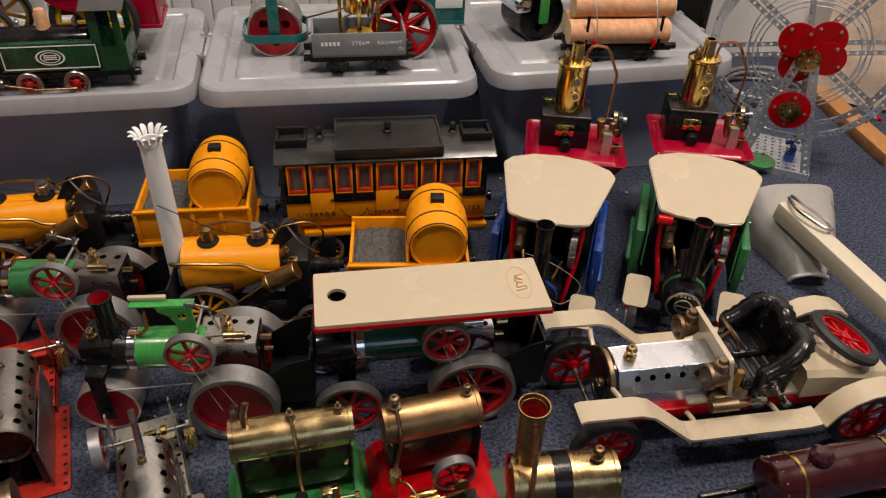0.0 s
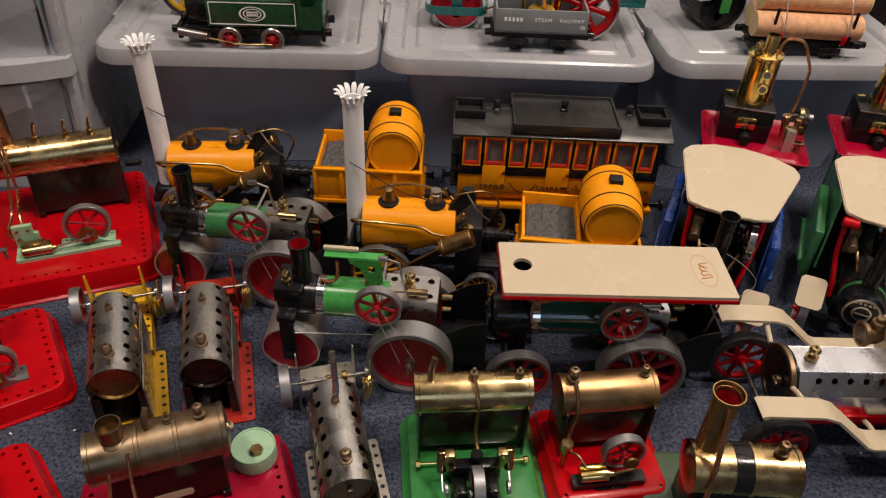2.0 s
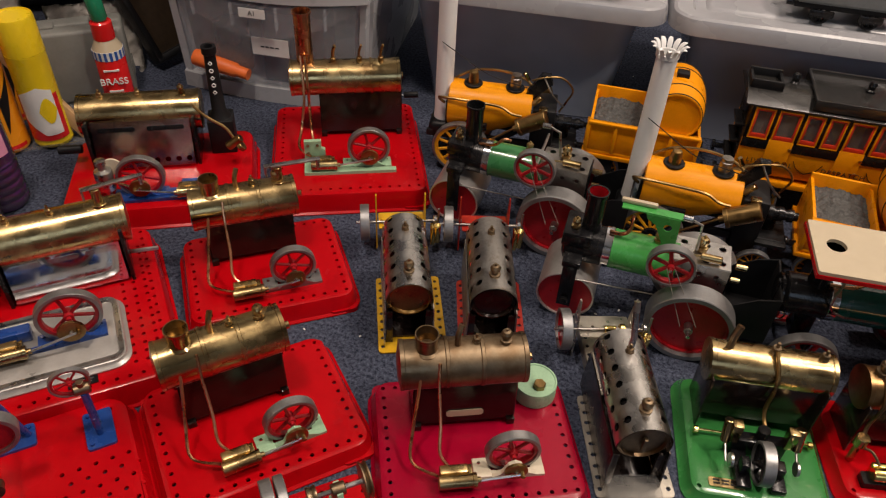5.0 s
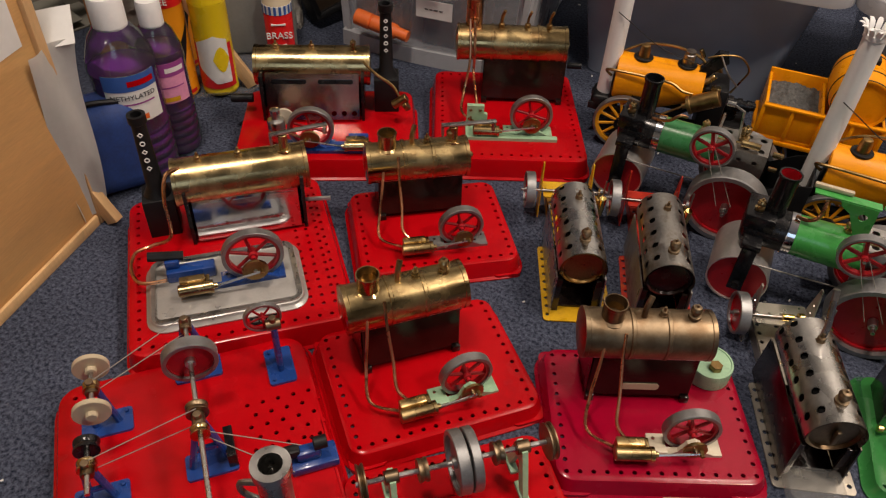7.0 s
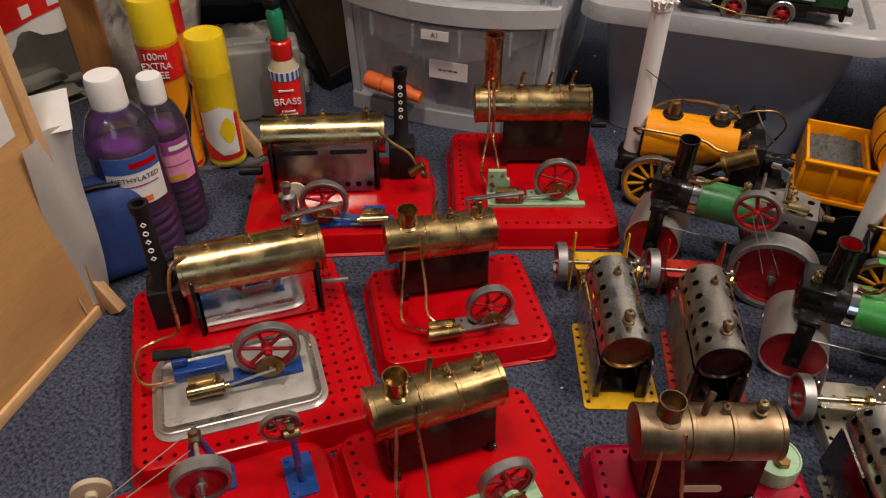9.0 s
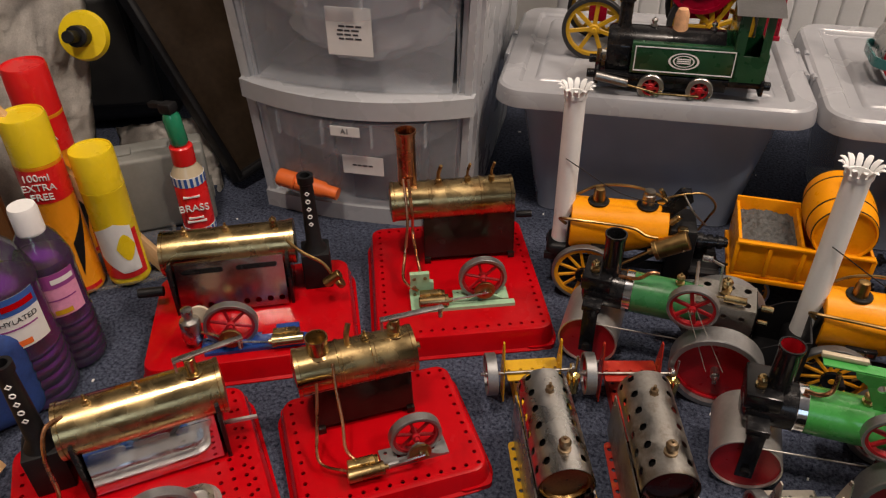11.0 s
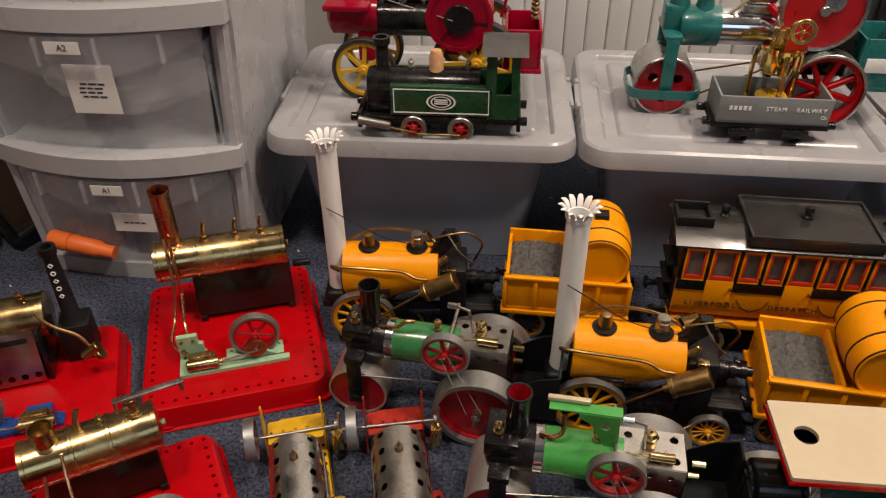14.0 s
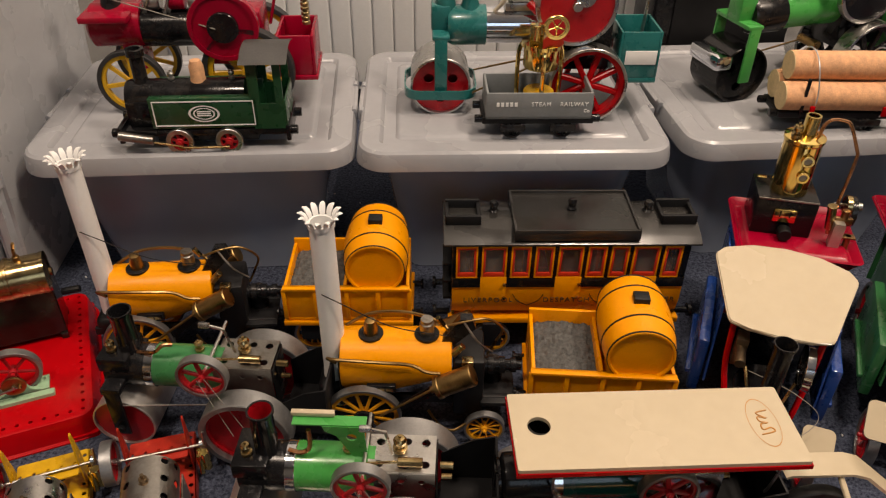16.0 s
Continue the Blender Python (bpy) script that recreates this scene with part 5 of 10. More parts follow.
    # front
    if roller:
        r = 0.033
        bm = B()
        ring(bm, r, r * 0.95, 0.068, (-gap, 0, r), "y", 40)
        roll = part("front_roll", bm, ROLL_STEEL, t, "polished steel front roll")
        for s in (-1, 1):
            bm = B()
            cyl(bm, r * 0.952, 0.004, (-gap, s * 0.029, r), "y", 40)
            part("roll_disc", bm, RED_HUB, roll)
        fm = fork_mat or BLACK
        for s in (-1, 1):
            bm = B()
            box(bm, -gap - 0.008, -gap + 0.008, s * 0.038 - 0.0015, s * 0.038 + 0.0015, r - 0.010, r + 0.052, 0.0008)
            cyl(bm, 0.0045, 0.006, (-gap, s * 0.041, r), "y", 14)
            part("fork_arm", bm, fm, t)
        bm = B()
        box(bm, -gap - 0.010, -gap + 0.010, -0.0395, 0.0395, r + 0.048, r + 0.056, 0.001)
        cyl(bm, 0.012, 0.02, (-gap, 0, r + 0.062), "z", 18)
        part("fork_head", bm, fm, t)
        valve(t, -gap - 0.004, -0.008, bz + 0.023, 0.9)
        bm = B()
        for s in (-1, 1):
            tube(bm, [(-gap + 0.004, s * 0.036, r + 0.03), (-0.035, s * 0.016, 0.05)], 0.0009, 6, 1)
        part("steering_chain", bm, STEEL_DULL, t)
    else:
        r = 0.036
        for s in (-1, 1):
            wheel(t, "front_wheel", (-0.134, s * 0.046, r), r, 0.012, "y", 8, IRON_GREY, RED_HUB, 0.1, False, 0.14, 0.13)
        bm = B()
        tube(bm, [(-0.134, -0.054, r), (-0.134, 0.054, r)], 0.003, 10, 1)
        box(bm, -0.144, -0.124, -0.012, 0.012, r, bz - 0.018, 0.002)
        cyl(bm, 0.006, 0.014, (-0.134, -0.036, r + 0.018), "z", 12)
        part("front_axle", bm, BLACK, t)
        bm = B()
        cyl(bm, 0.019, 0.003, (-0.169, 0, bz), "x", 28)
        box(bm, -0.173, -0.169, -0.004, 0.004, bz - 0.014, bz + 0.014, 0.001)
        part("smokebox_door", bm, BLACK, t)
    return t


road_engine(pose(-0.384, 0.684, 0, 0, 0, 3), "green-boilered model steam roller with red disc wheels", "roller", GREEN_MID, plate_mat=STEEL_DULL)
road_engine(pose(-0.206, 0.578, 0, 0, 0, 4.5), "bright green model steam roller with black smokebox", "roller", GREEN_BRIGHT, GREEN_BRIGHT, plate_mat=STEEL)

te = road_engine(pose(0.043, 0.606, 0, 0, 0, 9), "dark green model traction engine under a long cream canopy", "traction", GREEN_DEEP, None, False)
bm = B()
slab(bm, rrect(0.238, 0.081, 0.002, 2), 0.004, Matrix.Translation((-0.043, -0.011, 0.160)), [(-0.096, 0.004)], 0.0098, 28)
can = part("canopy", bm, CREAM, te, "cream canopy roof with a round chimney hole")
bm = B()
for x0, x1, y0, y1 in ((-0.162, 0.076, -0.0525, -0.0505), (-0.162, 0.076, 0.0285, 0.0305), (-0.163, -0.161, -0.0525, 0.0305), (0.075, 0.077, -0.0525, 0.0305)):
    box(bm, x0, x1, y0, y1, 0.1555, 0.1598)
part("valance", bm, RED, can, "red valance strip")
for x in (-0.125, 0.068):
    for s in (-1, 1):
        bm = B()
        tube(bm, [(x, s * 0.022 - 0.014, 0.160), (x, s * 0.026, 0.10), (x + (0.02 if x < 0 else 0), s * 0.022, 0.085)], 0.0014, 8, 3)
        part("canopy_post", bm, STEEL, te)
# oval crest drawn in gold on the canopy
bm = B()
prev = None
for k in range(41):
    a = 2 * math.pi * k / 40
    p = [bm.verts.new((q * math.cos(a) * 0.0125, q * math.sin(a) * 0.026, 0.0001)) for q in (1.0, 0.965)]
    if prev:
        bm.faces.new((prev[0], p[0], p[1], prev[1]))
    prev = p
part("oval_crest", bm, GOLD_PAINT, can, "thin gold oval", Matrix.Translation((0.051, -0.010, 0.1641)))
bm = B()
tube(bm, [(-0.006, -0.013, 0), (0.006, -0.010, 0), (0.004, -0.006, 0), (-0.003, -0.008, 0), (-0.003, -0.002, 0), (0.003, -0.001, 0), (-0.003, 0.001, 0), (-0.003, 0.006, 0), (0.004, 0.004, 0), (-0.003, 0.010, 0), (0.007, 0.013, 0)], 0.0007, 6, 4)
part("gold_motif", bm, GOLD_PAINT, can, "", Matrix.Translation((0.051, -0.010, 0.1642)))


def leafy_crown(bm, c, r, n=12):
    for k in range(n):
        a = 2 * math.pi * k / n
        prev = None
        for out, up, w in ((0.0, 0.0, 0.0022), (0.0008, 0.004, 0.0028), (0.0028, 0.008, 0.0029), (0.0058, 0.0105, 0.0022), (0.0084, 0.0105, 0.0007)):
            row = [bm.verts.new(Vector(c) + Matrix.Rotation(a, 3, "Z") @ Vector((r + out + d, s * w, up - d * 0.5))) for s, d in ((-1, 0), (1, 0), (1, -0.0012), (-1, -0.0012))]
            if prev:
                for i in range(4):
                    bm.faces.new((prev[i], prev[(i + 1) % 4], row[(i + 1) % 4], row[i]))
            else:
                bm.faces.new(row)
            prev = row
        bm.faces.new(prev)


def early_locomotive(m, label):
    """Early railway engine: tall white chimney at the -x end, yellow boiler, slanting cylinders at the rear."""
    t = thing("steam_locomotive", label, "model locomotive", m, "early yellow locomotives")
    bm = B()
    lathe(bm, [(0.0132, 0.066), (0.0124, 0.082), (0.0118, 0.257), (0.0132, 0.258), (0.0132, 0.262), (0.0105, 0.262), (0.0100, 0.21), (0, 0.21)], (0, 0, 0), "z", 28)
    fun = part("chimney", bm, WHITE, t, "tall white chimney")
    bm = B()
    leafy_crown(bm, (0, 0, 0.261), 0.0128)
    part("crown", bm, WHITE, fun, "flared petal crown")
    bm = B()
    box(bm, -0.018, 0.020, -0.022, 0.022, 0.040, 0.066, 0.008, None, 3)
    box(bm, 0.006, 0.014, -0.026, 0.026, 0.052, 0.108, 0.006, None, 3)
    part("smokebox", bm, BLACK_MATT, t)
    # boiler: rounded back over a flat lagged flank
    bm = B()
    n = 28
    prof = []
    for k in range(n):
        a = 2 * math.pi * k / n
        y, z = 0.029 * math.sin(a), 0.0295 * math.cos(a)
        prof.append((y * 1.06, z if z > 0 else z * 1.45))
    L0, L1 = 0.009, 0.124
    rings = [[bm.verts.new((x, y * g, 0.094 + (z if z > 0 else z * low) * g)) for y, z in prof] for x, g, low in ((L0, 0.95, 1), (L0 + 0.001, 1, 1), (0.062, 1, 1), (0.090, 1, 0.72), (L1 - 0.001, 1, 0.25), (L1, 0.95, 0.25))]
    for a, b in zip(rings, rings[1:]):
        for i in range(n):
            bm.faces.new((a[i], a[(i + 1) % n], b[(i + 1) % n], b[i]))
    bm.faces.new(rings[0])
    bm.faces.new(rings[-1])
    bo = part("boiler", bm, YELLOW, t, "yellow lagged boiler")
    bm = B()
    box(bm, 0.036, 0.066, -0.0335, -0.026, 0.070, 0.080, 0.001)
    pl = part("name_plate", bm, BLACK, bo)
    bars(pl, "plate_lettering", Matrix.Translation((0.051, -0.0337, 0.077)) @ Matrix.Rotation(radians(90), 4, "X"), 1, BRASS, 0.0004, 0.024, 0.004)
    for x, h, mt in ((0.040, 0.019, BRONZE), (0.098, 0.020, STEEL_DULL)):
        bm = B()
        ring(bm, 0.013, 0.006, 0.003, (x, 0, 0.1235), "z", 24)
        part("dome_gasket", bm, BLACK_MATT, bo)
        bm = B()
        lathe(bm, [(0.0085, 0.122), (0.0075, 0.127), (0.007, 0.124 + h * 0.6), (0.0055, 0.124 + h * 0.9), (0, 0.124 + h)] if mt is BRONZE else [(0.0075, 0.122), (0.0075, 0.124 + h * 0.75), (0.0065, 0.124 + h * 0.8), (0.0065, 0.124 + h), (0, 0.124 + h)], (x, 0, 0), "z", 20)
        part("steam_dome", bm, mt, bo)
    # firebox and footplate
    bm = B()
    box(bm, 0.126, 0.158, -0.026, 0.026, 0.030, 0.108, 0.003)
    box(bm, -0.020, 0.190, -0.022, -0.016, 0.044, 0.054, 0.001)
    box(bm, -0.020, 0.190, 0.016, 0.022, 0.044, 0.054, 0.001)
    box(bm, 0.155, 0.192, -0.030, 0.030, 0.048, 0.053, 0.001)
    part("frame", bm, BLACK_MATT, t)
    bm = B()
    lathe(bm, [(0, 0.157)] + [(0.009 - 0.0006 * (k // 2) + (0.002 if k // 2 % 2 else 0), 0.157 + 0.006 * ((k + 1) // 2)) for k in range(14)] + [(0, 0.199)], (0, 0.002, 0.078), "x", 18)
    part("backhead", bm, BLACK, t)
    bm = B()
    cyl(bm, 0.012, 0.03, (0.168, 0.010, 0.062), "z", 14)
    part("firehole", bm, BLACK, t)
    for s in (-1, 1):
        bm = B()
        lathe(bm, [(0, -0.020), (0.0105, -0.020), (0.0115, -0.019), (0.0115, 0.016), (0.0125, 0.017), (0.0125, 0.021), (0.004, 0.022), (0.004, 0.028), (0, 0.028)], (0.128, s * 0.042, 0.098), Matrix.Rotation(radians(-118), 4, "Y"), 22)
        part("slanting_cylinder", bm, BRONZE, t, "slanting bronze cylinder")
        bm = B()
        slab(bm, [(-0.066, -0.008), (0.038, -0.006), (0.040, 0.006), (-0.066, 0.002)], 0.002, Matrix.Translation((0.112, s * 0.034, 0.084)) @ Matrix.Rotation(radians(90), 4, "X") @ Matrix.Rotation(radians(36), 4, "Z"))
        part("cylinder_bracket", bm, BLACK, t)
        bm = B()
        tube(bm, [(0.108, s * 0.042, 0.088), (0.050, s * 0.043, 0.046)], 0.0016, 8, 1)
        part("piston_rod", bm, BRONZE, t)
        wheel(t, "driving_wheel", (0.032, s * 0.036, 0.040), 0.040, 0.009, "y", 12, IRON_GREY, YELLOW_WHEEL, 0.07, False, 0.18, 0.085)
        wheel(t, "trailing_wheel", (0.160, s * 0.036, 0.022), 0.022, 0.008, "y", 12, IRON_GREY, YELLOW_WHEEL, 0.1, False, 0.16, 0.06)
        bm = B()
        cyl(bm, 0.011, 0.004, (0.032, s * 0.042, 0.040), "y", 18)
        cyl(bm, 0.0035, 0.016, (0.040, s * 0.046, 0.042), "y", 12)
        part("crank", bm, BLACK, t)
    # pipes and rods
    pipe(t, [(0.004, -0.018, 0.098), (-0.004, -0.020, 0.106), (0.006, -0.028, 0.112), (0.05, -0.033, 0.1135), (0.082, -0.0335, 0.111), (0.098, -0.036, 0.104), (0.112, -0.036, 0.102)], 0.0019, BRONZE)
    pipe(t, [(0.012, 0.018, 0.118), (0.04, 0.022, 0.132), (0.08, 0.016, 0.138), (0.112, 0.006, 0.134), (0.122, -0.004, 0.128)], 0.0019, BRONZE)
    pipe(t, [(0.120, -0.008, 0.142), (0.138, -0.010, 0.150), (0.160, -0.004, 0.148), (0.176, 0.004, 0.128), (0.170, 0.006, 0.108), (0.162, 0.004, 0.092)], 0.0014, BRONZE)
    pipe(t, [(0.135, -0.010, 0.15), (0.150, -0.016, 0.128), (0.166, -0.014, 0.112)], 0.0012, STEEL_DULL)
    pipe(t, [(-0.004, -0.014, 0.186), (0.012, -0.014, 0.176), (0.062, -0.014, 0.146), (0.118, -0.012, 0.132)], 0.0006, BLACK_MATT, "chimney_stay")
    bm = B()
    slab(bm, [(0, 0), (0.012, 0), (0.044, 0.034), (0.040, 0.046), (0.028, 0.046)], 0.010, Matrix.Translation((0.104, 0.0, 0.106)) @ Matrix.Rotation(radians(90), 4, "X"))
    part("reversing_gear", bm, BLACK, t)
    bm = B()
    cyl(bm, 0.004, 0.016, (0.130, -0.018, 0.118), Matrix.Rotation(radians(40), 4, "Y"), 10)
    box(bm, 0.134, 0.146, -0.030, -0.020, 0.106, 0.112, 0.001)
    cyl(bm, 0.003, 0.012, (0.112, -0.006, 0.146), Matrix.Rotation(radians(-30), 4, "Y"), 8)
    part("valve_fitting", bm, BRASS, t)
    pipe(t, [(0.100, -0.04, 0.052), (0.112, -0.046, 0.036), (0.126, -0.046, 0.028), (0.140, -0.042, 0.034)], 0.0016, BRONZE)
    return t


early_locomotive(pose(-0.304, 0.712, 0, 0, 0, 6), "early yellow steam locomotive with tall white crowned chimney")
early_locomotive(pose(-0.590, 0.784, 0, 0, 0, 12), "early yellow steam locomotive beside the storage box, tall white chimney")


def tender(m, label):
    t = thing("tender_wagon", label, "model tender", m, "yellow tenders")
    w, d, z0, z1 = 0.146, 0.092, 0.058, 0.104
    sides = (("side_panel", -w / 2, w / 2, -d / 2, -d / 2 + 0.004), ("side_panel", -w / 2, w / 2, d / 2 - 0.004, d / 2), ("end_panel", -w / 2, -w / 2 + 0.004, -d / 2 + 0.004, d / 2 - 0.004), ("end_panel", w / 2 - 0.004, w / 2, -d / 2 + 0.004, d / 2 - 0.004), ("bulkhead", -0.004, 0.0, -d / 2 + 0.004, d / 2 - 0.004))
    for name, x0, x1, y0, y1 in sides:
        bm = B()
        box(bm, x0, x1, y0, y1, z0, z1 + (0.006 if y0 > 0.03 else 0), 0.0008)
        if name == "side_panel" and y0 < 0:
            box(bm, x0 - 0.001, x1 + 0.001, y0 - 0.004, y1, z1 - 0.004, z1, 0.0008)
            for k in range(5):
                x = x0 + (x1 - x0) * k / 4
                box(bm, x - 0.0025, x + 0.0025, y0 - 0.003, y0 + 0.001, z0, z1 - 0.003, 0.0006)
        part(name, bm, YELLOW, t)
    bm = B()
    box(bm, -w / 2, w / 2, -d / 2, d / 2, z0 - 0.005, z0, 0.0008)
    box(bm, -w / 2 - 0.004, w / 2 + 0.004, -d / 2 - 0.003, d / 2 + 0.003, z0 - 0.011, z0 - 0.005, 0.0008)
    part("floor_board", bm, YELLOW, t)
    # coal, a heap of small lumps
    bm = B()
    rnd = random.Random(5)
    nx, ny = 22, 26
    grid = [[bm.verts.new((-w / 2 + 0.004 + (0.066) * i / nx, -d / 2 + 0.004 + (d - 0.008) * j / ny, 0.088 + rnd.uniform(0, 0.0045) + 0.004 * math.sin(3.1 * i / nx))) for j in range(ny + 1)] for i in range(nx + 1)]
    for i in range(nx):
        for j in range(ny):
            bm.faces.new((grid[i][j], grid[i + 1][j], grid[i + 1][j + 1], grid[i][j + 1]))
    part("coal_load", bm, COAL, t, "grey crushed coal", sharp=5)
    # barrel lies across the tender
    R, L = 0.0385, 0.092
    bm = B()
    prof = [(0, -L / 2 + 0.003), (R * 0.80, -L / 2 + 0.003), (R * 0.82, -L / 2), (R * 0.87, -L / 2)]
    for k in range(1, 12):
        q = -1 + 2 * k / 12
        prof.append((R * (0.87 + 0.13 * (1 - q * q)), L / 2 * q))
    prof += [(R * 0.87, L / 2), (R * 0.82, L / 2), (R * 0.80, L / 2 - 0.003), (0, L / 2 - 0.003)]
    lathe(bm, prof, (0.034, 0, 0.128), "y", 40)
    b = part("water_barrel", bm, YELLOW, t, "yellow water barrel with black hoops")
    for q in (-0.96, -0.5, 0.5, 0.96):
        bm = B()
        r = R * (0.87 + 0.13 * (1 - q * q)) + 0.0006
        ring(bm, r, r - 0.002, 0.0022, (0.034, L / 2 * q, 0.128), "y", 40)
        part("hoop", bm, BLACK_MATT, b)
    bm = B()
    box(bm, 0.026, 0.042, -0.008, 0.006, 0.163, 0.172, 0.001)
    part("barrel_bung", bm, BLACK_MATT, b)
    for x in (-0.045, 0.045):
        for s in (-1, 1):
            wheel(t, "wheel", (x, s * 0.036, 0.024), 0.024, 0.007, "y", 12, IRON_GREY, YELLOW_WHEEL, 0.1, False, 0.18, 0.06)
    for x in (-0.045, 0.045):
        bm = B()
        tube(bm, [(x, -0.044, 0.024), (x, 0.044, 0.024)], 0.0025, 8, 1)
        for s in (-1, 1):
            box(bm, x - 0.014, x + 0.014, s * 0.043 - 0.002, s * 0.043 + 0.002, 0.020, 0.05, 0.002)
        part("axle_guard", bm, BLACK_MATT, t)
    for s in (-1, 1):
        for e in (-1, 1):
            bm = B()
            cyl(bm, 0.004, 0.012, (e * (w / 2 + 0.008), s * 0.028, 0.050), "x", 10)
            cyl(bm, 0.0065, 0.003, (e * (w / 2 + 0.014), s * 0.028, 0.050), "x", 14)
            part("buffer", bm, BLACK, t)
    return t


tender(pose(-0.026, 0.752, 0, 0, 0, 3), "yellow tender with crushed coal and a water barrel")
tender(pose(-0.318, 0.856, 0, 0, 0, 7), "yellow tender with a water barrel beside the white chimney")


def coach():
    """Old railway carriage in yellow and black with red window frames and a long black roof."""
    t = thing("railway_coach", "yellow and black railway coach with red window frames", "model coach", pose(-0.063, 0.882, 0, 0, 0, 7.5))
    L, D = 0.268, 0.080
    z0, zw0, zw1, zt = 0.060, 0.122, 0.163, 0.169
    xs = []
    x = -L / 2 + 0.004
    for k, w in enumerate((0.030, 0.034, 0.028, 0.027, 0.034, 0.027, 0.026, 0.036, 0.026)):
        xs.append((x, x + w - 0.0048))
        x += w
    scale = (L - 0.008) / (x - (-L / 2 + 0.004))
    xs = [((a + L / 2 - 0.004) * scale - L / 2 + 0.004, (b + L / 2 - 0.004) * scale - L / 2 + 0.004) for a, b in xs]
    # the lower curved flanks
    for s in (-1, 1):
        bm = B()
        pts = [(D / 2 - 0.010, z0), (D / 2 - 0.004, z0 + 0.006), (D / 2, z0 + 0.022), (D / 2, zw0 - 0.004), (D / 2 - 0.003, zw0 - 0.004), (D / 2 - 0.004, z0 + 0.02), (D / 2 - 0.012, z0)]
        a = [bm.verts.new((-L / 2, s * y, z)) for y, z in pts]
        b = [bm.verts.new((L / 2, s * y, z)) for y, z in pts]
        for i in range(len(pts)):
            j = (i + 1) % len(pts)
            bm.faces.new((a[i], a[j], b[j], b[i]))
        bm.faces.new(a)
        bm.faces.new(b)
        flank = part("lower_panel", bm, YELLOW, t, "yellow curved lower side")
        bm = B()
        box(bm, -L / 2, L / 2, s * D / 2 - 0.0015, s * D / 2 + 0.0012, zw0 - 0.017, zw0 - 0.004, 0.0003)
        part("black_waist", bm, BLACK, flank)
        for k, (p, q) in enumerate(xs):
            if k in (1, 4, 7):
                bm = B()
                box(bm, p - 0.001, q + 0.001, s * (D / 2 + 0.0012) - 0.001, s * (D / 2 + 0.0012) + 0.001, z0 + 0.020, zw0 - 0.002, 0.0005)
                part("door_panel", bm, YELLOW, flank)
                bm = B()
                for z in (z0 + 0.030, zw0 - 0.012):
                    cyl(bm, 0.0022, 0.003, (q - 0.001, s * (D / 2 + 0.003), z), "y", 10)
                part("door_furniture", bm, BRASS, flank)
        # pillars and rails between the windows
        bm = B()
        edges = [-L / 2] + [v for pq in xs for v in pq] + [L / 2]
        for i in range(0, len(edges), 2):
            box(bm, edges[i], edges[i + 1], s * D / 2 - 0.003 * (s > 0), s * D / 2 + 0.003 * (s < 0), zw0 - 0.004, zw1, 0.0002)
        box(bm, -L / 2, L / 2, min(s * D / 2, s * (D / 2 - 0.003)), max(s * D / 2, s * (D / 2 - 0.003)), zw1, zt, 0.0002)
        part("window_surround", bm, BLACK, t, "black upper side")
        for p, q in xs:
            bm = B()
            yo = s * (D / 2 + 0.0008)
            for a0, a1, b0, b1 in ((p, q, zw0 - 0.003, zw0 - 0.0012), (p, q, zw1 - 0.0018, zw1), (p, p + 0.0018, zw0 - 0.0012, zw1 - 0.0018), (q - 0.0018, q, zw0 - 0.0012, zw1 - 0.0018)):
                box(bm, a0, a1, yo - 0.0012, yo + 0.0014, b0, b1, 0.0002)
            fr = part("window_frame", bm, YELLOW, t, "thin yellow window frame")
            bm = B()
            for a0, a1, b0, b1 in ((p + 0.0018, q - 0.0018, zw0 - 0.0012, zw0 + 0.0045), (p + 0.0018, q - 0.0018, zw1 - 0.0042, zw1 - 0.0018), (p + 0.0018, p + 0.0042, zw0 + 0.0045, zw1 - 0.0042), (q - 0.0042, q - 0.0018, zw0 + 0.0045, zw1 - 0.0042)):
                box(bm, a0, a1, yo - 0.0010, yo + 0.0010, b0, b1, 0.0002)
            part("window_lining", bm, WINDOW_RED, fr, "red inner lining")
            bm = B()
            box(bm, p + 0.002, q - 0.002, s * (D / 2 - 0.002) - 0.0004, s * (D / 2 - 0.002) + 0.0004, zw0, zw1 - 0.001)
            part("pane", bm, COACH_PANE, fr)
    for e in (-1, 1):
        bm = B()
        box(bm, min(e * L / 2, e * (L / 2 - 0.003)), max(e * L / 2, e * (L / 2 - 0.003)), -D / 2 + 0.004, D / 2 - 0.004, z0, zt, 0.0005)
        part("end_panel", bm, BLACK, t)
    bm = B()
    box(bm, -L / 2 + 0.004, L / 2 - 0.004, -D / 2 + 0.012, D / 2 - 0.012, z0 + 0.001, z0 + 0.004)
    for k in range(4):
        x = -L / 2 + 0.02 + k * 0.072
        box(bm, x, x + 0.004, -D / 2 + 0.006, D / 2 - 0.006, z0 + 0.004, zt - 0.002)
        box(bm, x + 0.004, x + 0.02, -D / 2 + 0.010, D / 2 - 0.010, z0 + 0.004, zw0 + 0.004, 0.003)
    part("seats", bm, WINDOW_RED, t, "red seats and partitions inside")
    # gilt lettering along the side
    lab = Matrix.Rotation(radians(90), 4, "X")
    for x, tx in ((-0.092, "LIVERPOOL"), (0.0, "DESPATCH"), (0.092, "MANCHESTER")):
        words(t, "side_lettering", tx, 0.0092, LETTER_BROWN, Matrix.Translation((x, -D / 2 - 0.0028, z0 + 0.027)) @ lab, 1.3, 0.0006)
    bm = B()
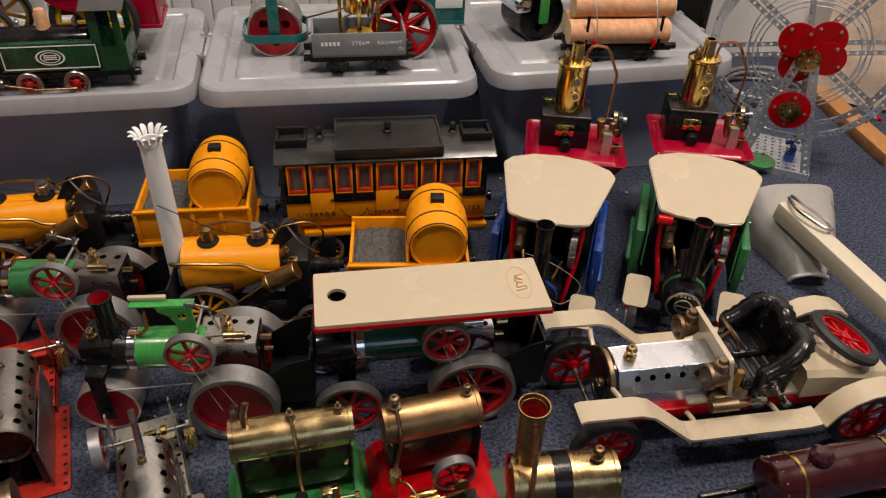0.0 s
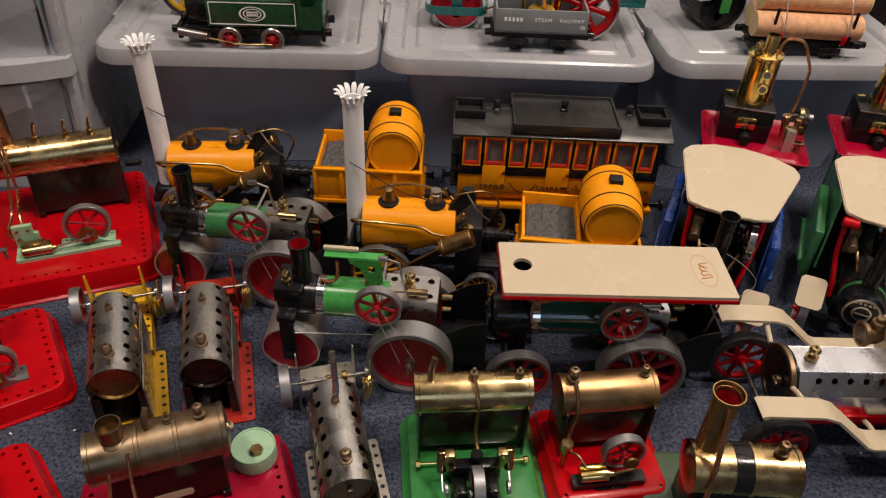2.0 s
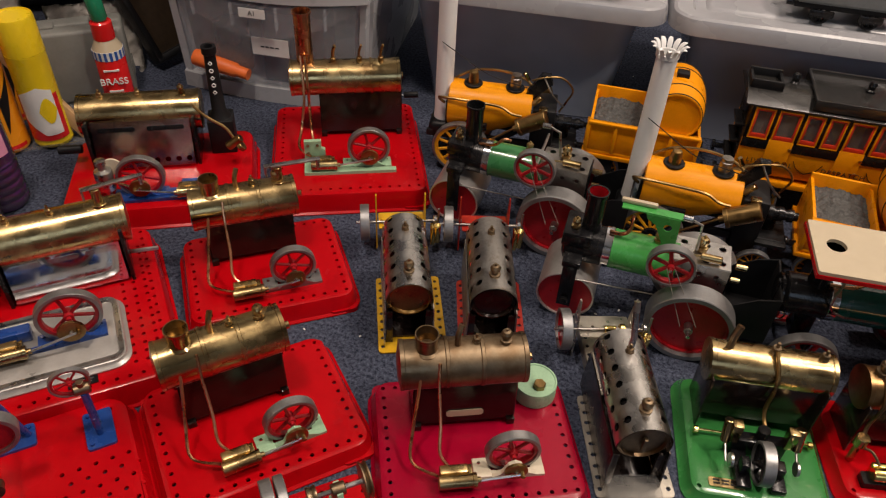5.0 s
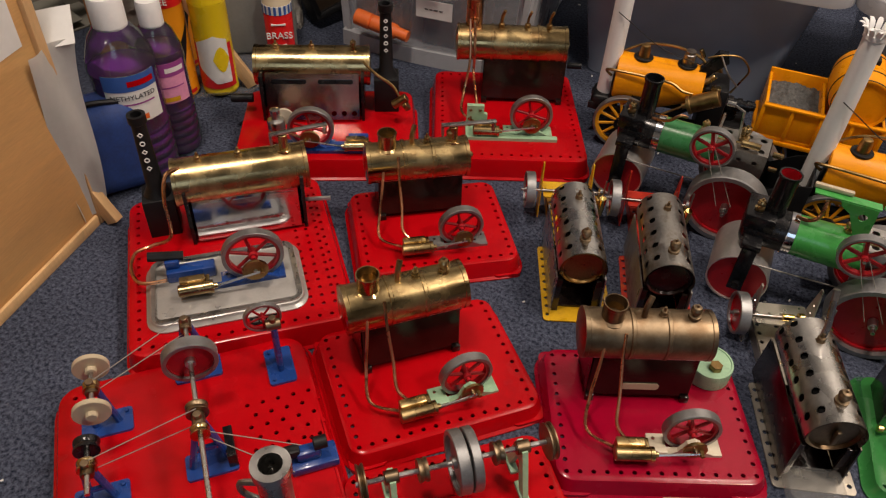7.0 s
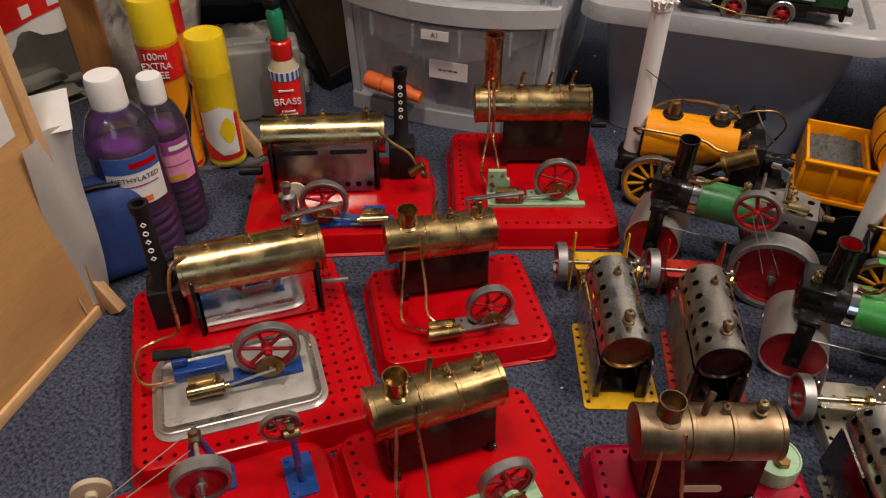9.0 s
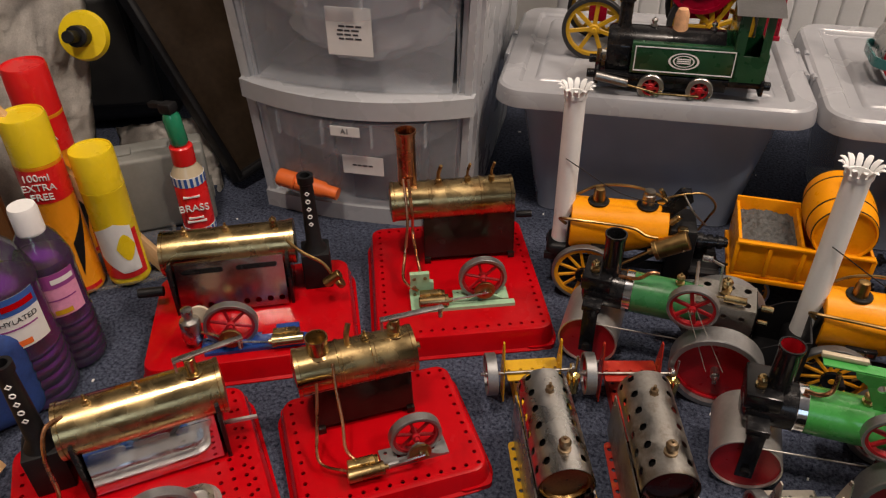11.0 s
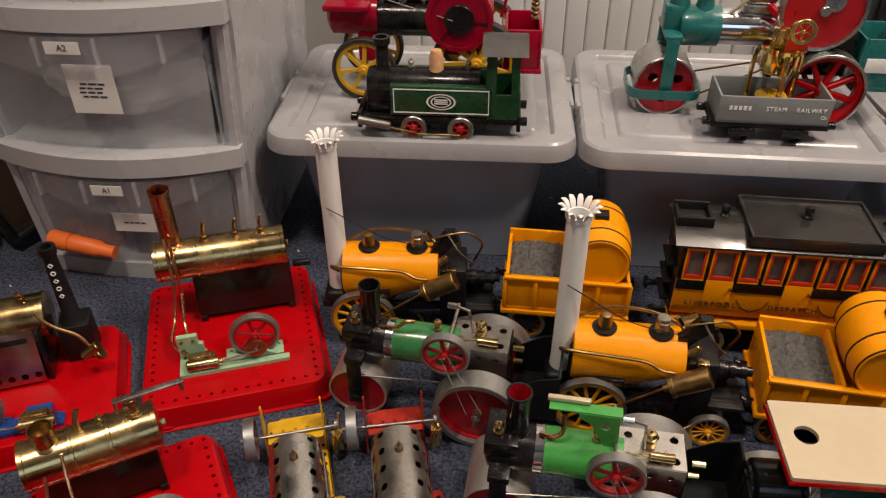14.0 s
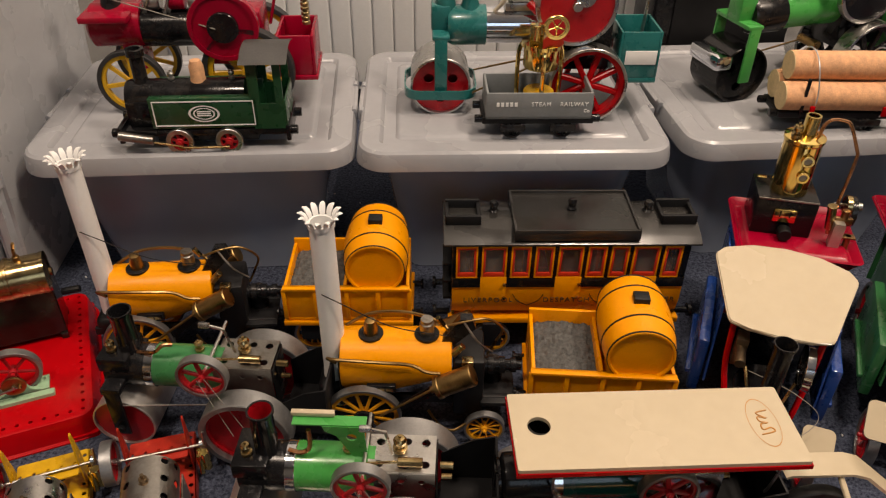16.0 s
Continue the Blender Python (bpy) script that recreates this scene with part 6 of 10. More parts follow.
    for k, c in enumerate((-0.045, 0.045)):
        for s in (-1, 1):
            tube(bm, [(c - 0.018 * s, -D / 2 - 0.0006, z0 + 0.034), (c - 0.012 * s, -D / 2 - 0.0006, z0 + 0.024), (c, -D / 2 + 0.0006, z0 + 0.016)], 0.0005, 5, 4)
    part("lining", bm, BLACK, t)
    # roof
    bm = B()
    n = 14
    RL, RD = 0.288, 0.090
    prof = [(RD / 2 - RD * k / n, zt - 0.001 + 0.012 * (1 - (1 - 2 * k / n) ** 2)) for k in range(n + 1)]
    prof = [(RD / 2, zt - 0.003)] + prof + [(-RD / 2, zt - 0.003)]
    a = [bm.verts.new((-RL / 2, y, z)) for y, z in prof]
    b = [bm.verts.new((RL / 2, y, z)) for y, z in prof]
    for i in range(len(prof)):
        j = (i + 1) % len(prof)
        bm.faces.new((a[i], a[j], b[j], b[i]))
    bm.faces.new(a)
    bm.faces.new(b)
    rf = part("roof", bm, ROOF_BLACK, t, "glossy black roof")
    bm = B()
    pw, zr = 0.140, zt + 0.0105
    slab(bm, [(-pw / 2, -0.041), (pw / 2, -0.041), (pw / 2, 0.041), (-pw / 2, 0.041)], 0.003, Matrix.Translation((0.004, 0, zr)))
    part("luggage_board", bm, ROOF_BLACK, rf)
    for x0, x1, y0, y1 in ((-pw / 2, pw / 2, -0.043, -0.040), (-pw / 2, pw / 2, 0.040, 0.043), (-pw / 2, -pw / 2 + 0.003, -0.040, 0.040), (pw / 2 - 0.003, pw / 2, -0.040, 0.040)):
        bm = B()
        box(bm, x0 + 0.004, x1 + 0.004, y0, y1, zr - 0.008, zr + 0.006, 0.0005)
        part("luggage_rail", bm, ROOF_BLACK, rf)
    for x in (-0.086, 0.004, 0.092):
        bm = B()
        zz = zr + (0.003 if abs(x) < 0.05 else -0.001)
        lathe(bm, [(0.006, 0), (0.006, 0.002), (0.004, 0.004), (0.0045, 0.008), (0.0055, 0.010), (0.004, 0.014), (0, 0.015)], (x, 0.006, zz), "z", 14)
        part("lamp_top", bm, BLACK, rf)
    for x in (-0.122, 0.122):
        bm = B()
        for y in (-0.020, 0.014):
            box(bm, x - 0.020, x + 0.020, y, y + 0.004, zr - 0.004, zr + 0.010, 0.001)
        box(bm, x - 0.020, x - 0.016, -0.02, 0.018, zr - 0.004, zr + 0.007, 0.001)
        box(bm, x + 0.016, x + 0.020, -0.02, 0.018, zr - 0.004, zr + 0.007, 0.001)
        box(bm, x - 0.02, x + 0.02, -0.02, 0.018, zr - 0.006, zr - 0.001)
        part("roof_seat", bm, BLACK_MATT, rf)
    # underframe
    bm = B()
    box(bm, -L / 2 - 0.004, L / 2 + 0.004, -D / 2 - 0.002, -D / 2 + 0.010, z0 - 0.010, z0 - 0.002, 0.001)
    box(bm, -L / 2 - 0.004, L / 2 + 0.004, D / 2 - 0.010, D / 2 + 0.002, z0 - 0.010, z0 - 0.002, 0.001)
    box(bm, -L / 2, L / 2, -D / 2 + 0.01, D / 2 - 0.01, z0 - 0.008, z0 - 0.003)
    part("sole_bar", bm, YELLOW, t)
    for x in (-0.085, 0.085):
        for s in (-1, 1):
            wheel(t, "wheel", (x, s * 0.036, 0.023), 0.023, 0.007, "y", 12, IRON_GREY, YELLOW_WHEEL, 0.1, False, 0.18, 0.06)
    for x in (-0.085, 0.085):
        bm = B()
        tube(bm, [(x, -0.046, 0.023), (x, 0.046, 0.023)], 0.0025, 8, 1)
        for s in (-1, 1):
            box(bm, x - 0.012, x + 0.012, s * 0.043 - 0.003, s * 0.043 + 0.003, 0.016, 0.052, 0.002)
        part("axle_guard", bm, BLACK_MATT, t)
    for s in (-1, 1):
        for e in (-1, 1):
            bm = B()
            cyl(bm, 0.004, 0.016, (e * (L / 2 + 0.010), s * 0.028, z0 - 0.002), "x", 10)
            cyl(bm, 0.008, 0.004, (e * (L / 2 + 0.020), s * 0.028, z0 - 0.002), "x", 16)
            part("buffer", bm, BLACK, t)
    for z in (0.07, 0.095, 0.12):
        bm = B()
        box(bm, -L / 2 - 0.010, -L / 2, -0.020, 0.020, z, z + 0.004, 0.001)
        part("end_step", bm, BLACK_MATT, t)
    return t


coach()


def steam_wagon(m, label, body_mat, bare=False):
    """A steam lorry seen from its front (-y): funnel ahead of a bowed cream cab roof, a drop-sided body behind."""
    t = thing("steam_wagon", label, "model steam lorry", m, "steam lorries")
    # roof: narrow at the front, wide and bowed at the back, sloping up to the rear
    bm = B()
    out = [(-0.050, 0.006), (-0.047, 0.001), (-0.03, -0.003), (0.0, -0.006), (0.03, -0.003), (0.047, 0.001), (0.050, 0.006), (0.070, 0.086), (0.070, 0.092), (0.062, 0.103), (0.035, 0.114), (0.0, 0.118), (-0.035, 0.114), (-0.062, 0.103), (-0.070, 0.092), (-0.070, 0.086)]
    m2 = Matrix.Translation((0, 0, 0.156)) @ Matrix.Rotation(radians(11), 4, "X")
    slab(bm, out, 0.0045, m2)
    bmesh.ops.bevel(bm, geom=[e for e in bm.edges], offset=0.0012, segments=2, affect="EDGES")
    part("cab_roof", bm, CREAM, t, "cream cab roof")
    bm = B()
    for s in (-1, 1):
        slab(bm, [(0.004, 0.070), (0.022, 0.160), (0.090, 0.172), (0.20, 0.142), (0.20, 0.05), (0.09, 0.05)], 0.002, Matrix.Translation((s * 0.055 - 0.001, 0.0, 0)) @ Matrix.Rotation(radians(90), 4, "Z") @ Matrix.Rotation(radians(90), 4, "X"))
    part("body_side", bm, body_mat, t)
    for s in (-1, 1):
        bm = B()
        box(bm, s * 0.064 - 0.006, s * 0.064 + 0.006, 0.012, 0.13, 0.045, 0.118, 0.003)
        box(bm, s * 0.071 - 0.004, s * 0.071 + 0.004, 0.02, 0.12, 0.060, 0.066, 0.002)
        part("side_tank", bm, body_mat, t)
    bm = B()
    box(bm, -0.054, 0.054, 0.09, 0.235, 0.128, 0.134, 0.001)
    box(bm, -0.054, 0.054, 0.232, 0.235, 0.05, 0.142, 0.001)
    part("load_bed", bm, body_mat, t)
    # boiler in the cab, seen end on
    bm = B()
    lathe(bm, [(0, -0.064), (0.018, -0.064), (0.024, -0.060), (0.025, -0.05), (0.025, 0.02), (0, 0.02)], (0, 0.0, 0.072), "y", 28)
    bo = part("boiler", bm, BLACK, t)
    bm = B()
    ring(bm, 0.021, 0.0185, 0.002, (0, -0.065, 0.072), "y", 28)
    ring(bm, 0.011, 0.009, 0.002, (0, -0.065, 0.072), "y", 24)
    box(bm, -0.008, 0.008, -0.0662, -0.0645, 0.0712, 0.0728)
    part("smokebox_ring", bm, STEEL, bo, "pale ring on the smokebox door")
    bm = B()
    for k in range(5):
        box(bm, -0.012 + 0.005 * k, -0.0085 + 0.005 * k, -0.0652, -0.0640, 0.0845, 0.0885, 0.0003)
    part("door_mark", bm, STEEL, bo, "pale raised maker's mark")
    bm = B()
    ring(bm, 0.0256, 0.022, 0.006, (0, -0.036, 0.072), "y", 28)
    part("boiler_band", bm, body_mat, bo)
    funnel(t, 0, -0.040, 0.090, 0.180, 0.0090, BLACK, BLACK if bare else RED, 1.2)
    for s in (-1, 1):
        wheel(t, "front_wheel", (s * 0.056, -0.035, 0.031), 0.031, 0.011, "x", 8, IRON_GREY, RED_HUB, 0.12)
        wheel(t, "rear_wheel", (s * 0.050, 0.17, 0.040), 0.040, 0.016, "x", 8, IRON_GREY, RED_HUB, 0.12)
        bm = B()
        pts = rrect(0.030, 0.040, 0.006, 4)
        slab(bm, pts, 0.003, Matrix.Translation((s * 0.056, -0.050, 0.070)) @ Matrix.Rotation(radians(38), 4, "X"))
        part("mudguard", bm, CREAM, t, "cream front mudguard")
        bm = B()
        tube(bm, [(s * 0.030, -0.018, 0.050), (s * 0.034, -0.012, 0.075), (s * 0.040, 0.004, 0.105), (s * 0.042, 0.010, 0.150)], 0.0032, 8, 4)
        part("cab_post", bm, RED, t, "red cab pillar")
    bm = B()
    tube(bm, [(-0.062, -0.035, 0.031), (0.062, -0.035, 0.031)], 0.003, 8, 1)
    tube(bm, [(-0.055, 0.17, 0.040), (0.055, 0.17, 0.040)], 0.003, 8, 1)
    box(bm, -0.03, 0.03, -0.02, 0.23, 0.036, 0.048, 0.002)
    part("frame", bm, BLACK, t)
    wheel(t, "flywheel", (0.034, 0.004, 0.120), 0.024, 0.008, "x", 8, CHROME, RED_HUB if not bare else BLACK)
    bm = B()
    cyl(bm, 0.0055, 0.03, (-0.030, -0.008, 0.128), "y", 14)
    box(bm, -0.036, -0.024, 0.0, 0.016, 0.105, 0.14, 0.001)
    part("cylinder", bm, BRASS_OLD, t)
    if not bare:
        bm = B()
        cyl(bm, 0.006, 0.018, (-0.040, -0.004, 0.150), "x", 12)
        part("red_cap", bm, RED, t)
    bm = B()
    tube(bm, [(-0.024, -0.02, 0.125), (-0.018, -0.036, 0.110), (-0.012, -0.03, 0.098)], 0.0018, 8)
    part("steam_pipe", bm, BRASS, t)
    bm = B()
    tube(bm, [(0.024, -0.02, 0.118), (0.016, -0.034, 0.10)], 0.0015, 8, 1)
    part("steam_pipe", bm, BRASS, t)
    if bare:
        bm = B()
        tube(bm, [(-0.02, -0.02, 0.12), (0.02, -0.045, 0.128), (0.05, -0.04, 0.10), (0.03, -0.06, 0.085), (0.0, -0.055, 0.10)], 0.0004, 6, 6)
        part("loose_string", bm, CORD, t)
    return t


steam_wagon(pose(0.140, 0.726, 0, 0, 0, -14), "blue model steam lorry with a cream cab roof", BLUE, True)
steam_wagon(pose(0.325, 0.738, 0, 0, 0, -16), "green model steam lorry with cream roof and red funnel lining", GREEN_MID)


def vertical_engine(m, label):
    """Small red base with a black square firebox, an upright polished brass boiler and a tiny engine."""
    t = thing("vertical_steam_engine", label, "model steam engine", m, "upright boiler steam engines")
    bm = B()
    prev = None
    for g, z in ((-0.012, 0.0), (-0.010, 0.001), (-0.0015, 0.0165), (0.0, 0.0175), (-0.001, 0.0185), (-0.0028, 0.0178), (-0.0075, 0.0125), (-0.0090, 0.0122), (-0.0120, 0.0155), (-0.0130, 0.0160)):
        loop = [bm.verts.new((x, y, z)) for x, y in rrect(0.115 + 2 * g, 0.100 + 2 * g, max(0.003, 0.008 + g))]
        if prev:
            for i in range(len(loop)):
                bm.faces.new((prev[i], prev[(i + 1) % len(loop)], loop[(i + 1) % len(loop)], loop[i]))
        prev = loop
    bm.faces.new(prev)
    part("base", bm, RED_DARK, t, "crimson pressed tray with flared sides")
    bm = B()
    box(bm, -0.042, 0.014, -0.011, 0.036, 0.015, 0.056, 0.0015)
    fb = part("firebox", bm, BLACK, t)
    bm = B()
    box(bm, -0.025, -0.004, -0.0135, -0.0105, 0.032, 0.046, 0.001)
    badge = part("brass_door", bm, BRASS_NEW, fb, "square brass firebox door")
    bm = B()
    for x in (-0.019, -0.010):
        box(bm, x - 0.0006, x + 0.0006, -0.0139, -0.0132, 0.038, 0.0445)
    part("slot", bm, BLACK_MATT, badge)
    bm = B()
    box(bm, -0.0415, 0.0135, -0.0117, -0.0107, 0.0545, 0.0563, 0.0004)
    part("front_edge", bm, STEEL_DULL, fb, "worn steel front edge")
    bm = B()
    box(bm, -0.039, -0.030, 0.027, 0.032, 0.0555, 0.0570, 0.0005)
    part("name_tab", bm, BRASS_NEW, fb)
    bm = B()
    cyl(bm, 0.0065, 0.011, (-0.012, -0.0185, 0.0235), "y", 16)
    box(bm, -0.0155, -0.0085, -0.015, -0.010, 0.015, 0.028, 0.001)
    part("burner_knob", bm, BLACK_MATT, t)
    bm = B()
    lathe(bm, [(0.0172, 0.0555), (0.0172, 0.108), (0.0186, 0.110), (0.0186, 0.113), (0.014, 0.115), (0, 0.116)], (-0.012, 0.012, 0), "z", 36)
    bo = part("boiler", bm, BRASS_NEW, t, "upright polished brass boiler")
    for z in (0.079, 0.096):
        bm = B()
        ring(bm, 0.0058, 0.0036, 0.006, (-0.008, -0.0052, z), "y", 18)
        part("gauge_bezel", bm, BRASS_NEW, bo)
        bm = B()
        cyl(bm, 0.0038, 0.004, (-0.008, -0.0046, z), "y", 16)
        part("gauge_glass", bm, IRON_GREY, bo)
    bm = B()
    lathe(bm, [(0.0075, 0.113), (0.0068, 0.117), (0.0068, 0.134), (0.005, 0.134), (0.005, 0.12), (0, 0.12)], (-0.010, 0.012, 0), "z", 18)
    part("chimney", bm, BRASS_NEW, bo)
    valve(t, -0.022, 0.004, 0.114, 0.85, BRASS)
    pipe(t, [(0.000, 0.012, 0.113), (0.001, 0.012, 0.124), (0.006, 0.012, 0.131), (0.016, 0.011, 0.132), (0.023, 0.010, 0.128), (0.033, 0.006, 0.108), (0.035, 0.004, 0.100), (0.033, 0.000, 0.074), (0.030, -0.004, 0.046)], 0.0016)
    bm = B()
    slab(bm, rrect(0.010, 0.030, 0.001, 2), 0.008, Matrix.Translation((0.034, -0.014, 0.027)) @ Matrix.Rotation(radians(90), 4, "X"))
    part("standard", bm, NICKEL, t, "pale cast metal standard")
    bm = B()
    cyl(bm, 0.0042, 0.024, (0.026, -0.013, 0.043), Matrix.Rotation(radians(-8), 4, "Y"), 16)
    cyl(bm, 0.0050, 0.002, (0.0245, -0.013, 0.0555), Matrix.Rotation(radians(-8), 4, "Y"), 16)
    cyl(bm, 0.0022, 0.006, (0.0275, -0.013, 0.029), Matrix.Rotation(radians(-8), 4, "Y"), 10)
    part("cylinder", bm, BRASS, t, "upright brass cylinder")
    bm = B()
    box(bm, 0.029, 0.046, -0.0145, -0.0105, 0.038, 0.045, 0.001)
    cyl(bm, 0.0035, 0.010, (0.038, -0.012, 0.048), "z", 12)
    part("valve_block", bm, BRASS_WARM, t)
    bm = B()
    cyl(bm, 0.0090, 0.004, (0.041, 0.000, 0.051), "x", 20)
    ring(bm, 0.0100, 0.0080, 0.005, (0.041, 0.000, 0.051), "x", 20)
    part("crank_disc", bm, BRASS, t, "small brass crank disc")
    wheel(t, "flywheel", (0.0475, 0.006, 0.042), 0.015, 0.005, "x", 6, BLACK, BLACK)
    bm = B()
    tube(bm, [(0.030, 0.003, 0.050), (0.053, 0.004, 0.049)], 0.0016, 8, 1)
    cyl(bm, 0.0040, 0.005, (0.053, 0.004, 0.049), "x", 14)
    part("crankshaft", bm, STEEL_DULL, t)
    bm = B()
    box(bm, 0.036, 0.052, -0.020, -0.012, 0.0255, 0.0275, 0.0005)
    cyl(bm, 0.003, 0.016, (0.046, -0.016, 0.0195), "z", 12)
    part("foot_bracket", bm, BRASS_WARM, t)
    return t


vertical_engine(pose(0.196, 0.908, 0.142, 0, 0, -6) @ Matrix.Scale(1.17, 4), "crimson-based steam engine with upright brass boiler, on lorry bed")
vertical_engine(pose(0.374, 0.934, 0.142, 0, 0, -6) @ Matrix.Scale(1.17, 4), "crimson-based upright-boiler steam engine beside the girder wheel")


def strip(bm, prof, y0, y1, th):
    """A bent sheet strip that follows a profile of (x, z) and spans y0 to y1."""
    up = []
    for i, (x, z) in enumerate(prof):
        a, b = prof[max(i - 1, 0)], prof[min(i + 1, len(prof) - 1)]
        d = Vector((b[0] - a[0], b[1] - a[1])).normalized()
        up.append((x - d.y * th, z + d.x * th))
    rows = []
    for (x, z), (u, v) in zip(prof, up):
        rows.append([bm.verts.new((x, y0, z)), bm.verts.new((x, y1, z)), bm.verts.new((u, y1, v)), bm.verts.new((u, y0, v))])
    for a, b in zip(rows, rows[1:]):
        for i in range(4):
            bm.faces.new((a[i], a[(i + 1) % 4], b[(i + 1) % 4], b[i]))
    bm.faces.new(rows[0])
    bm.faces.new(rows[-1][::-1])


def roadster():
    """Open steam car, front axle at the origin, rear towards +x, near side -y."""
    t = thing("steam_roadster", "cream open model steam car with black buttoned seat", "model car", pose(0.178, 0.552, 0, 0, 0, 9))
    WB, R, TR = 0.292, 0.038, 0.060
    for x in (0.0, WB):
        for s in (-1, 1):
            w = wheel(t, "road_wheel", (x, s * TR, R), R, 0.012, "y", 8, BLACK_RUBBER, RED, 0.2, False, 0.18, 0.13)
    for x in (0, WB):
        bm = B()
        tube(bm, [(x, -TR, R), (x, TR, R)], 0.003, 10, 1)
        part("axle", bm, STEEL, t)
    bm = B()
    for s in (-1, 1):
        box(bm, 0.004, WB + 0.03, s * 0.034 - 0.004, s * 0.034 + 0.004, 0.044, 0.058, 0.001)
    part("chassis_frame", bm, RED, t, "red chassis rails")
    # wings and running boards
    arc = [(WB + (R + 0.020) * math.cos(radians(a)), 0.036 + (R + 0.018) * math.sin(radians(a))) for a in (165, 145, 125, 105, 85, 65, 48)]
    prof = [(-0.040, 0.100), (-0.036, 0.102), (0.020, 0.101), (0.034, 0.096), (0.078, 0.056), (0.086, 0.053), (0.215, 0.053), (0.228, 0.056)] + arc
    for s in (-1, 1):
        bm = B()
        y0, y1 = sorted((s * 0.053, s * 0.078))
        strip(bm, prof, y0, y1, 0.003)
        w = part("wing", bm, CREAM, t, "cream wing and running board")
        for x, z in ((0.012, 0.095), (0.10, 0.05), (0.195, 0.05)):
            bm = B()
            tube(bm, [(x, s * 0.056, z), (x - 0.004, s * 0.044, z + 0.003), (x - 0.004, s * 0.032, z - 0.002)], 0.0028, 8, 4)
            part("wing_stay", bm, CREAM, w)
    # bonnet: chrome box with sloping flanks and air holes
    prof = [(-0.030, 0.058), (-0.030, 0.080), (-0.017, 0.102), (0.017, 0.102), (0.030, 0.080), (0.030, 0.058)]
    for s, (p0, p1) in enumerate(zip(prof, prof[1:])):
        a, b = Vector((0, p0[0], p0[1])), Vector((0, p1[0], p1[1]))
        up = (b - a)
        ln = up.length
        mm = Matrix(((1, 0, 0, 0.018), (0, up.y / ln, -up.z / ln, a.y), (0, up.z / ln, up.y / ln, a.z), (0, 0, 0, 1)))
        holes = [(0.020 + 0.0165 * k, ln * 0.62) for k in range(5)] if s in (1, 3) else []
        bm = B()
        slab(bm, [(0, 0), (0.108, 0), (0.108, ln), (0, ln)], 0.0012, mm, holes, 0.0034, 12)
        part("bonnet_panel", bm, SATIN_CHROME, t, "bright chrome bonnet panel with air holes" if holes else "bright chrome bonnet panel")
    bm = B()
    box(bm, 0.022, 0.104, -0.024, 0.024, 0.058, 0.088, 0.004)
    part("boiler", bm, BLACK, t)
    valve(t, 0.036, 0, 0.1015, 1.15)
    bm = B()
    cyl(bm, 0.034, 0.008, (0.012, 0, 0.076), "x", 32)
    part("radiator_shell", bm, BLACK, t)
    bm = B()
    ring(bm, 0.035, 0.029, 0.006, (0.010, 0, 0.076), "x", 32)
    cyl(bm, 0.006, 0.006, (0.004, -0.01, 0.080), "x", 14)
    box(bm, 0.000, 0.003, -0.016, -0.004, 0.078, 0.082, 0.0008)
    part("radiator_ring", bm, BRASS_OLD, t)
    # scuttle board with lamps
    bm = B()
    slab(bm, rrect(0.086, 0.084, 0.004, 3), 0.005, Matrix.Translation((0.130, 0, 0.088)) @ Matrix.Rotation(radians(90), 4, "Z") @ Matrix.Rotation(radians(78), 4, "X"))
    part("scuttle", bm, CREAM, t)
    for s in (-1, 1):
        bm = B()
        lathe(bm, [(0, 0.018), (0.007, 0.016), (0.011, 0.008), (0.012, -0.002), (0.014, -0.004), (0.014, -0.008), (0.011, -0.008), (0.009, 0.0), (0, 0.004)], (0.112, s * 0.037, 0.104), "x", 24)
        cyl(bm, 0.0075, 0.010, (0.118, s * 0.037, 0.118), "z", 16)
        cyl(bm, 0.0045, 0.006, (0.118, s * 0.037, 0.125), "z", 12)
        lp = part("head_lamp", bm, BRASS_OLD, t, "old brass head lamp")
        bm = B()
        cyl(bm, 0.0105, 0.001, (0.1075, s * 0.037, 0.104), "x", 20)
        part("lamp_glass", bm, PANE, lp)
    # body floor, tail and seat
    bm = B()
    box(bm, 0.096, 0.300, -0.036, 0.036, 0.058, 0.064, 0.002)
    box(bm, 0.156, 0.162, -0.036, 0.036, 0.062, 0.074, 0.002)
    part("floor_pan", bm, CREAM, t)
    bm = B()
    rows = []
    for x, w, z in ((0.222, 0.040, 0.094), (0.250, 0.040, 0.092), (0.290, 0.037, 0.082), (0.330, 0.030, 0.066), (0.345, 0.022, 0.060)):
        rows.append([bm.verts.new((x, -w, 0.058)), bm.verts.new((x, -w, z - 0.006)), bm.verts.new((x, -w + 0.006, z)), bm.verts.new((x, w - 0.006, z)), bm.verts.new((x, w, z - 0.006)), bm.verts.new((x, w, 0.058))])
    for a, b in zip(rows, rows[1:]):
        for i in range(5):
            bm.faces.new((a[i], a[i + 1], b[i + 1], b[i]))
    bm.faces.new(rows[0])
    bm.faces.new(rows[-1][::-1])
    part("tail", bm, CREAM, t)
    st = None
    for s in (-1, 1):
        bm = B()
        box(bm, 0.152, 0.196, s * 0.019 - 0.017, s * 0.019 + 0.017, 0.076, 0.090, 0.005, None, 3)
        for k in range(5):
            tube(bm, [(0.152 + 0.010 * k + 0.002, s * 0.019 - 0.014, 0.0890), (0.152 + 0.010 * k + 0.002, s * 0.019 + 0.014, 0.0890)], 0.0028, 8, 1)
        bmesh.ops.scale(bm, vec=(1.2, 1.1, 1.0), space=Matrix.Translation((-0.160, 0, -0.080)), verts=bm.verts)
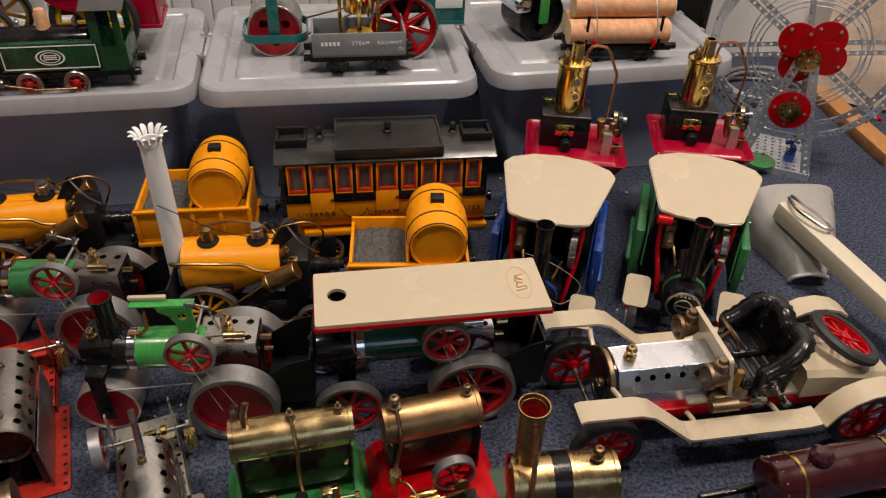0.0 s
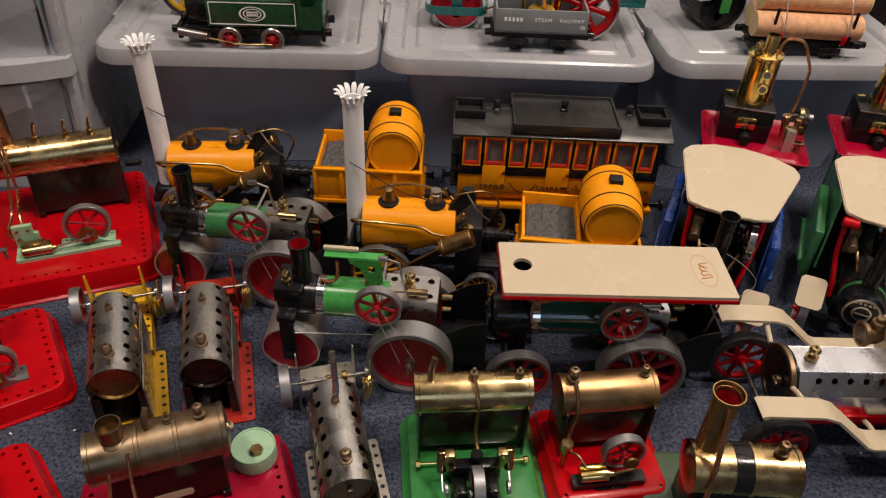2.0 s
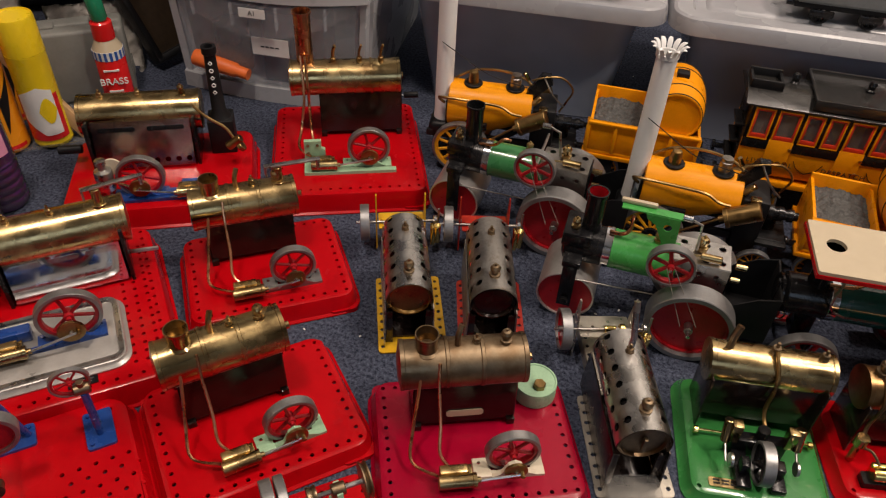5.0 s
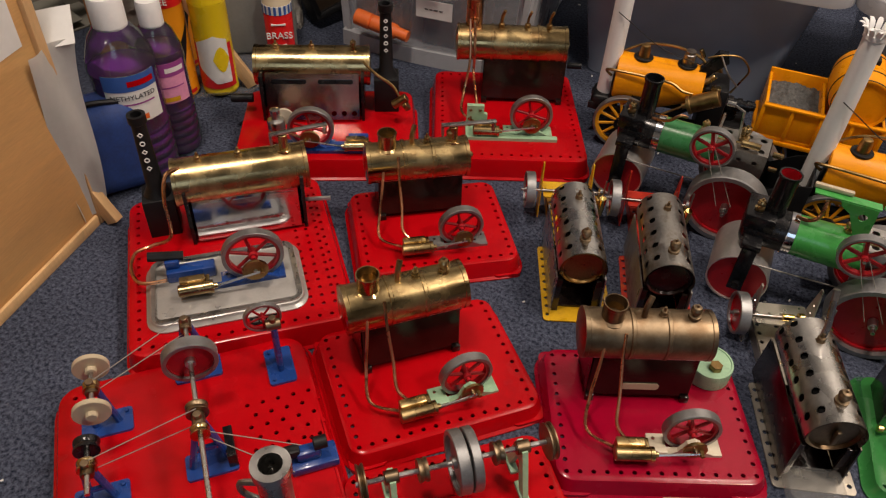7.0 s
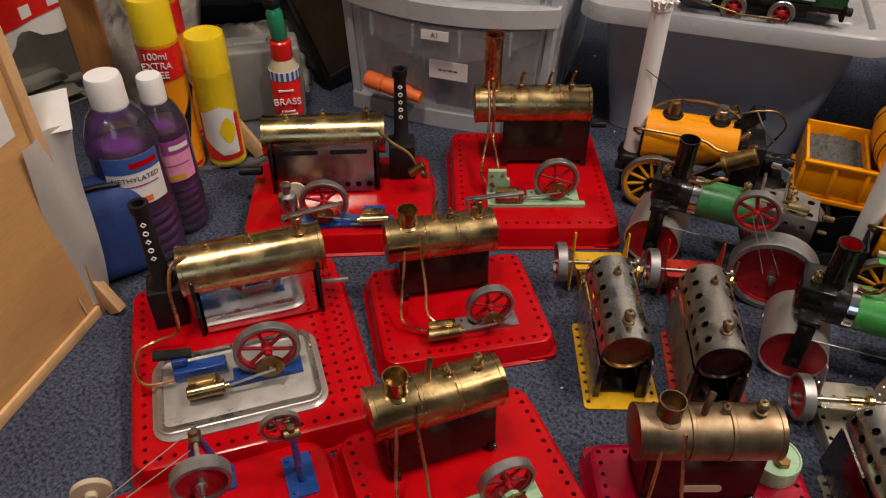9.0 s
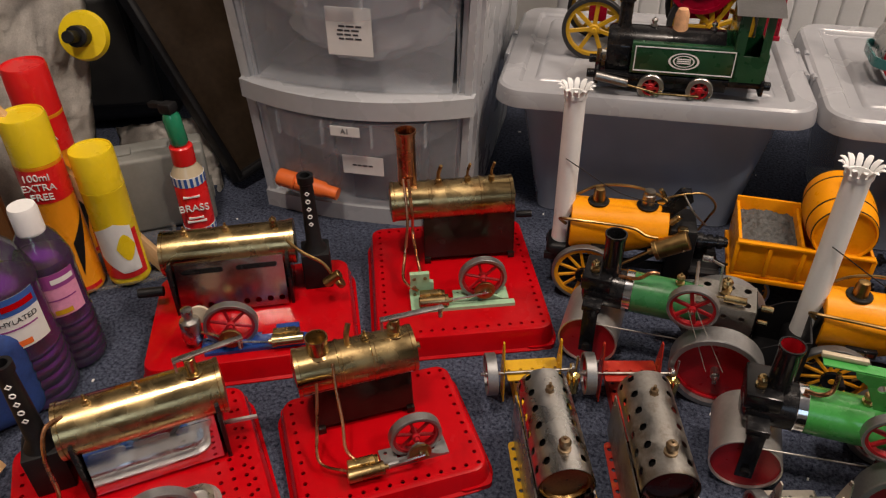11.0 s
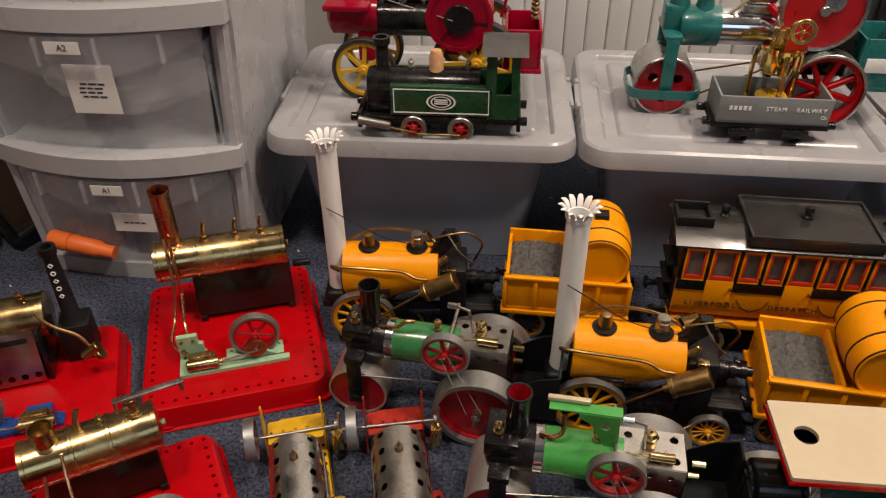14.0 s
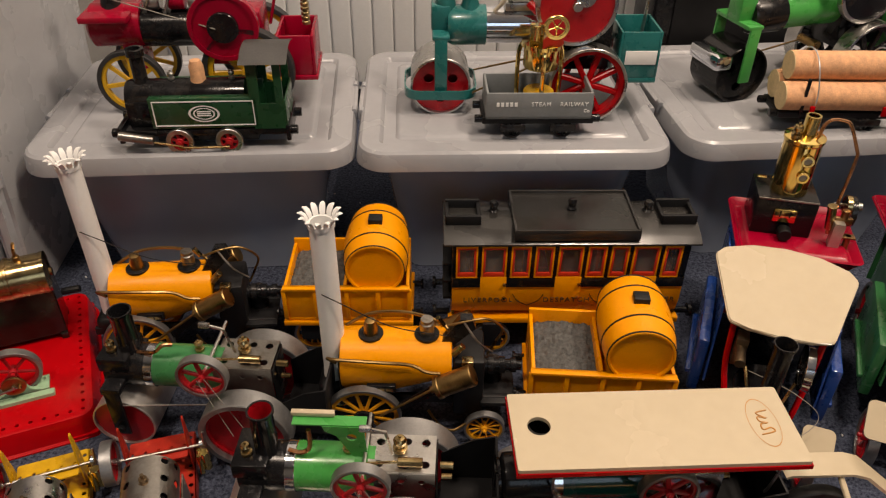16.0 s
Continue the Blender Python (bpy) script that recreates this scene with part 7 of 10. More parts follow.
        part("seat_cushion", bm, LEATHER, t, "black ribbed seat cushion")
    # thick buttoned bench back: short arms, two humps along the top
    bm = B()
    path = [(0.162 + 0.004 * k, -0.042, 0, -1) for k in range(7)]
    path += [(0.188 + 0.022 * math.sin(radians(q)), -0.020 - 0.022 * math.cos(radians(q)), math.sin(radians(q)), -math.cos(radians(q))) for q in range(9, 90, 9)]
    path += [(0.210, -0.020 + 0.004 * k, 1, 0) for k in range(5)]
    path += [(0.210, 0.0, 1, 0)] + [(x, -y, nx, -ny) for x, y, nx, ny in reversed(path)]
    rows = []
    for k, (cx, cy, nx, ny) in enumerate(path):
        rise = min(1.0, max(0.0, (cx - 0.160) / 0.046))
        h = 0.106 + 0.032 * (rise * rise * (3 - 2 * rise)) - 0.010 * max(0.0, 1 - abs(cy) / 0.014) ** 1.5
        fat = 0.98 + (0.10 if k % 2 else -0.10)
        tuft = 0.002 if k % 6 < 3 else -0.001
        prof = [(0.002, 0.070), (0.004, h - 0.020), (0.009 * fat, h - 0.012), (0.011 * fat, h - 0.004), (0.008 * fat, h + 0.003 * fat), (0.001, h + 0.005 * fat), (-0.006 * fat, h + 0.003 * fat), (-0.009 * fat, h - 0.004), (-0.007 * fat, h - 0.012), (-0.004 - tuft, h - 0.018), (-0.004 + tuft, 0.084), (-0.003, 0.072)]
        rows.append([bm.verts.new((cx + nx * o, cy + ny * o, z)) for o, z in prof])
    for a, b in zip(rows, rows[1:]):
        m = len(a)
        for i in range(m):
            bm.faces.new((a[i], a[(i + 1) % m], b[(i + 1) % m], b[i]))
    bm.faces.new(rows[0])
    bm.faces.new(rows[-1][::-1])
    part("seat_back", bm, LEATHER, t, "black buttoned wrap-round seat back", sharp=60)
    # spare wheel leaning on the tail
    sm = Matrix.Translation((0.288, 0.004, 0.098)) @ Matrix.Rotation(radians(24), 4, "Y")
    bm = B()
    lathe(bm, [(0.030, -0.005), (0.038, -0.0055), (0.0415, -0.002), (0.0415, 0.002), (0.038, 0.0055), (0.030, 0.005)], (0, 0, 0), "z", 40, True)
    sw = part("spare_wheel", bm, BLACK_RUBBER, t, "spare wheel with red spokes", sm)
    bm = B()
    ring(bm, 0.0305, 0.027, 0.007, (0, 0, 0), "z", 36)
    for k in range(8):
        box(bm, 0.004, 0.028, -0.0022, 0.0022, -0.0015, 0.0015, 0.0005, Matrix.Rotation(math.pi * k / 4, 4, "Z"), 1)
    cyl(bm, 0.007, 0.008, (0, 0, 0), "z", 16)
    part("spokes", bm, RED, sw)
    # cylinder, lever and steering column
    bm = B()
    lathe(bm, [(0, -0.018), (0.0065, -0.018), (0.0065, 0.012), (0.004, 0.014), (0.003, 0.022), (0, 0.022)], (0.132, -0.048, 0.068), "x", 18)
    box(bm, 0.118, 0.138, -0.045, -0.036, 0.060, 0.078, 0.001)
    part("cylinder", bm, BRASS_OLD, t)
    bm = B()
    tube(bm, [(0.146, -0.030, 0.062), (0.146, -0.032, 0.080)], 0.0016, 8, 1)
    cyl(bm, 0.0042, 0.022, (0.146, -0.033, 0.091), "z", 12)
    part("brake_lever", bm, BRONZE, t)
    bm = B()
    tube(bm, [(0.152, -0.048, 0.068), (0.172, -0.047, 0.066)], 0.0018, 8, 1)
    cyl(bm, 0.009, 0.005, (0.172, -0.043, 0.064), "y", 18)
    cyl(bm, 0.005, 0.012, (0.204, -0.043, 0.058), "y", 12)
    part("crank", bm, STEEL, t)
    bm = B()
    tube(bm, [(0.128, 0.012, 0.094), (0.152, 0.012, 0.116)], 0.0022, 8, 1)
    ring(bm, 0.020, 0.0175, 0.003, (0.153, 0.012, 0.117), Matrix.Rotation(radians(50), 4, "Y"), 28)
    part("steering_wheel", bm, BRASS_OLD, t)
    return t


roadster()


# ---- the corner with drawers, bottles and cans ----
def drawer_tower():
    t = thing("drawer_tower", "grey plastic drawer tower with frosted clear drawers", "drawer unit", pose(-0.894, 0.818, 0, 0, 0, 10))
    W, D = 0.335, 0.36

    def bowed(w, bulge, y0, n=12):
        return [(-w / 2 + w * k / n, y0 - bulge * (1 - (2 * k / n - 1) ** 2)) for k in range(n + 1)]

    # frame: base, rails and side walls with rounded fronts
    levels = (0.0, 0.178, 0.362, 0.546)
    for z in levels:
        bm = B()
        wz = W - 0.03 + 0.045 * z / 0.4
        front = bowed(wz, 0.016 if z == 0 else 0.040, 0.0 if z == 0 else -0.002)
        slab(bm, front + [(wz / 2, D), (-wz / 2, D)], 0.026, Matrix.Translation((0, 0, z)))
        bmesh.ops.bevel(bm, geom=[e for e in bm.edges if len(e.link_faces) == 2 and e.calc_face_angle(0) > 0.6], offset=0.011, segments=5, affect="EDGES")
        part("shelf_frame", bm, DRAWER, t)
    for s in (-1, 1):
        bm = B()
        for za, zb in ((0.01, 0.556),):
            xa, xb = (W - 0.03 + 0.045 * za / 0.4) / 2, (W - 0.03 + 0.045 * zb / 0.4) / 2
            q = [bm.verts.new((s * x, y, z)) for z, xx in ((za, xa), (zb, xb)) for x, y in ((xx - 0.024, 0.004), (xx + 0.003, 0.004), (xx + 0.003, D), (xx - 0.024, D))]
            for f in ((0, 1, 5, 4), (1, 2, 6, 5), (2, 3, 7, 6), (3, 0, 4, 7), (0, 1, 2, 3), (4, 5, 6, 7)):
                bm.faces.new([q[i] for i in f])
        bmesh.ops.bevel(bm, geom=[e for e in bm.edges if abs(e.verts[0].co.z - e.verts[1].co.z) > 0.1], offset=0.009, segments=3, affect="EDGES")
        part("side_wall", bm, DRAWER, t)
    bm = B()
    box(bm, -W / 2 + 0.02, W / 2 - 0.02, D - 0.01, D - 0.004, 0.02, 0.556)
    part("back_wall", bm, DRAWER, t)
    for k in range(3):
        z0, z1 = levels[k] + 0.028, levels[k + 1] - 0.004
        w = W - 0.05
        bm = B()
        fr = bowed(w, 0.036, 0.002)
        bk = [(x, y + 0.003) for x, y in fr]
        lo = [bm.verts.new((x * 0.93, 0.002 + (y - 0.002) * 0.45, z0)) for x, y in fr]
        hi = [bm.verts.new((x, y - 0.004, z1)) for x, y in fr]
        lo2 = [bm.verts.new((x * 0.93, 0.005 + (y - 0.005) * 0.45, z0)) for x, y in bk]
        hi2 = [bm.verts.new((x, y, z1)) for x, y in bk]
        for i in range(len(fr) - 1):
            bm.faces.new((lo[i], lo[i + 1], hi[i + 1], hi[i]))
            bm.faces.new((lo2[i], lo2[i + 1], hi2[i + 1], hi2[i]))
            bm.faces.new((hi[i], hi[i + 1], hi2[i + 1], hi2[i]))
        for s in (-1, 1):
            box(bm, min(s * w / 2, s * (w / 2 - 0.003)), max(s * w / 2, s * (w / 2 - 0.003)), 0.004, D - 0.03, z0, z1 - 0.02)
        dr = part("drawer", bm, DRAWER_CLEAR, t, "frosted clear plastic drawer")
        # grip band along the top edge, deeper in the middle
        bm = B()
        n = 20
        pts = []
        for i in range(n + 1):
            x = -w / 2 + w * i / n
            q = 1 - (2 * i / n - 1) ** 2
            y = 0.002 - 0.036 * q - 0.0075
            pts.append((bm.verts.new((x, y - 0.004, z1 + 0.001)), bm.verts.new((x, y + 0.002, z1 - 0.012 - 0.040 * q))))
        for a, b in zip(pts, pts[1:]):
            bm.faces.new((a[0], b[0], b[1], a[1]))
        for i in range(4):
            x = -w * 0.36 + w * 0.24 * i
            q = 1 - (2 * x / w) ** 2
            rib = B()
            box(rib, x - 0.001, x + 0.001, 0.002 - 0.036 * q - 0.013, 0.002 - 0.036 * q - 0.006, z1 - 0.034, z1 - 0.002)
            part("grip_rib", rib, DRAWER_CLEAR, dr)
        part("grip", bm, DRAWER_CLEAR, dr)
        if k < 2:
            y = -0.0465
            bm = B()
            box(bm, -0.020, 0.020, y - 0.0008, y, z1 - 0.018, z1 - 0.004)
            lb = part("drawer_label", bm, PAPER, dr, "small white drawer label")
            words(lb, "label_text", "A%d" % (k + 1), 0.010, INK, Matrix.Translation((0, y - 0.001, z1 - 0.011)) @ Matrix.Rotation(radians(90), 4, "X"))
            bm = B()
            x0, x1, zz0, zz1 = ((-0.014, 0.044, z0 + 0.062, z0 + 0.090) if k == 0 else (-0.016, 0.042, z0 + 0.056, z0 + 0.116))
            yy = -0.0290 if k == 0 else -0.0320
            box(bm, x0, x1, yy - 0.0008, yy, zz0, zz1)
            pn = part("paper_note", bm, PAPER, dr, "white printed paper note")
            bars(pn, "note_lettering", Matrix.Translation(((x0 + x1) / 2, yy - 0.0009, (zz0 + zz1) / 2 + (0.001 if k == 0 else 0.008))) @ Matrix.Rotation(radians(90), 4, "X"), 1 if k == 0 else 4, INK, 0.0003, 0.032, 0.0022, 0.0052)
    return t


drawer_tower()
DT = pose(-0.894, 0.818, 0, 0, 0, 10)


def inside(name, label, category, bm, material, m):
    return tagged(part(name, bm, material, None, "", DT @ m), label, category)


bm = B()
lathe(bm, [(0, 0), (0.0125, 0), (0.013, 0.002), (0.013, 0.026), (0.0105, 0.028), (0.0125, 0.030), (0.0115, 0.070), (0.009, 0.074), (0.009, 0.092), (0, 0.092)], (0, 0, 0), "x", 18)
inside("scraper_handle", "orange plastic tool handle inside the clear drawer", "tool", bm, ORANGE, pose(-0.118, -0.018, 0.064, 0, 8, -6))
bm = B()
lathe(bm, [(0, 0), (0.028, 0), (0.029, 0.004), (0.029, 0.05), (0.024, 0.056), (0.024, 0.06), (0.027, 0.061), (0.027, 0.078), (0, 0.079)], (0, 0, 0), "z", 24)
inside("glass_jar", "dark glass jar inside the clear drawer", "jar", bm, BLACK, pose(-0.075, 0.034, 0.028))
bm = B()
box(bm, -0.05, 0.05, -0.006, 0.05, 0, 0.11, 0.002)
inside("black_carton", "black printed carton inside the clear drawer", "carton", bm, BLACK_MATT, pose(0.035, 0.010, 0.028, -6))
bm = B()
rnd = random.Random(3)
bmesh.ops.create_icosphere(bm, subdivisions=4, radius=0.09)
for v in bm.verts:
    n = noise.noise(v.co * 30) * 0.014 + noise.noise(v.co * 80) * 0.006
    v.co += v.co.normalized() * n
    v.co.z *= 0.62
    v.co.x *= 1.25
inside("plastic_bag", "crumpled clear plastic bag inside the upper drawer", "plastic bag", bm, BAG, pose(0.0, 0.100, 0.270))


def spirit_bottle(m, label, h, r, fill, front_mat, accent):
    t = thing("spirit_bottle", label, "bottle", m, "bottles of purple spirit")
    k = h / 0.235

    def prof(top, shrink):
        p = [(0, 0.002), (r * 0.86, 0.002), (r * 0.97, 0.006)]
        z = 0.012
        while z < 0.075 * k:
            p += [(r, z), (r * 0.955, z + 0.005 * k), (r, z + 0.010 * k)]
            z += 0.0135 * k
        p += [(r * 0.97, 0.080 * k), (r * 0.97, 0.145 * k), (r, 0.150 * k), (r * 0.96, 0.165 * k), (r * 0.72, 0.190 * k), (r * 0.42, 0.205 * k), (r * 0.36, 0.210 * k)]
        return [(a * shrink, b) for a, b in p if b <= top]

    bm = B()
    lathe(bm, prof(1, 1), (0, 0, 0), "z", 36)
    part("bottle_wall", bm, PET_CLEAR, t)
    bm = B()
    pr = prof(fill * k, 0.965)
    lathe(bm, pr + [(0, pr[-1][1])], (0, 0, 0), "z", 36)
    part("liquid", bm, PURPLE, t, "purple liquid")
    bm = B()
    lathe(bm, [(r * 0.40, 0.199 * k), (r * 0.48, 0.200 * k), (r * 0.48, 0.230 * k), (r * 0.44, h), (0, h)], (0, 0, 0), "z", 30)
    part("cap", bm, WHITE, t, "white screw cap")
    # wrap-round label facing the front
    rl = r * 1.002

    def patch(name, a0, a1, z0, z1, mt, off, parent):
        bm = B()
        n = 14
        ps = [(bm.verts.new(((rl + off) * math.cos(a0 + (a1 - a0) * i / n), (rl + off) * math.sin(a0 + (a1 - a0) * i / n), z0 + 0.014 * k)), bm.verts.new(((rl + off) * math.cos(a0 + (a1 - a0) * i / n), (rl + off) * math.sin(a0 + (a1 - a0) * i / n), z1 + 0.010 * k))) for i in range(n + 1)]
        for a, b in zip(ps, ps[1:]):
            bm.faces.new((a[0], b[0], b[1], a[1]))
        return part(name, bm, mt, parent)

    c = radians(-32)
    lb = patch("front_label", c - 0.8, c + 0.8, 0.080 * k, 0.146 * k, front_mat, 0.0006, t)
    patch("label_header", c - 0.8, c + 0.8, 0.122 * k, 0.146 * k, accent, 0.0010, lb)
    patch("label_band", c - 0.6, c + 0.6, 0.104 * k, 0.110 * k, accent if front_mat is not PAPER else MAROON_INK, 0.0010, lb)
    patch("label_logo", c - 0.1, c + 0.7, 0.128 * k, 0.139 * k, RED if front_mat is PAPER else PAPER, 0.0014, lb)
    patch("price_patch", c - 0.3, c + 0.3, 0.083 * k, 0.094 * k, ORANGE if front_mat is PAPER else YELLOW_PAINT, 0.0012, lb)
    if front_mat is PAPER:
        tx = words(lb, "label_text", "METHYLATED", 0.0085, INK, Matrix(), 1.0, 0.0002)
        for v in tx.data.vertices:
            q, y, z = v.co
            v.co = ((rl + 0.0013 + z) * math.cos(c + q / rl), (rl + 0.0013 + z) * math.sin(c + q / rl), 0.116 * k + 0.012 * k + y)
    return t


MAROON_INK = mat("purple_print", (0.28, 0.05, 0.24), 0.5)
LABEL_BLUE = mat("blue_print", (0.03, 0.10, 0.36), 0.45)
LABEL_PINK = mat("pink_print", (0.72, 0.30, 0.48), 0.5)
CAN_YELLOW = mat("yellow_can_paint", (0.80, 0.58, 0.015), 0.28, 0, 0.05, 20, coat=0.4)
CAN_ORANGE = mat("orange_can_paint", (0.82, 0.30, 0.012), 0.28, 0, 0.05, 20, coat=0.4)
CAN_RED = mat("red_can_paint", (0.70, 0.015, 0.015), 0.28, 0, 0.06, 20, coat=0.4)
CARDBOARD_GREY = mat("grey_packing_board", (0.20, 0.195, 0.165), 0.7, 0, 0.2, 12)
FLEECE = mat("pale_fleece", (0.55, 0.52, 0.48), 0.95, 0, 0.2, 60, 0.8, 300)
BROWN = mat("dark_brown_sheet", (0.040, 0.025, 0.014), 0.38, 0, 0.5, 14)

spirit_bottle(pose(-1.066, 0.375, 0), "large bottle of purple spirit with white cap", 0.238, 0.040, 0.150, PAPER, LABEL_BLUE)
spirit_bottle(pose(-1.068, 0.434, 0), "slimmer bottle of purple spirit with pink label", 0.210, 0.030, 0.178, LABEL_PINK, MAROON_INK)


def spray_can(m, label, h, r, cap_h, body, cap, kind):
    t = thing("spray_can", label, "spray can", m, "aerosol cans")
    bm = B()
    lathe(bm, [(0, 0), (r * 0.94, 0), (r, 0.003), (r, 0.006), (r * 0.985, 0.008), (r * 0.985, h - cap_h - 0.004), (r, h - cap_h - 0.002), (r, h - cap_h), (0, h - cap_h)], (0, 0, 0), "z", 36)
    part("can_body", bm, body, t)
    bm = B()
    lathe(bm, [(r * 0.99, h - cap_h + 0.0005), (r * 0.97, h - 0.004), (r * 0.92, h), (r * 0.88, h), (r * 0.86, h - 0.002), (0, h - 0.002)], (0, 0, 0), "z", 36)
    part("cap", bm, cap, t, "plastic cap")
    c = radians(-55)
    rl = r * 0.99

    def wrap(name, fn, z0, z1, mt, off, n=20, a0=-1.2, a1=1.2):
        bm = B()
        prev = None
        for i in range(n + 1):
            a = a0 + (a1 - a0) * i / n
            lo, hi = fn(i / n)
            lo, hi = z0 + (z1 - z0) * lo, z0 + (z1 - z0) * hi
            p = [bm.verts.new(((rl + off) * math.cos(c + a), (rl + off) * math.sin(c + a), z)) for z in (lo, max(hi, lo + 1e-5))]
            if prev:
                bm.faces.new((prev[0], p[0], p[1], prev[1]))
            prev = p
        return part(name, bm, mt, t)

    top = h - cap_h
    if kind == "swirl":
        wrap("red_panel", lambda u: (0, 0.78), 0.012, top * 0.72, CAN_RED, 0.0005)
        wrap("white_swirl", lambda u: (0.10 + 0.55 * abs(u - 0.5) * (u < 0.5), 0.98 - 0.25 * abs(u - 0.6)), 0.012, top * 0.70, PAPER, 0.0009, a0=-0.9, a1=0.9)
        wrap("yellow_spot", lambda u: (0.5 - 0.5 * math.sin(math.pi * u), 0.5 + 0.5 * math.sin(math.pi * u)), top * 0.28, top * 0.56, CAN_YELLOW, 0.0013, a0=0.0, a1=0.9)
    else:
        bd = wrap("red_band", lambda u: (0, 1), top - 0.048, top - 0.004, CAN_RED, 0.0005, a0=-1.6, a1=1.6)
        for k, tx in enumerate(("100ml", "EXTRA", "FREE")):
            words(bd, "band_lettering", tx, 0.0125, PAPER, Matrix.Rotation(c + radians(90), 4, "Z") @ Matrix.Translation((0, -rl - 0.0010, top - 0.013 - 0.0128 * k)) @ Matrix.Rotation(radians(90), 4, "X"), 1.0, 0.0006)
        wrap("dark_flash", lambda u: (0.9 * u, 0.9 * u + 0.5 * (1 - u)), 0.03, top - 0.06, BLACK_MATT, 0.0005, a0=0.5, a1=1.5)
        wrap("lower_red_rim", lambda u: (0, 1), 0.006, 0.012, CAN_RED, 0.0005)
    return t


spray_can(pose(-1.160, 0.535, 0.004), "tall orange aerosol can with a yellow cap", 0.245, 0.027, 0.056, CAN_ORANGE, CAN_YELLOW, "band")
spray_can(pose(-1.117, 0.574, 0.004), "yellow aerosol can with a red and white swirl", 0.190, 0.0265, 0.050, CAN_YELLOW, CAN_YELLOW, "swirl")
spray_can(pose(-1.215, 0.600, 0.004), "red aerosol can standing behind yellow ones", 0.270, 0.027, 0.060, CAN_ORANGE, CAN_RED, "plain")

# shallow clear tray under the cans
bm = B()
prev = None
for g, z in ((-0.012, 0.0012), (0, 0.0015), (0.004, 0.010), (0.009, 0.012), (0.009, 0.010), (0.003, 0.008)):
    loop = [bm.verts.new((x, y, z)) for x, y in rrect(0.20 + 2 * g, 0.13 + 2 * g, 0.022 + g)]
    if prev:
        for i in range(len(loop)):
            bm.faces.new((prev[i], prev[(i + 1) % len(loop)], loop[(i + 1) % len(loop)], loop[i]))
    else:
        bm.faces.new(loop)
    prev = loop
tagged(part("plastic_tray", bm, PANE, None, "", pose(-1.180, 0.575, 0.001, 0, 0, 40)), "shallow clear plastic tray under the aerosol cans", "tray")


def polish_can():
    t = thing("polish_can", "red and blue striped metal polish tin, marked BRASS", "polish tin", pose(-1.100, 0.700, 0))
    r = 0.022
    bm = B()
    lathe(bm, [(0, 0), (r, 0), (r, 0.096), (r * 0.8, 0.104), (r * 0.62, 0.112), (0, 0.112)], (0, 0, 0), "z", 32)
    can = part("tin_body", bm, CAN_RED, t)
    bm = B()
    lathe(bm, [(r + 0.0003, 0.0955), (r * 0.81, 0.1042), (r * 0.63, 0.1122)], (0, 0, 0), "z", 32)
    part("tin_shoulder", bm, CREAM, can, "cream shoulder")
    n = 18
    for z0, z1 in ((0.001, 0.014), (0.082, 0.096)):
        bm = B()
        ring(bm, r + 0.0004, r - 0.001, z1 - z0, (0, 0, (z0 + z1) / 2), "z", 36)
        part("pale_band", bm, PAPER, can)
        for k in range(n):
            a = 2 * math.pi * k / n
            bm = B()
            pts = []
            for i in range(3):
                q = a + (i - 1) * 0.09
                pts.append((bm.verts.new(((r + 0.0009) * math.cos(q), (r + 0.0009) * math.sin(q), z0)), bm.verts.new(((r + 0.0009) * math.cos(q), (r + 0.0009) * math.sin(q), z1))))
            for u, v in zip(pts, pts[1:]):
                bm.faces.new((u[0], v[0], v[1], u[1]))
            part("blue_stripe", bm, LABEL_BLUE, can)
    c = radians(-52) + radians(90)
    words(can, "tin_lettering", "BRASS", 0.0150, PAPER, Matrix.Rotation(c, 4, "Z") @ Matrix.Translation((0, -r - 0.0002, 0.049)) @ Matrix.Rotation(radians(90), 4, "X"), 1.0, 0.0008)
    for z, w in ((0.066, 0.022), (0.026, 0.026), (0.032, 0.02)):
        bm = B()
        box(bm, -w / 2, w / 2, -r - 0.0008, -r + 0.003, z, z + 0.0022)
        part("small_print", bm, PAPER, can, "", Matrix.Rotation(c, 4, "Z"))
    bm = B()
    lathe(bm, [(r * 0.7, 0.111), (r * 0.72, 0.113), (r * 0.70, 0.136), (r * 0.6, 0.138), (0, 0.138)], (0, 0, 0), "z", 28)
    part("red_cap", bm, CAN_RED, t)
    return t


polish_can()
GREEN_CLEAR = mat("green_clear_plastic", (0.01, 0.20, 0.10), 0.15, 0, 0.1, 30, coat=0.5)
t = thing("gas_lighter", "green lighter torch resting on the polish tin", "lighter", pose(-1.100, 0.700, 0.1385, 0, -6, 0))
bm = B()
lathe(bm, [(0, 0), (0.010, 0), (0.012, 0.004), (0.012, 0.040), (0.009, 0.046), (0, 0.046)], (0, 0, 0), "z", 20)
part("fuel_tank", bm, GREEN_CLEAR, t)
bm = B()
box(bm, -0.010, 0.010, -0.009, 0.009, 0.046, 0.060, 0.003)
box(bm, -0.030, -0.008, -0.005, 0.005, 0.052, 0.060, 0.002)
part("nozzle", bm, BLACK_MATT, t)

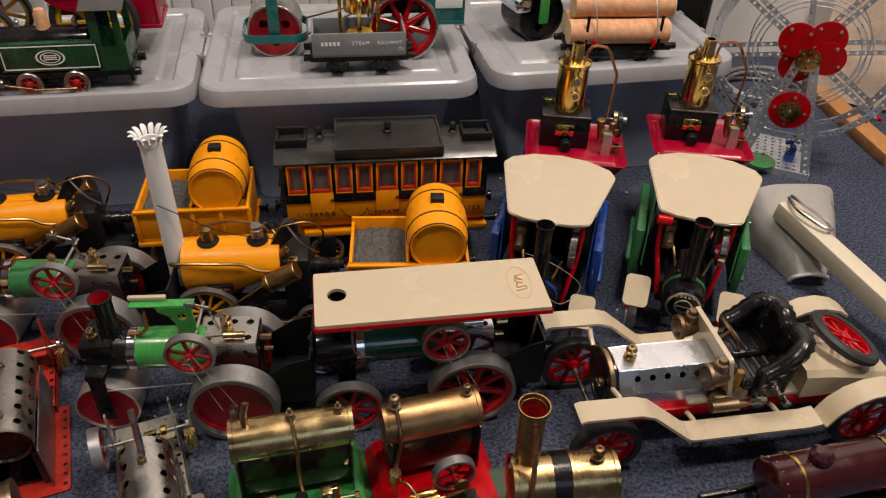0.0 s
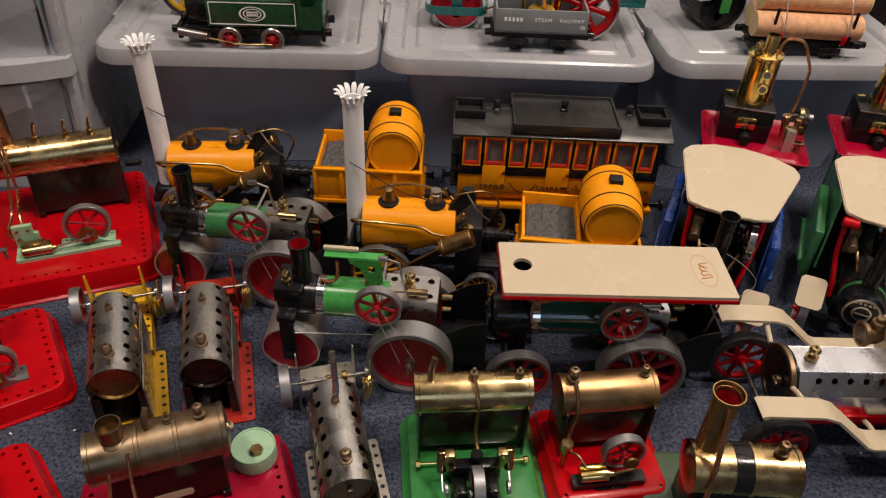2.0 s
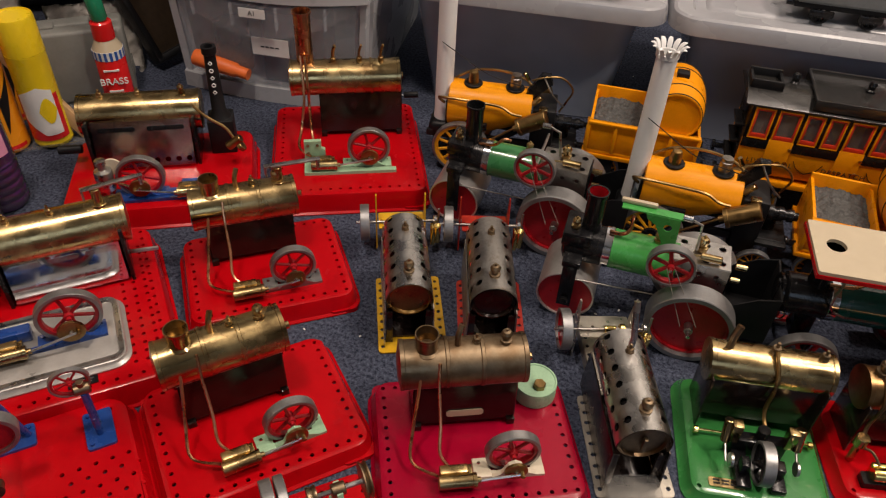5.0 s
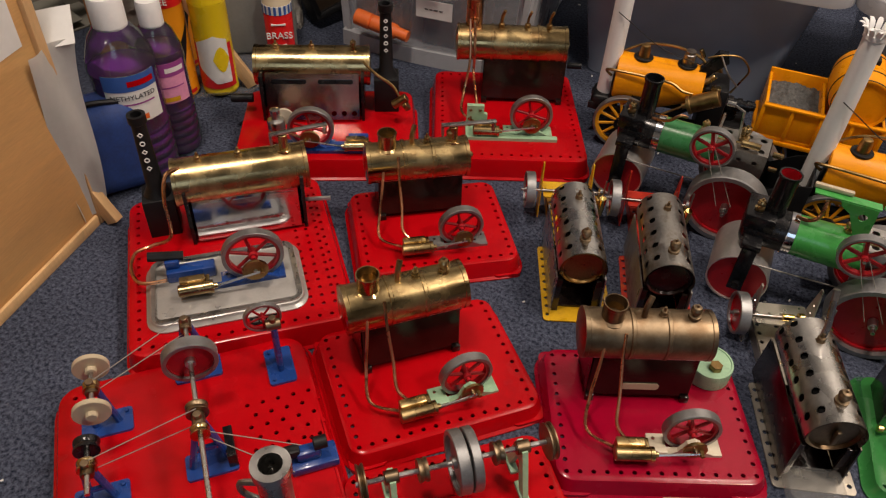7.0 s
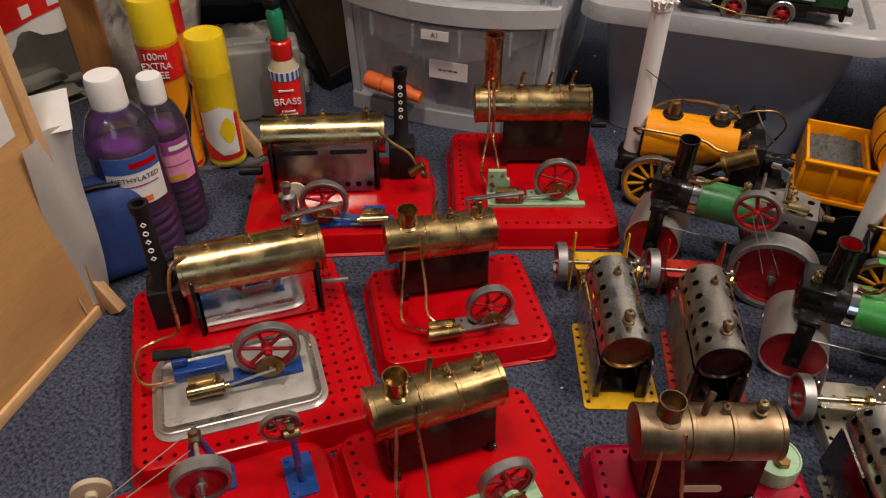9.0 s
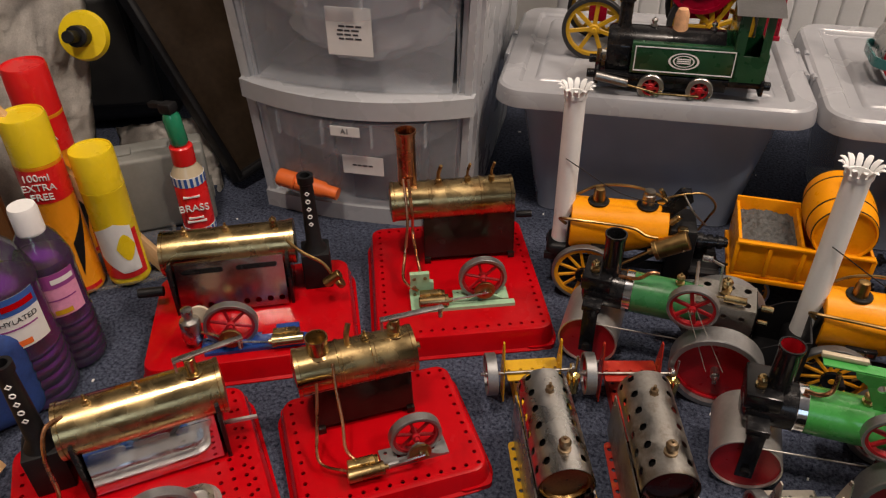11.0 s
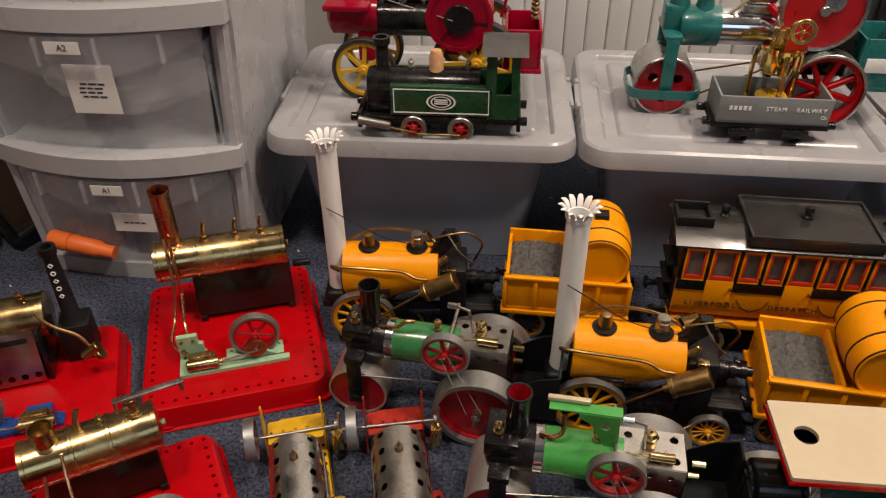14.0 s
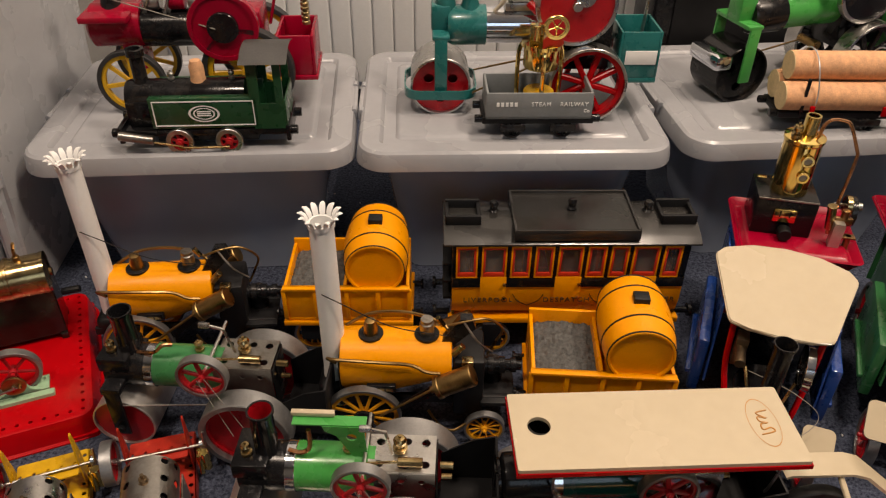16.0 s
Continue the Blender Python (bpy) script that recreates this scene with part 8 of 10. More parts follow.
# moulded grey case, standing on edge
t = thing("tool_case", "grey moulded plastic tool case standing on edge", "tool case", pose(-1.165, 0.700, 0, 0, 0, 42))
bm = B()
box(bm, -0.075, 0.075, 0.0, 0.028, 0.002, 0.118, 0.006, None, 3)
part("case_half", bm, GREY_CASE, t)
bm = B()
box(bm, -0.075, 0.075, -0.030, -0.001, 0.002, 0.118, 0.006, None, 3)
part("case_half", bm, GREY_CASE, t)
for x in (-0.04, 0.03):
    bm = B()
    box(bm, x, x + 0.02, -0.012, 0.010, 0.117, 0.121, 0.001)
    part("case_clasp", bm, GREY_CASE, t)
bm = B()
box(bm, 0.074, 0.078, -0.012, 0.010, 0.03, 0.055, 0.001)
part("case_latch", bm, GREY_CASE, t)

# timber strips
for x, y, yaw, lean, L in ((-1.082, 0.604, 38, -28, 0.42), (-1.020, 0.272, 10, -30, 0.14)):
    bm = B()
    box(bm, -0.009, 0.009, -0.006, 0.006, 0, L, 0.001)
    tagged(part("timber_strip", bm, WOOD_EDGE, None, "", pose(x, y, 0.004, 0, lean, yaw)), "pale planed timber strip leaning on other things", "timber strip")


def wood_panel():
    t = thing("plywood_panel", "pale wooden panel with edge strips, standing on the carpet", "wooden panel", pose(-1.055, 0.258, 0, 0, 0, -78))
    bm = B()
    box(bm, 0, 0.62, 0, 0.016, 0.0, 0.62, 0.001)
    part("board", bm, WOOD, t)
    bm = B()
    box(bm, -0.012, 0.0, -0.006, 0.022, 0, 0.62, 0.0015)
    part("edge_strip", bm, WOOD_EDGE, t)
    bm = B()
    box(bm, 0.001, 0.62, 0.0165, 0.021, 0.0, 0.014, 0.001)
    part("edge_strip", bm, WOOD_EDGE, t)
    return t


wood_panel()
# added white sheet over the board's upper part, in place of white wall above
bm = B()
slab(bm, [(0.014, 0.242), (0.30, 0.232), (0.30, 0.53), (0.014, 0.54)], 0.0008, pose(0, 0.0172, 0, 90))
tagged(part("wall_stand_in", bm, PAPER, None, "", pose(-1.055, 0.258, 0, 0, 0, -78)), "white sheet on the panel, standing in for the wall above", "paper sheet")

# folded paper, bag, packaging
t = thing("paper_sheet", "curled white paper sheet hanging beside the wooden panel", "paper", pose(-1.036, 0.262, 0, 0, 0, 102))
bm = B()
rows = []
for i in range(15):
    q = i / 14
    z = 0.016 + 0.215 * q
    w = 0.016 + 0.024 * q ** 0.8 + 0.006 * math.sin(5 * q)
    rows.append([bm.verts.new((-0.02 + (0.02 + w) * k / 8, 0.006 * math.sin(k * 0.7 + 4 * q) - 0.016 * q * (k / 8) ** 2, z)) for k in range(9)])
for a, b in zip(rows, rows[1:]):
    for k in range(8):
        bm.faces.new((a[k], a[k + 1], b[k + 1], b[k]))
bmesh.ops.solidify(bm, geom=bm.faces[:], thickness=0.0006)
part("sheet", bm, PAPER, t)
bm = B()
slab(bm, [(-0.026, -0.018), (0.026, -0.022), (0.030, 0.020), (-0.022, 0.024)], 0.001, pose(0.030, 0.012, 0.236, 40, -12, -60))
part("loose_flap", bm, PAPER, t)

t = thing("fabric_pouch", "navy blue zipped fabric pouch on the carpet", "pouch", pose(-1.078, 0.318, 0.003, 0, 0, 62))
bm = B()
box(bm, -0.062, 0.062, -0.034, 0.034, 0.0, 0.125, 0.028, None, 5)
for v in bm.verts:
    v.co += Vector((noise.noise(v.co * 22), noise.noise(v.co * 22 + Vector((5, 0, 0))), 0)) * 0.006
part("pouch_body", bm, BLUE_DARK, t)
bm = B()
tube(bm, [(-0.063, -0.014, 0.015), (-0.060, -0.016, 0.08), (-0.030, -0.016, 0.123), (0.02, -0.016, 0.126), (0.052, -0.016, 0.105), (0.064, -0.014, 0.02)], 0.0032, 8, 5)
part("zip", bm, BLACK_MATT, t, "black zip")

t = thing("open_carton", "red and white printed carton with a cut-out front", "carton", pose(-1.4607, 0.4824, 0, 0, 0, 77))
bm = B()
up = Matrix.Rotation(radians(90), 4, "X")
slab(bm, [(-0.10, 0), (-0.004, 0), (0.000, 0.080), (0.014, 0.092), (0.034, 0.106), (0.046, 0.118), (0.052, 0.130), (0.060, 0.135), (0.072, 0.134), (0.080, 0.128), (0.088, 0.122), (0.104, 0.119), (0.118, 0.118), (0.132, 0.123), (0.144, 0.124), (0.145, 0.110), (0.140, 0.047), (0.131, 0.0), (0.165, 0), (0.168, 0.20), (-0.10, 0.24)], 0.0012, up)
fr = part("carton_front", bm, PAPER, t, "white card front with a scalloped opening")
bm = B()
slab(bm, [(-0.10, 0.105), (0.026, 0.138), (0.086, 0.150), (0.150, 0.158), (0.150, 0.198), (-0.10, 0.236)], 0.0006, Matrix.Translation((0, -0.0016, 0)) @ up)
rd = part("red_print", bm, CAN_RED, fr, "bright red printed panel")
bm = B()
slab(bm, [(0.066, 0.152), (0.082, 0.155), (0.082, 0.172), (0.066, 0.170)], 0.0004, Matrix.Translation((0, -0.0024, 0)) @ up)
part("pale_print", bm, PAPER, rd)
bm = B()
slab(bm, [(0.108, 0.160), (0.142, 0.163), (0.142, 0.172), (0.108, 0.169)], 0.0004, Matrix.Translation((0, -0.0024, 0)) @ up)
part("pale_print", bm, PAPER, rd)
bm = B()
box(bm, -0.10, 0.160, 0.092, 0.094, 0.0, 0.20)
box(bm, -0.10, 0.160, 0.0, 0.092, 0.001, 0.003)
box(bm, -0.102, -0.100, 0.0, 0.094, 0.0, 0.20)
box(bm, 0.160, 0.162, 0.001, 0.094, 0.0, 0.20)
part("carton_inside", bm, CARDBOARD_GREY, t, "bare grey-brown board inside")
for y0, y1, z in ((0.002, 0.040, 0.016), (0.046, 0.088, 0.020)):
    bm = B()
    box(bm, -0.07, 0.120, y0, y1, z - 0.002, z, 0.0005, pose(0, 0, 0, 6))
    part("inner_flap", bm, CARDBOARD_GREY, t)
bm = B()
box(bm, -0.03, 0.012, -0.006, 0.006, 0, 0.46, 0.001)
tagged(part("brown_post", bm, WOOD_DARK, None, "", pose(-1.255, 0.520, 0, 0, 0, 35)), "brown wooden post standing behind the bottles", "wooden post")

# leaning baking tray and black bag in the corner, with a pale cloth
def lean_frame(foot, top, across):
    """A frame whose z runs from foot to top and whose x points across."""
    z = (Vector(top) - Vector(foot)).normalized()
    x = Vector(across)
    x = (x - z * x.dot(z)).normalized()
    y = z.cross(x)
    return Matrix(((x.x, y.x, z.x, foot[0]), (x.y, y.y, z.y, foot[1]), (x.z, y.z, z.z, foot[2]), (0, 0, 0, 1)))


t = thing("baking_tray", "dark metal baking tray leaning on the drawer tower", "baking tray", lean_frame((-1.1186, 0.8258, 0.012), (-1.2757, 0.8359, 0.300), (0.35, 0.94, 0)))
bm = B()
box(bm, -0.004, 0.26, 0.0, 0.004, 0.0, 0.62, 0.0015)
part("tray_floor", bm, BROWN, t)
bm = B()
for x0, x1, z0, z1 in ((-0.014, -0.002, 0, 0.62), (0.256, 0.266, 0, 0.62), (-0.014, 0.266, -0.004, 0.008)):
    box(bm, x0, x1, -0.022, 0.006, z0, z1, 0.003)
part("tray_rim", bm, BLACK_MATT, t)
t = thing("black_holdall", "black fabric holdall standing behind the tool case", "bag", pose(-1.500, 0.960, 0, 0, 0, 30))
bm = B()
box(bm, -0.16, 0.16, -0.09, 0.09, 0, 0.44, 0.05, None, 5)
for v in bm.verts:
    v.co += Vector((noise.noise(v.co * 9), noise.noise(v.co * 9 + Vector((3, 0, 0))), 0)) * 0.02
bag = part("bag_body", bm, BLACK_RUBBER, t)
bm = B()
tube(bm, [(-0.10, -0.095, 0.10), (-0.09, -0.105, 0.30), (-0.05, -0.10, 0.42), (0.0, -0.09, 0.47), (0.05, -0.10, 0.42), (0.09, -0.105, 0.30), (0.10, -0.095, 0.10)], 0.010, 8, 5)
part("carry_strap", bm, BLACK_MATT, t, "black webbing strap")
bm = B()
box(bm, -0.12, 0.12, -0.106, -0.084, 0.05, 0.24, 0.010, None, 3)
part("front_pocket", bm, BLACK_RUBBER, t)
t = thing("sanding_pad", "yellow round sanding pad on a black arm", "sanding pad", pose(-1.235, 0.717, 0.264, 70, 20, 20))
bm = B()
lathe(bm, [(0, -0.006), (0.030, -0.006), (0.033, 0.0), (0.030, 0.008), (0.012, 0.010), (0, 0.010)], (0, 0, 0), "z", 28)
part("pad", bm, CAN_YELLOW, t)
bm = B()
cyl(bm, 0.008, 0.05, (0, 0, 0.03), "z", 14)
cyl(bm, 0.014, 0.02, (0, 0, 0.02), "z", 14)
part("arm", bm, BLACK_MATT, t)


def rag(m, w, h, mt, label):
    bm = B()
    n = 18
    g = [[bm.verts.new((w * (i / n - 0.5), h * (j / n - 0.5), 0.012 + 0.02 * noise.noise(Vector((i * 0.35, j * 0.35, 1))) + 0.012 * noise.noise(Vector((i * 0.9, j * 0.9, 4))))) for j in range(n + 1)] for i in range(n + 1)]
    for i in range(n):
        for j in range(n):
            bm.faces.new((g[i][j], g[i + 1][j], g[i + 1][j + 1], g[i][j + 1]))
    bmesh.ops.solidify(bm, geom=bm.faces[:], thickness=0.002)
    return tagged(part("cloth", bm, mt, None, "", m, 150), label, "cloth")


rag(pose(-1.215, 0.790, 0.03, 50, 0, 40), 0.14, 0.14, FLEECE, "crumpled white cleaning cloth behind the polish tin")
rag(pose(-1.315, 0.660, 0.16, 75, 10, 40), 0.16, 0.34, FLEECE, "pale fluffy cloth hanging behind the cans")


# ---- girder wheel, lamp arm and the far side ----
def girder(bm, a, b, w=0.0125, th=0.0012, pitch=0.0125, normal=(0, -1, 0)):
    """A perforated strip from a to b, its face towards normal."""
    a, b = Vector(a), Vector(b)
    d = b - a
    L = d.length
    x = d.normalized()
    n = Vector(normal)
    n = (n - x * n.dot(x)).normalized()
    y = n.cross(x)
    m = Matrix(((x.x, y.x, n.x, a.x), (x.y, y.y, n.y, a.y), (x.z, y.z, n.z, a.z), (0, 0, 0, 1)))
    k = max(2, int(L / pitch))
    slab(bm, [(0, -w / 2), (L, -w / 2), (L, w / 2), (0, w / 2)], th, m, [(L * (i + 0.5) / k, 0) for i in range(k)], 0.0026, 8)


def girder_wheel():
    t = thing("girder_wheel", "galvanised construction-kit big wheel with red discs", "construction toy", pose(0.606, 1.165, 0, 0, 0, -22))
    base = [(-0.052 + 0.0127 * i, -0.05 + 0.0127 * j) for i in range(9) for j in range(9)]
    bm = B()
    slab(bm, [(-0.062, -0.060), (0.062, -0.060), (0.062, 0.062), (-0.062, 0.062)], 0.0014, Matrix.Translation((0, 0, 0.010)), base, 0.0026)
    for s in (-1, 1):
        box(bm, -0.062, 0.062, s * 0.0605 - 0.0007, s * 0.0605 + 0.0007, 0, 0.012)
    part("base_plate", bm, ZINC, t)
    H = 0.208
    for y in (-0.058, 0.034):
        for s in (-1, 1):
            bm = B()
            girder(bm, (s * 0.054, y, 0.010), (s * 0.008, y, H + 0.010), 0.014)
            part("leg_girder", bm, ZINC, t)
        bm = B()
        girder(bm, (-0.036, y - 0.002, 0.112), (0.036, y - 0.002, 0.112))
        part("cross_girder", bm, ZINC, t)
    for c, r, y, mt in (((0.0, H), 0.0190, -0.064, BRASS_NEW), ((-0.022, H + 0.022), 0.028, -0.046, RED), ((0.020, H + 0.030), 0.028, -0.043, RED), ((0.028, H + 0.002), 0.027, -0.049, RED), ((-0.012, H - 0.020), 0.027, -0.040, RED), ((-0.002, 0.122), 0.032, -0.064, RED), ((-0.002, 0.122), 0.0180, -0.068, BRASS_NEW)):
        bm = B()
        pts = [(r * math.cos(2 * math.pi * k / 28), r * math.sin(2 * math.pi * k / 28)) for k in range(28)]
        turn = c[0] * 40
        holes = [(r * 0.74 * math.cos(math.pi * k / 2 + turn), r * 0.74 * math.sin(math.pi * k / 2 + turn)) for k in range(4)] if mt is RED else [(r * 0.66 * math.cos(math.pi * k / 4), r * 0.66 * math.sin(math.pi * k / 4)) for k in range(8)]
        slab(bm, pts, 0.002, Matrix.Translation((c[0], y, c[1])) @ Matrix.Rotation(radians(90), 4, "X"), holes, 0.002)
        dk = part("disc", bm, mt, t, "red painted disc" if mt is RED else "brass bush wheel")
        bm = B()
        for hx, hz in ([(0, 0)] if mt is not RED else holes):
            cyl(bm, 0.0026, 0.005, (c[0] + hx, y - 0.003, c[1] + hz), "y", 8)
        part("bolts", bm, STEEL, dk)
    # two spoked rings
    R = 0.150
    for y in (-0.035, 0.012):
        for r in (R, R * 0.94, R * 0.60, R * 0.55, R * 0.50)[:5 if y < 0 else 3]:
            bm = B()
            pts = [(r * math.cos(2 * math.pi * k / 40), y, H + r * math.sin(2 * math.pi * k / 40)) for k in range(41)]
            tube(bm, pts, 0.0011, 6, 1)
            part("wheel_ring", bm, ZINC, t)
        for k in range(16):
            # short strips that close the rim
            a, b = 2 * math.pi * k / 16 + 0.2, 2 * math.pi * (k + 1) / 16 + 0.2
            bm = B()
            girder(bm, (R * 0.97 * math.cos(a), y - 0.002, H + R * 0.97 * math.sin(a)), (R * 0.97 * math.cos(b), y - 0.002, H + R * 0.97 * math.sin(b)), 0.010)
            part("rim_strip", bm, ZINC, t)
        for k in range(8):
            a = 2 * math.pi * k / 8 + 0.2
            bm = B()
            girder(bm, (0.012 * math.cos(a), y, H + 0.012 * math.sin(a)), (R * math.cos(a), y, H + R * math.sin(a)), 0.008)
            part("spoke_girder", bm, ZINC, t)
    for k in range(8):
        a = 2 * math.pi * k / 8 + 0.2
        bm = B()
        tube(bm, [(R * math.cos(a), -0.045, H + R * math.sin(a)), (R * math.cos(a), 0.02, H + R * math.sin(a))], 0.0018, 6, 1)
        cyl(bm, 0.004, 0.006, (R * math.cos(a), -0.045, H + R * math.sin(a)), "y", 6)
        part("cross_rod", bm, STEEL, t)
        bm = B()
        z = H + R * math.sin(a) - 0.022
        for dx in (-0.009, 0.009):
            cyl(bm, 0.0042, 0.014, (R * math.cos(a) + dx, -0.012, z + 0.006 + dx * 0.4), "x", 8)
        tube(bm, [(R * math.cos(a), -0.012, z + 0.022), (R * math.cos(a) - 0.009, -0.012, z + 0.006), (R * math.cos(a) + 0.009, -0.012, z + 0.006)], 0.0016, 6, 1)
        part("gondola", bm, (BLUE, RED)[k % 2], t, "small painted gondola")
    bm = B()
    lathe(bm, [(0, 0.0), (0.026, 0.0), (0.026, 0.004), (0.02, 0.006), (0, 0.006)], (-0.020, -0.052, 0.0135), "z", 28)
    part("green_pulley", bm, GREEN, t)
    bm = B()
    box(bm, 0.018, 0.034, -0.030, -0.012, 0.0115, 0.030, 0.002)
    cyl(bm, 0.006, 0.012, (0.028, -0.022, 0.036), "y", 14)
    part("blue_motor", bm, BLUE, t)
    return t


girder_wheel()


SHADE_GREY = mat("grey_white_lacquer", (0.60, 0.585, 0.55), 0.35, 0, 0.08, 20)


def lamp_arm():
    """A curved pale metal shade with a long flat arm and a loose steel buckle."""
    t = thing("desk_lamp", "off-white metal desk lamp lying on the carpet", "desk lamp", pose(0.530, 0.815, 0))
    # hood: an arched sheet that widens and rises towards its back
    bm = B()
    rows = []
    for k in range(9):
        q = k / 8
        x0, x1, y, h = -0.020 - 0.046 * q, 0.026 + 0.068 * q ** 0.7, 0.132 * q, 0.020 + 0.058 * q ** 0.6
        row = []
        for i in range(19):
            a = math.pi * i / 18
            c, z = math.cos(a), math.sin(a)
            cx = abs(c) ** 0.6 * (1 if c > 0 else -1)
            row.append(bm.verts.new(((x0 + x1) / 2 - (x1 - x0) / 2 * cx, y - 0.012 * z + 0.03 * q * (i / 18), h * z ** 0.6 + 0.001)))
        rows.append(row)
    for a, b in zip(rows, rows[1:]):
        for i in range(18):
            bm.faces.new((a[i], a[i + 1], b[i + 1], b[i]))
    bmesh.ops.solidify(bm, geom=bm.faces[:], thickness=0.0025)
    part("shade", bm, SHADE_GREY, t, "curved off-white shade", sharp=60)
    bm = B()
    tube(bm, [(-0.022, -0.002, 0.004), (-0.020, -0.010, 0.018), (0.0, -0.014, 0.026), (0.024, -0.010, 0.018), (0.027, -0.002, 0.004)], 0.0028, 8, 4)
    part("shade_lip", bm, SHADE_GREY, t)
    bm = B()
    box(bm, -0.0135, 0.0135, -0.50, 0.0, -0.028, 0.0, 0.0025)
    arm = part("arm", bm, CREAM_DULL, t, "long pale box-section arm", pose(-0.026, 0.072, 0.090, 6.5, 0, 22.7))
    bm = B()
    tube(bm, [(0.004, 0.0, 0.004), (-0.010, -0.030, 0.010), (0.000, -0.068, 0.008), (0.014, -0.074, 0.005), (0.016, -0.050, 0.006), (0.006, -0.020, 0.010), (0.008, 0.0, 0.006)], 0.0026, 8, 5)
    part("buckle", bm, STEEL, arm, "bent steel wire buckle")
    bm = B()
    cyl(bm, 0.0035, 0.004, (-0.060, 0.085, 0.040), "x", 12)
    part("rivet", bm, STEEL, t)
    return t


lamp_arm()

# oak leg and pale clutter at the far right
bm = B()
box(bm, -0.02, 0.02, -0.02, 0.30, 0, 0.022, 0.002)
tagged(part("oak_rail", bm, WOOD_DARK, None, "", pose(0.815, 1.165, 0, 0, 0, 6)), "orange-brown oak rail lying on the carpet", "timber rail")
rag(pose(1.035, 1.400, 0.118, 52, 0, -24), 0.50, 0.30, mat("beige_cloth", (0.62, 0.50, 0.40), 0.9, 0, 0.2, 30, 0.5, 200), "rumpled beige cloth beyond the girder wheel")
t = thing("cable_coil", "coil of grey cable beyond the girder wheel", "cable", pose(0.672, 1.42, 0.002))
bm = B()
for k in range(6):
    r = 0.075 + 0.006 * (k % 3)
    tube(bm, [(r * math.cos(2 * math.pi * i / 20), r * math.sin(2 * math.pi * i / 20) * 0.9, 0.006 + 0.009 * (k // 2) + 0.003 * math.sin(i + k)) for i in range(21)], 0.004, 8, 2)
part("loops", bm, IRON_GREY, t)


# radiator, dark case
def radiator():
    t = thing("radiator", "white ribbed panel radiator on the wall", "radiator", pose(-0.33, 1.50, 0, 0, 0, 8), kind="structure")
    W = 0.92
    bm = B()
    box(bm, -W / 2, W / 2, -0.004, 0.010, 0.045, 0.745, 0.002)
    part("panel", bm, WHITE, t)
    n = 24
    bm = B()
    box(bm, -W / n / 2 + 0.001, W / n / 2 - 0.001, -0.010, -0.002, 0.06, 0.73, 0.0035, None, 3)
    flute = part("flute", bm, WHITE, t, "", Matrix.Translation((-W / 2 + W / n / 2, 0, 0)))
    for k in range(1, n):
        again(flute, Matrix.Translation((-W / 2 + W * (k + 0.5) / n, 0, 0)))
    bm = B()
    for x in (-W / 2 + 0.03, W / 2 - 0.03):
        tube(bm, [(x, 0.0, 0.165), (x, 0.0, 0.0)], 0.008, 10, 1)
    part("pipe", bm, WHITE, t)
    return t


radiator()
t = thing("dark_case", "large black hard case standing behind the storage boxes", "hard case", pose(0.30, 1.465, 0, 0, 0, 10))
bm = B()
box(bm, -0.24, 0.24, -0.06, 0.06, 0, 0.52, 0.02, None, 3)
part("shell", bm, BLACK, t)
bm = B()
box(bm, -0.21, 0.21, -0.063, -0.058, 0.03, 0.49, 0.004)
part("front_panel", bm, BLACK_MATT, t)


# ---- models standing on the lids ----
ZL = 0.2115


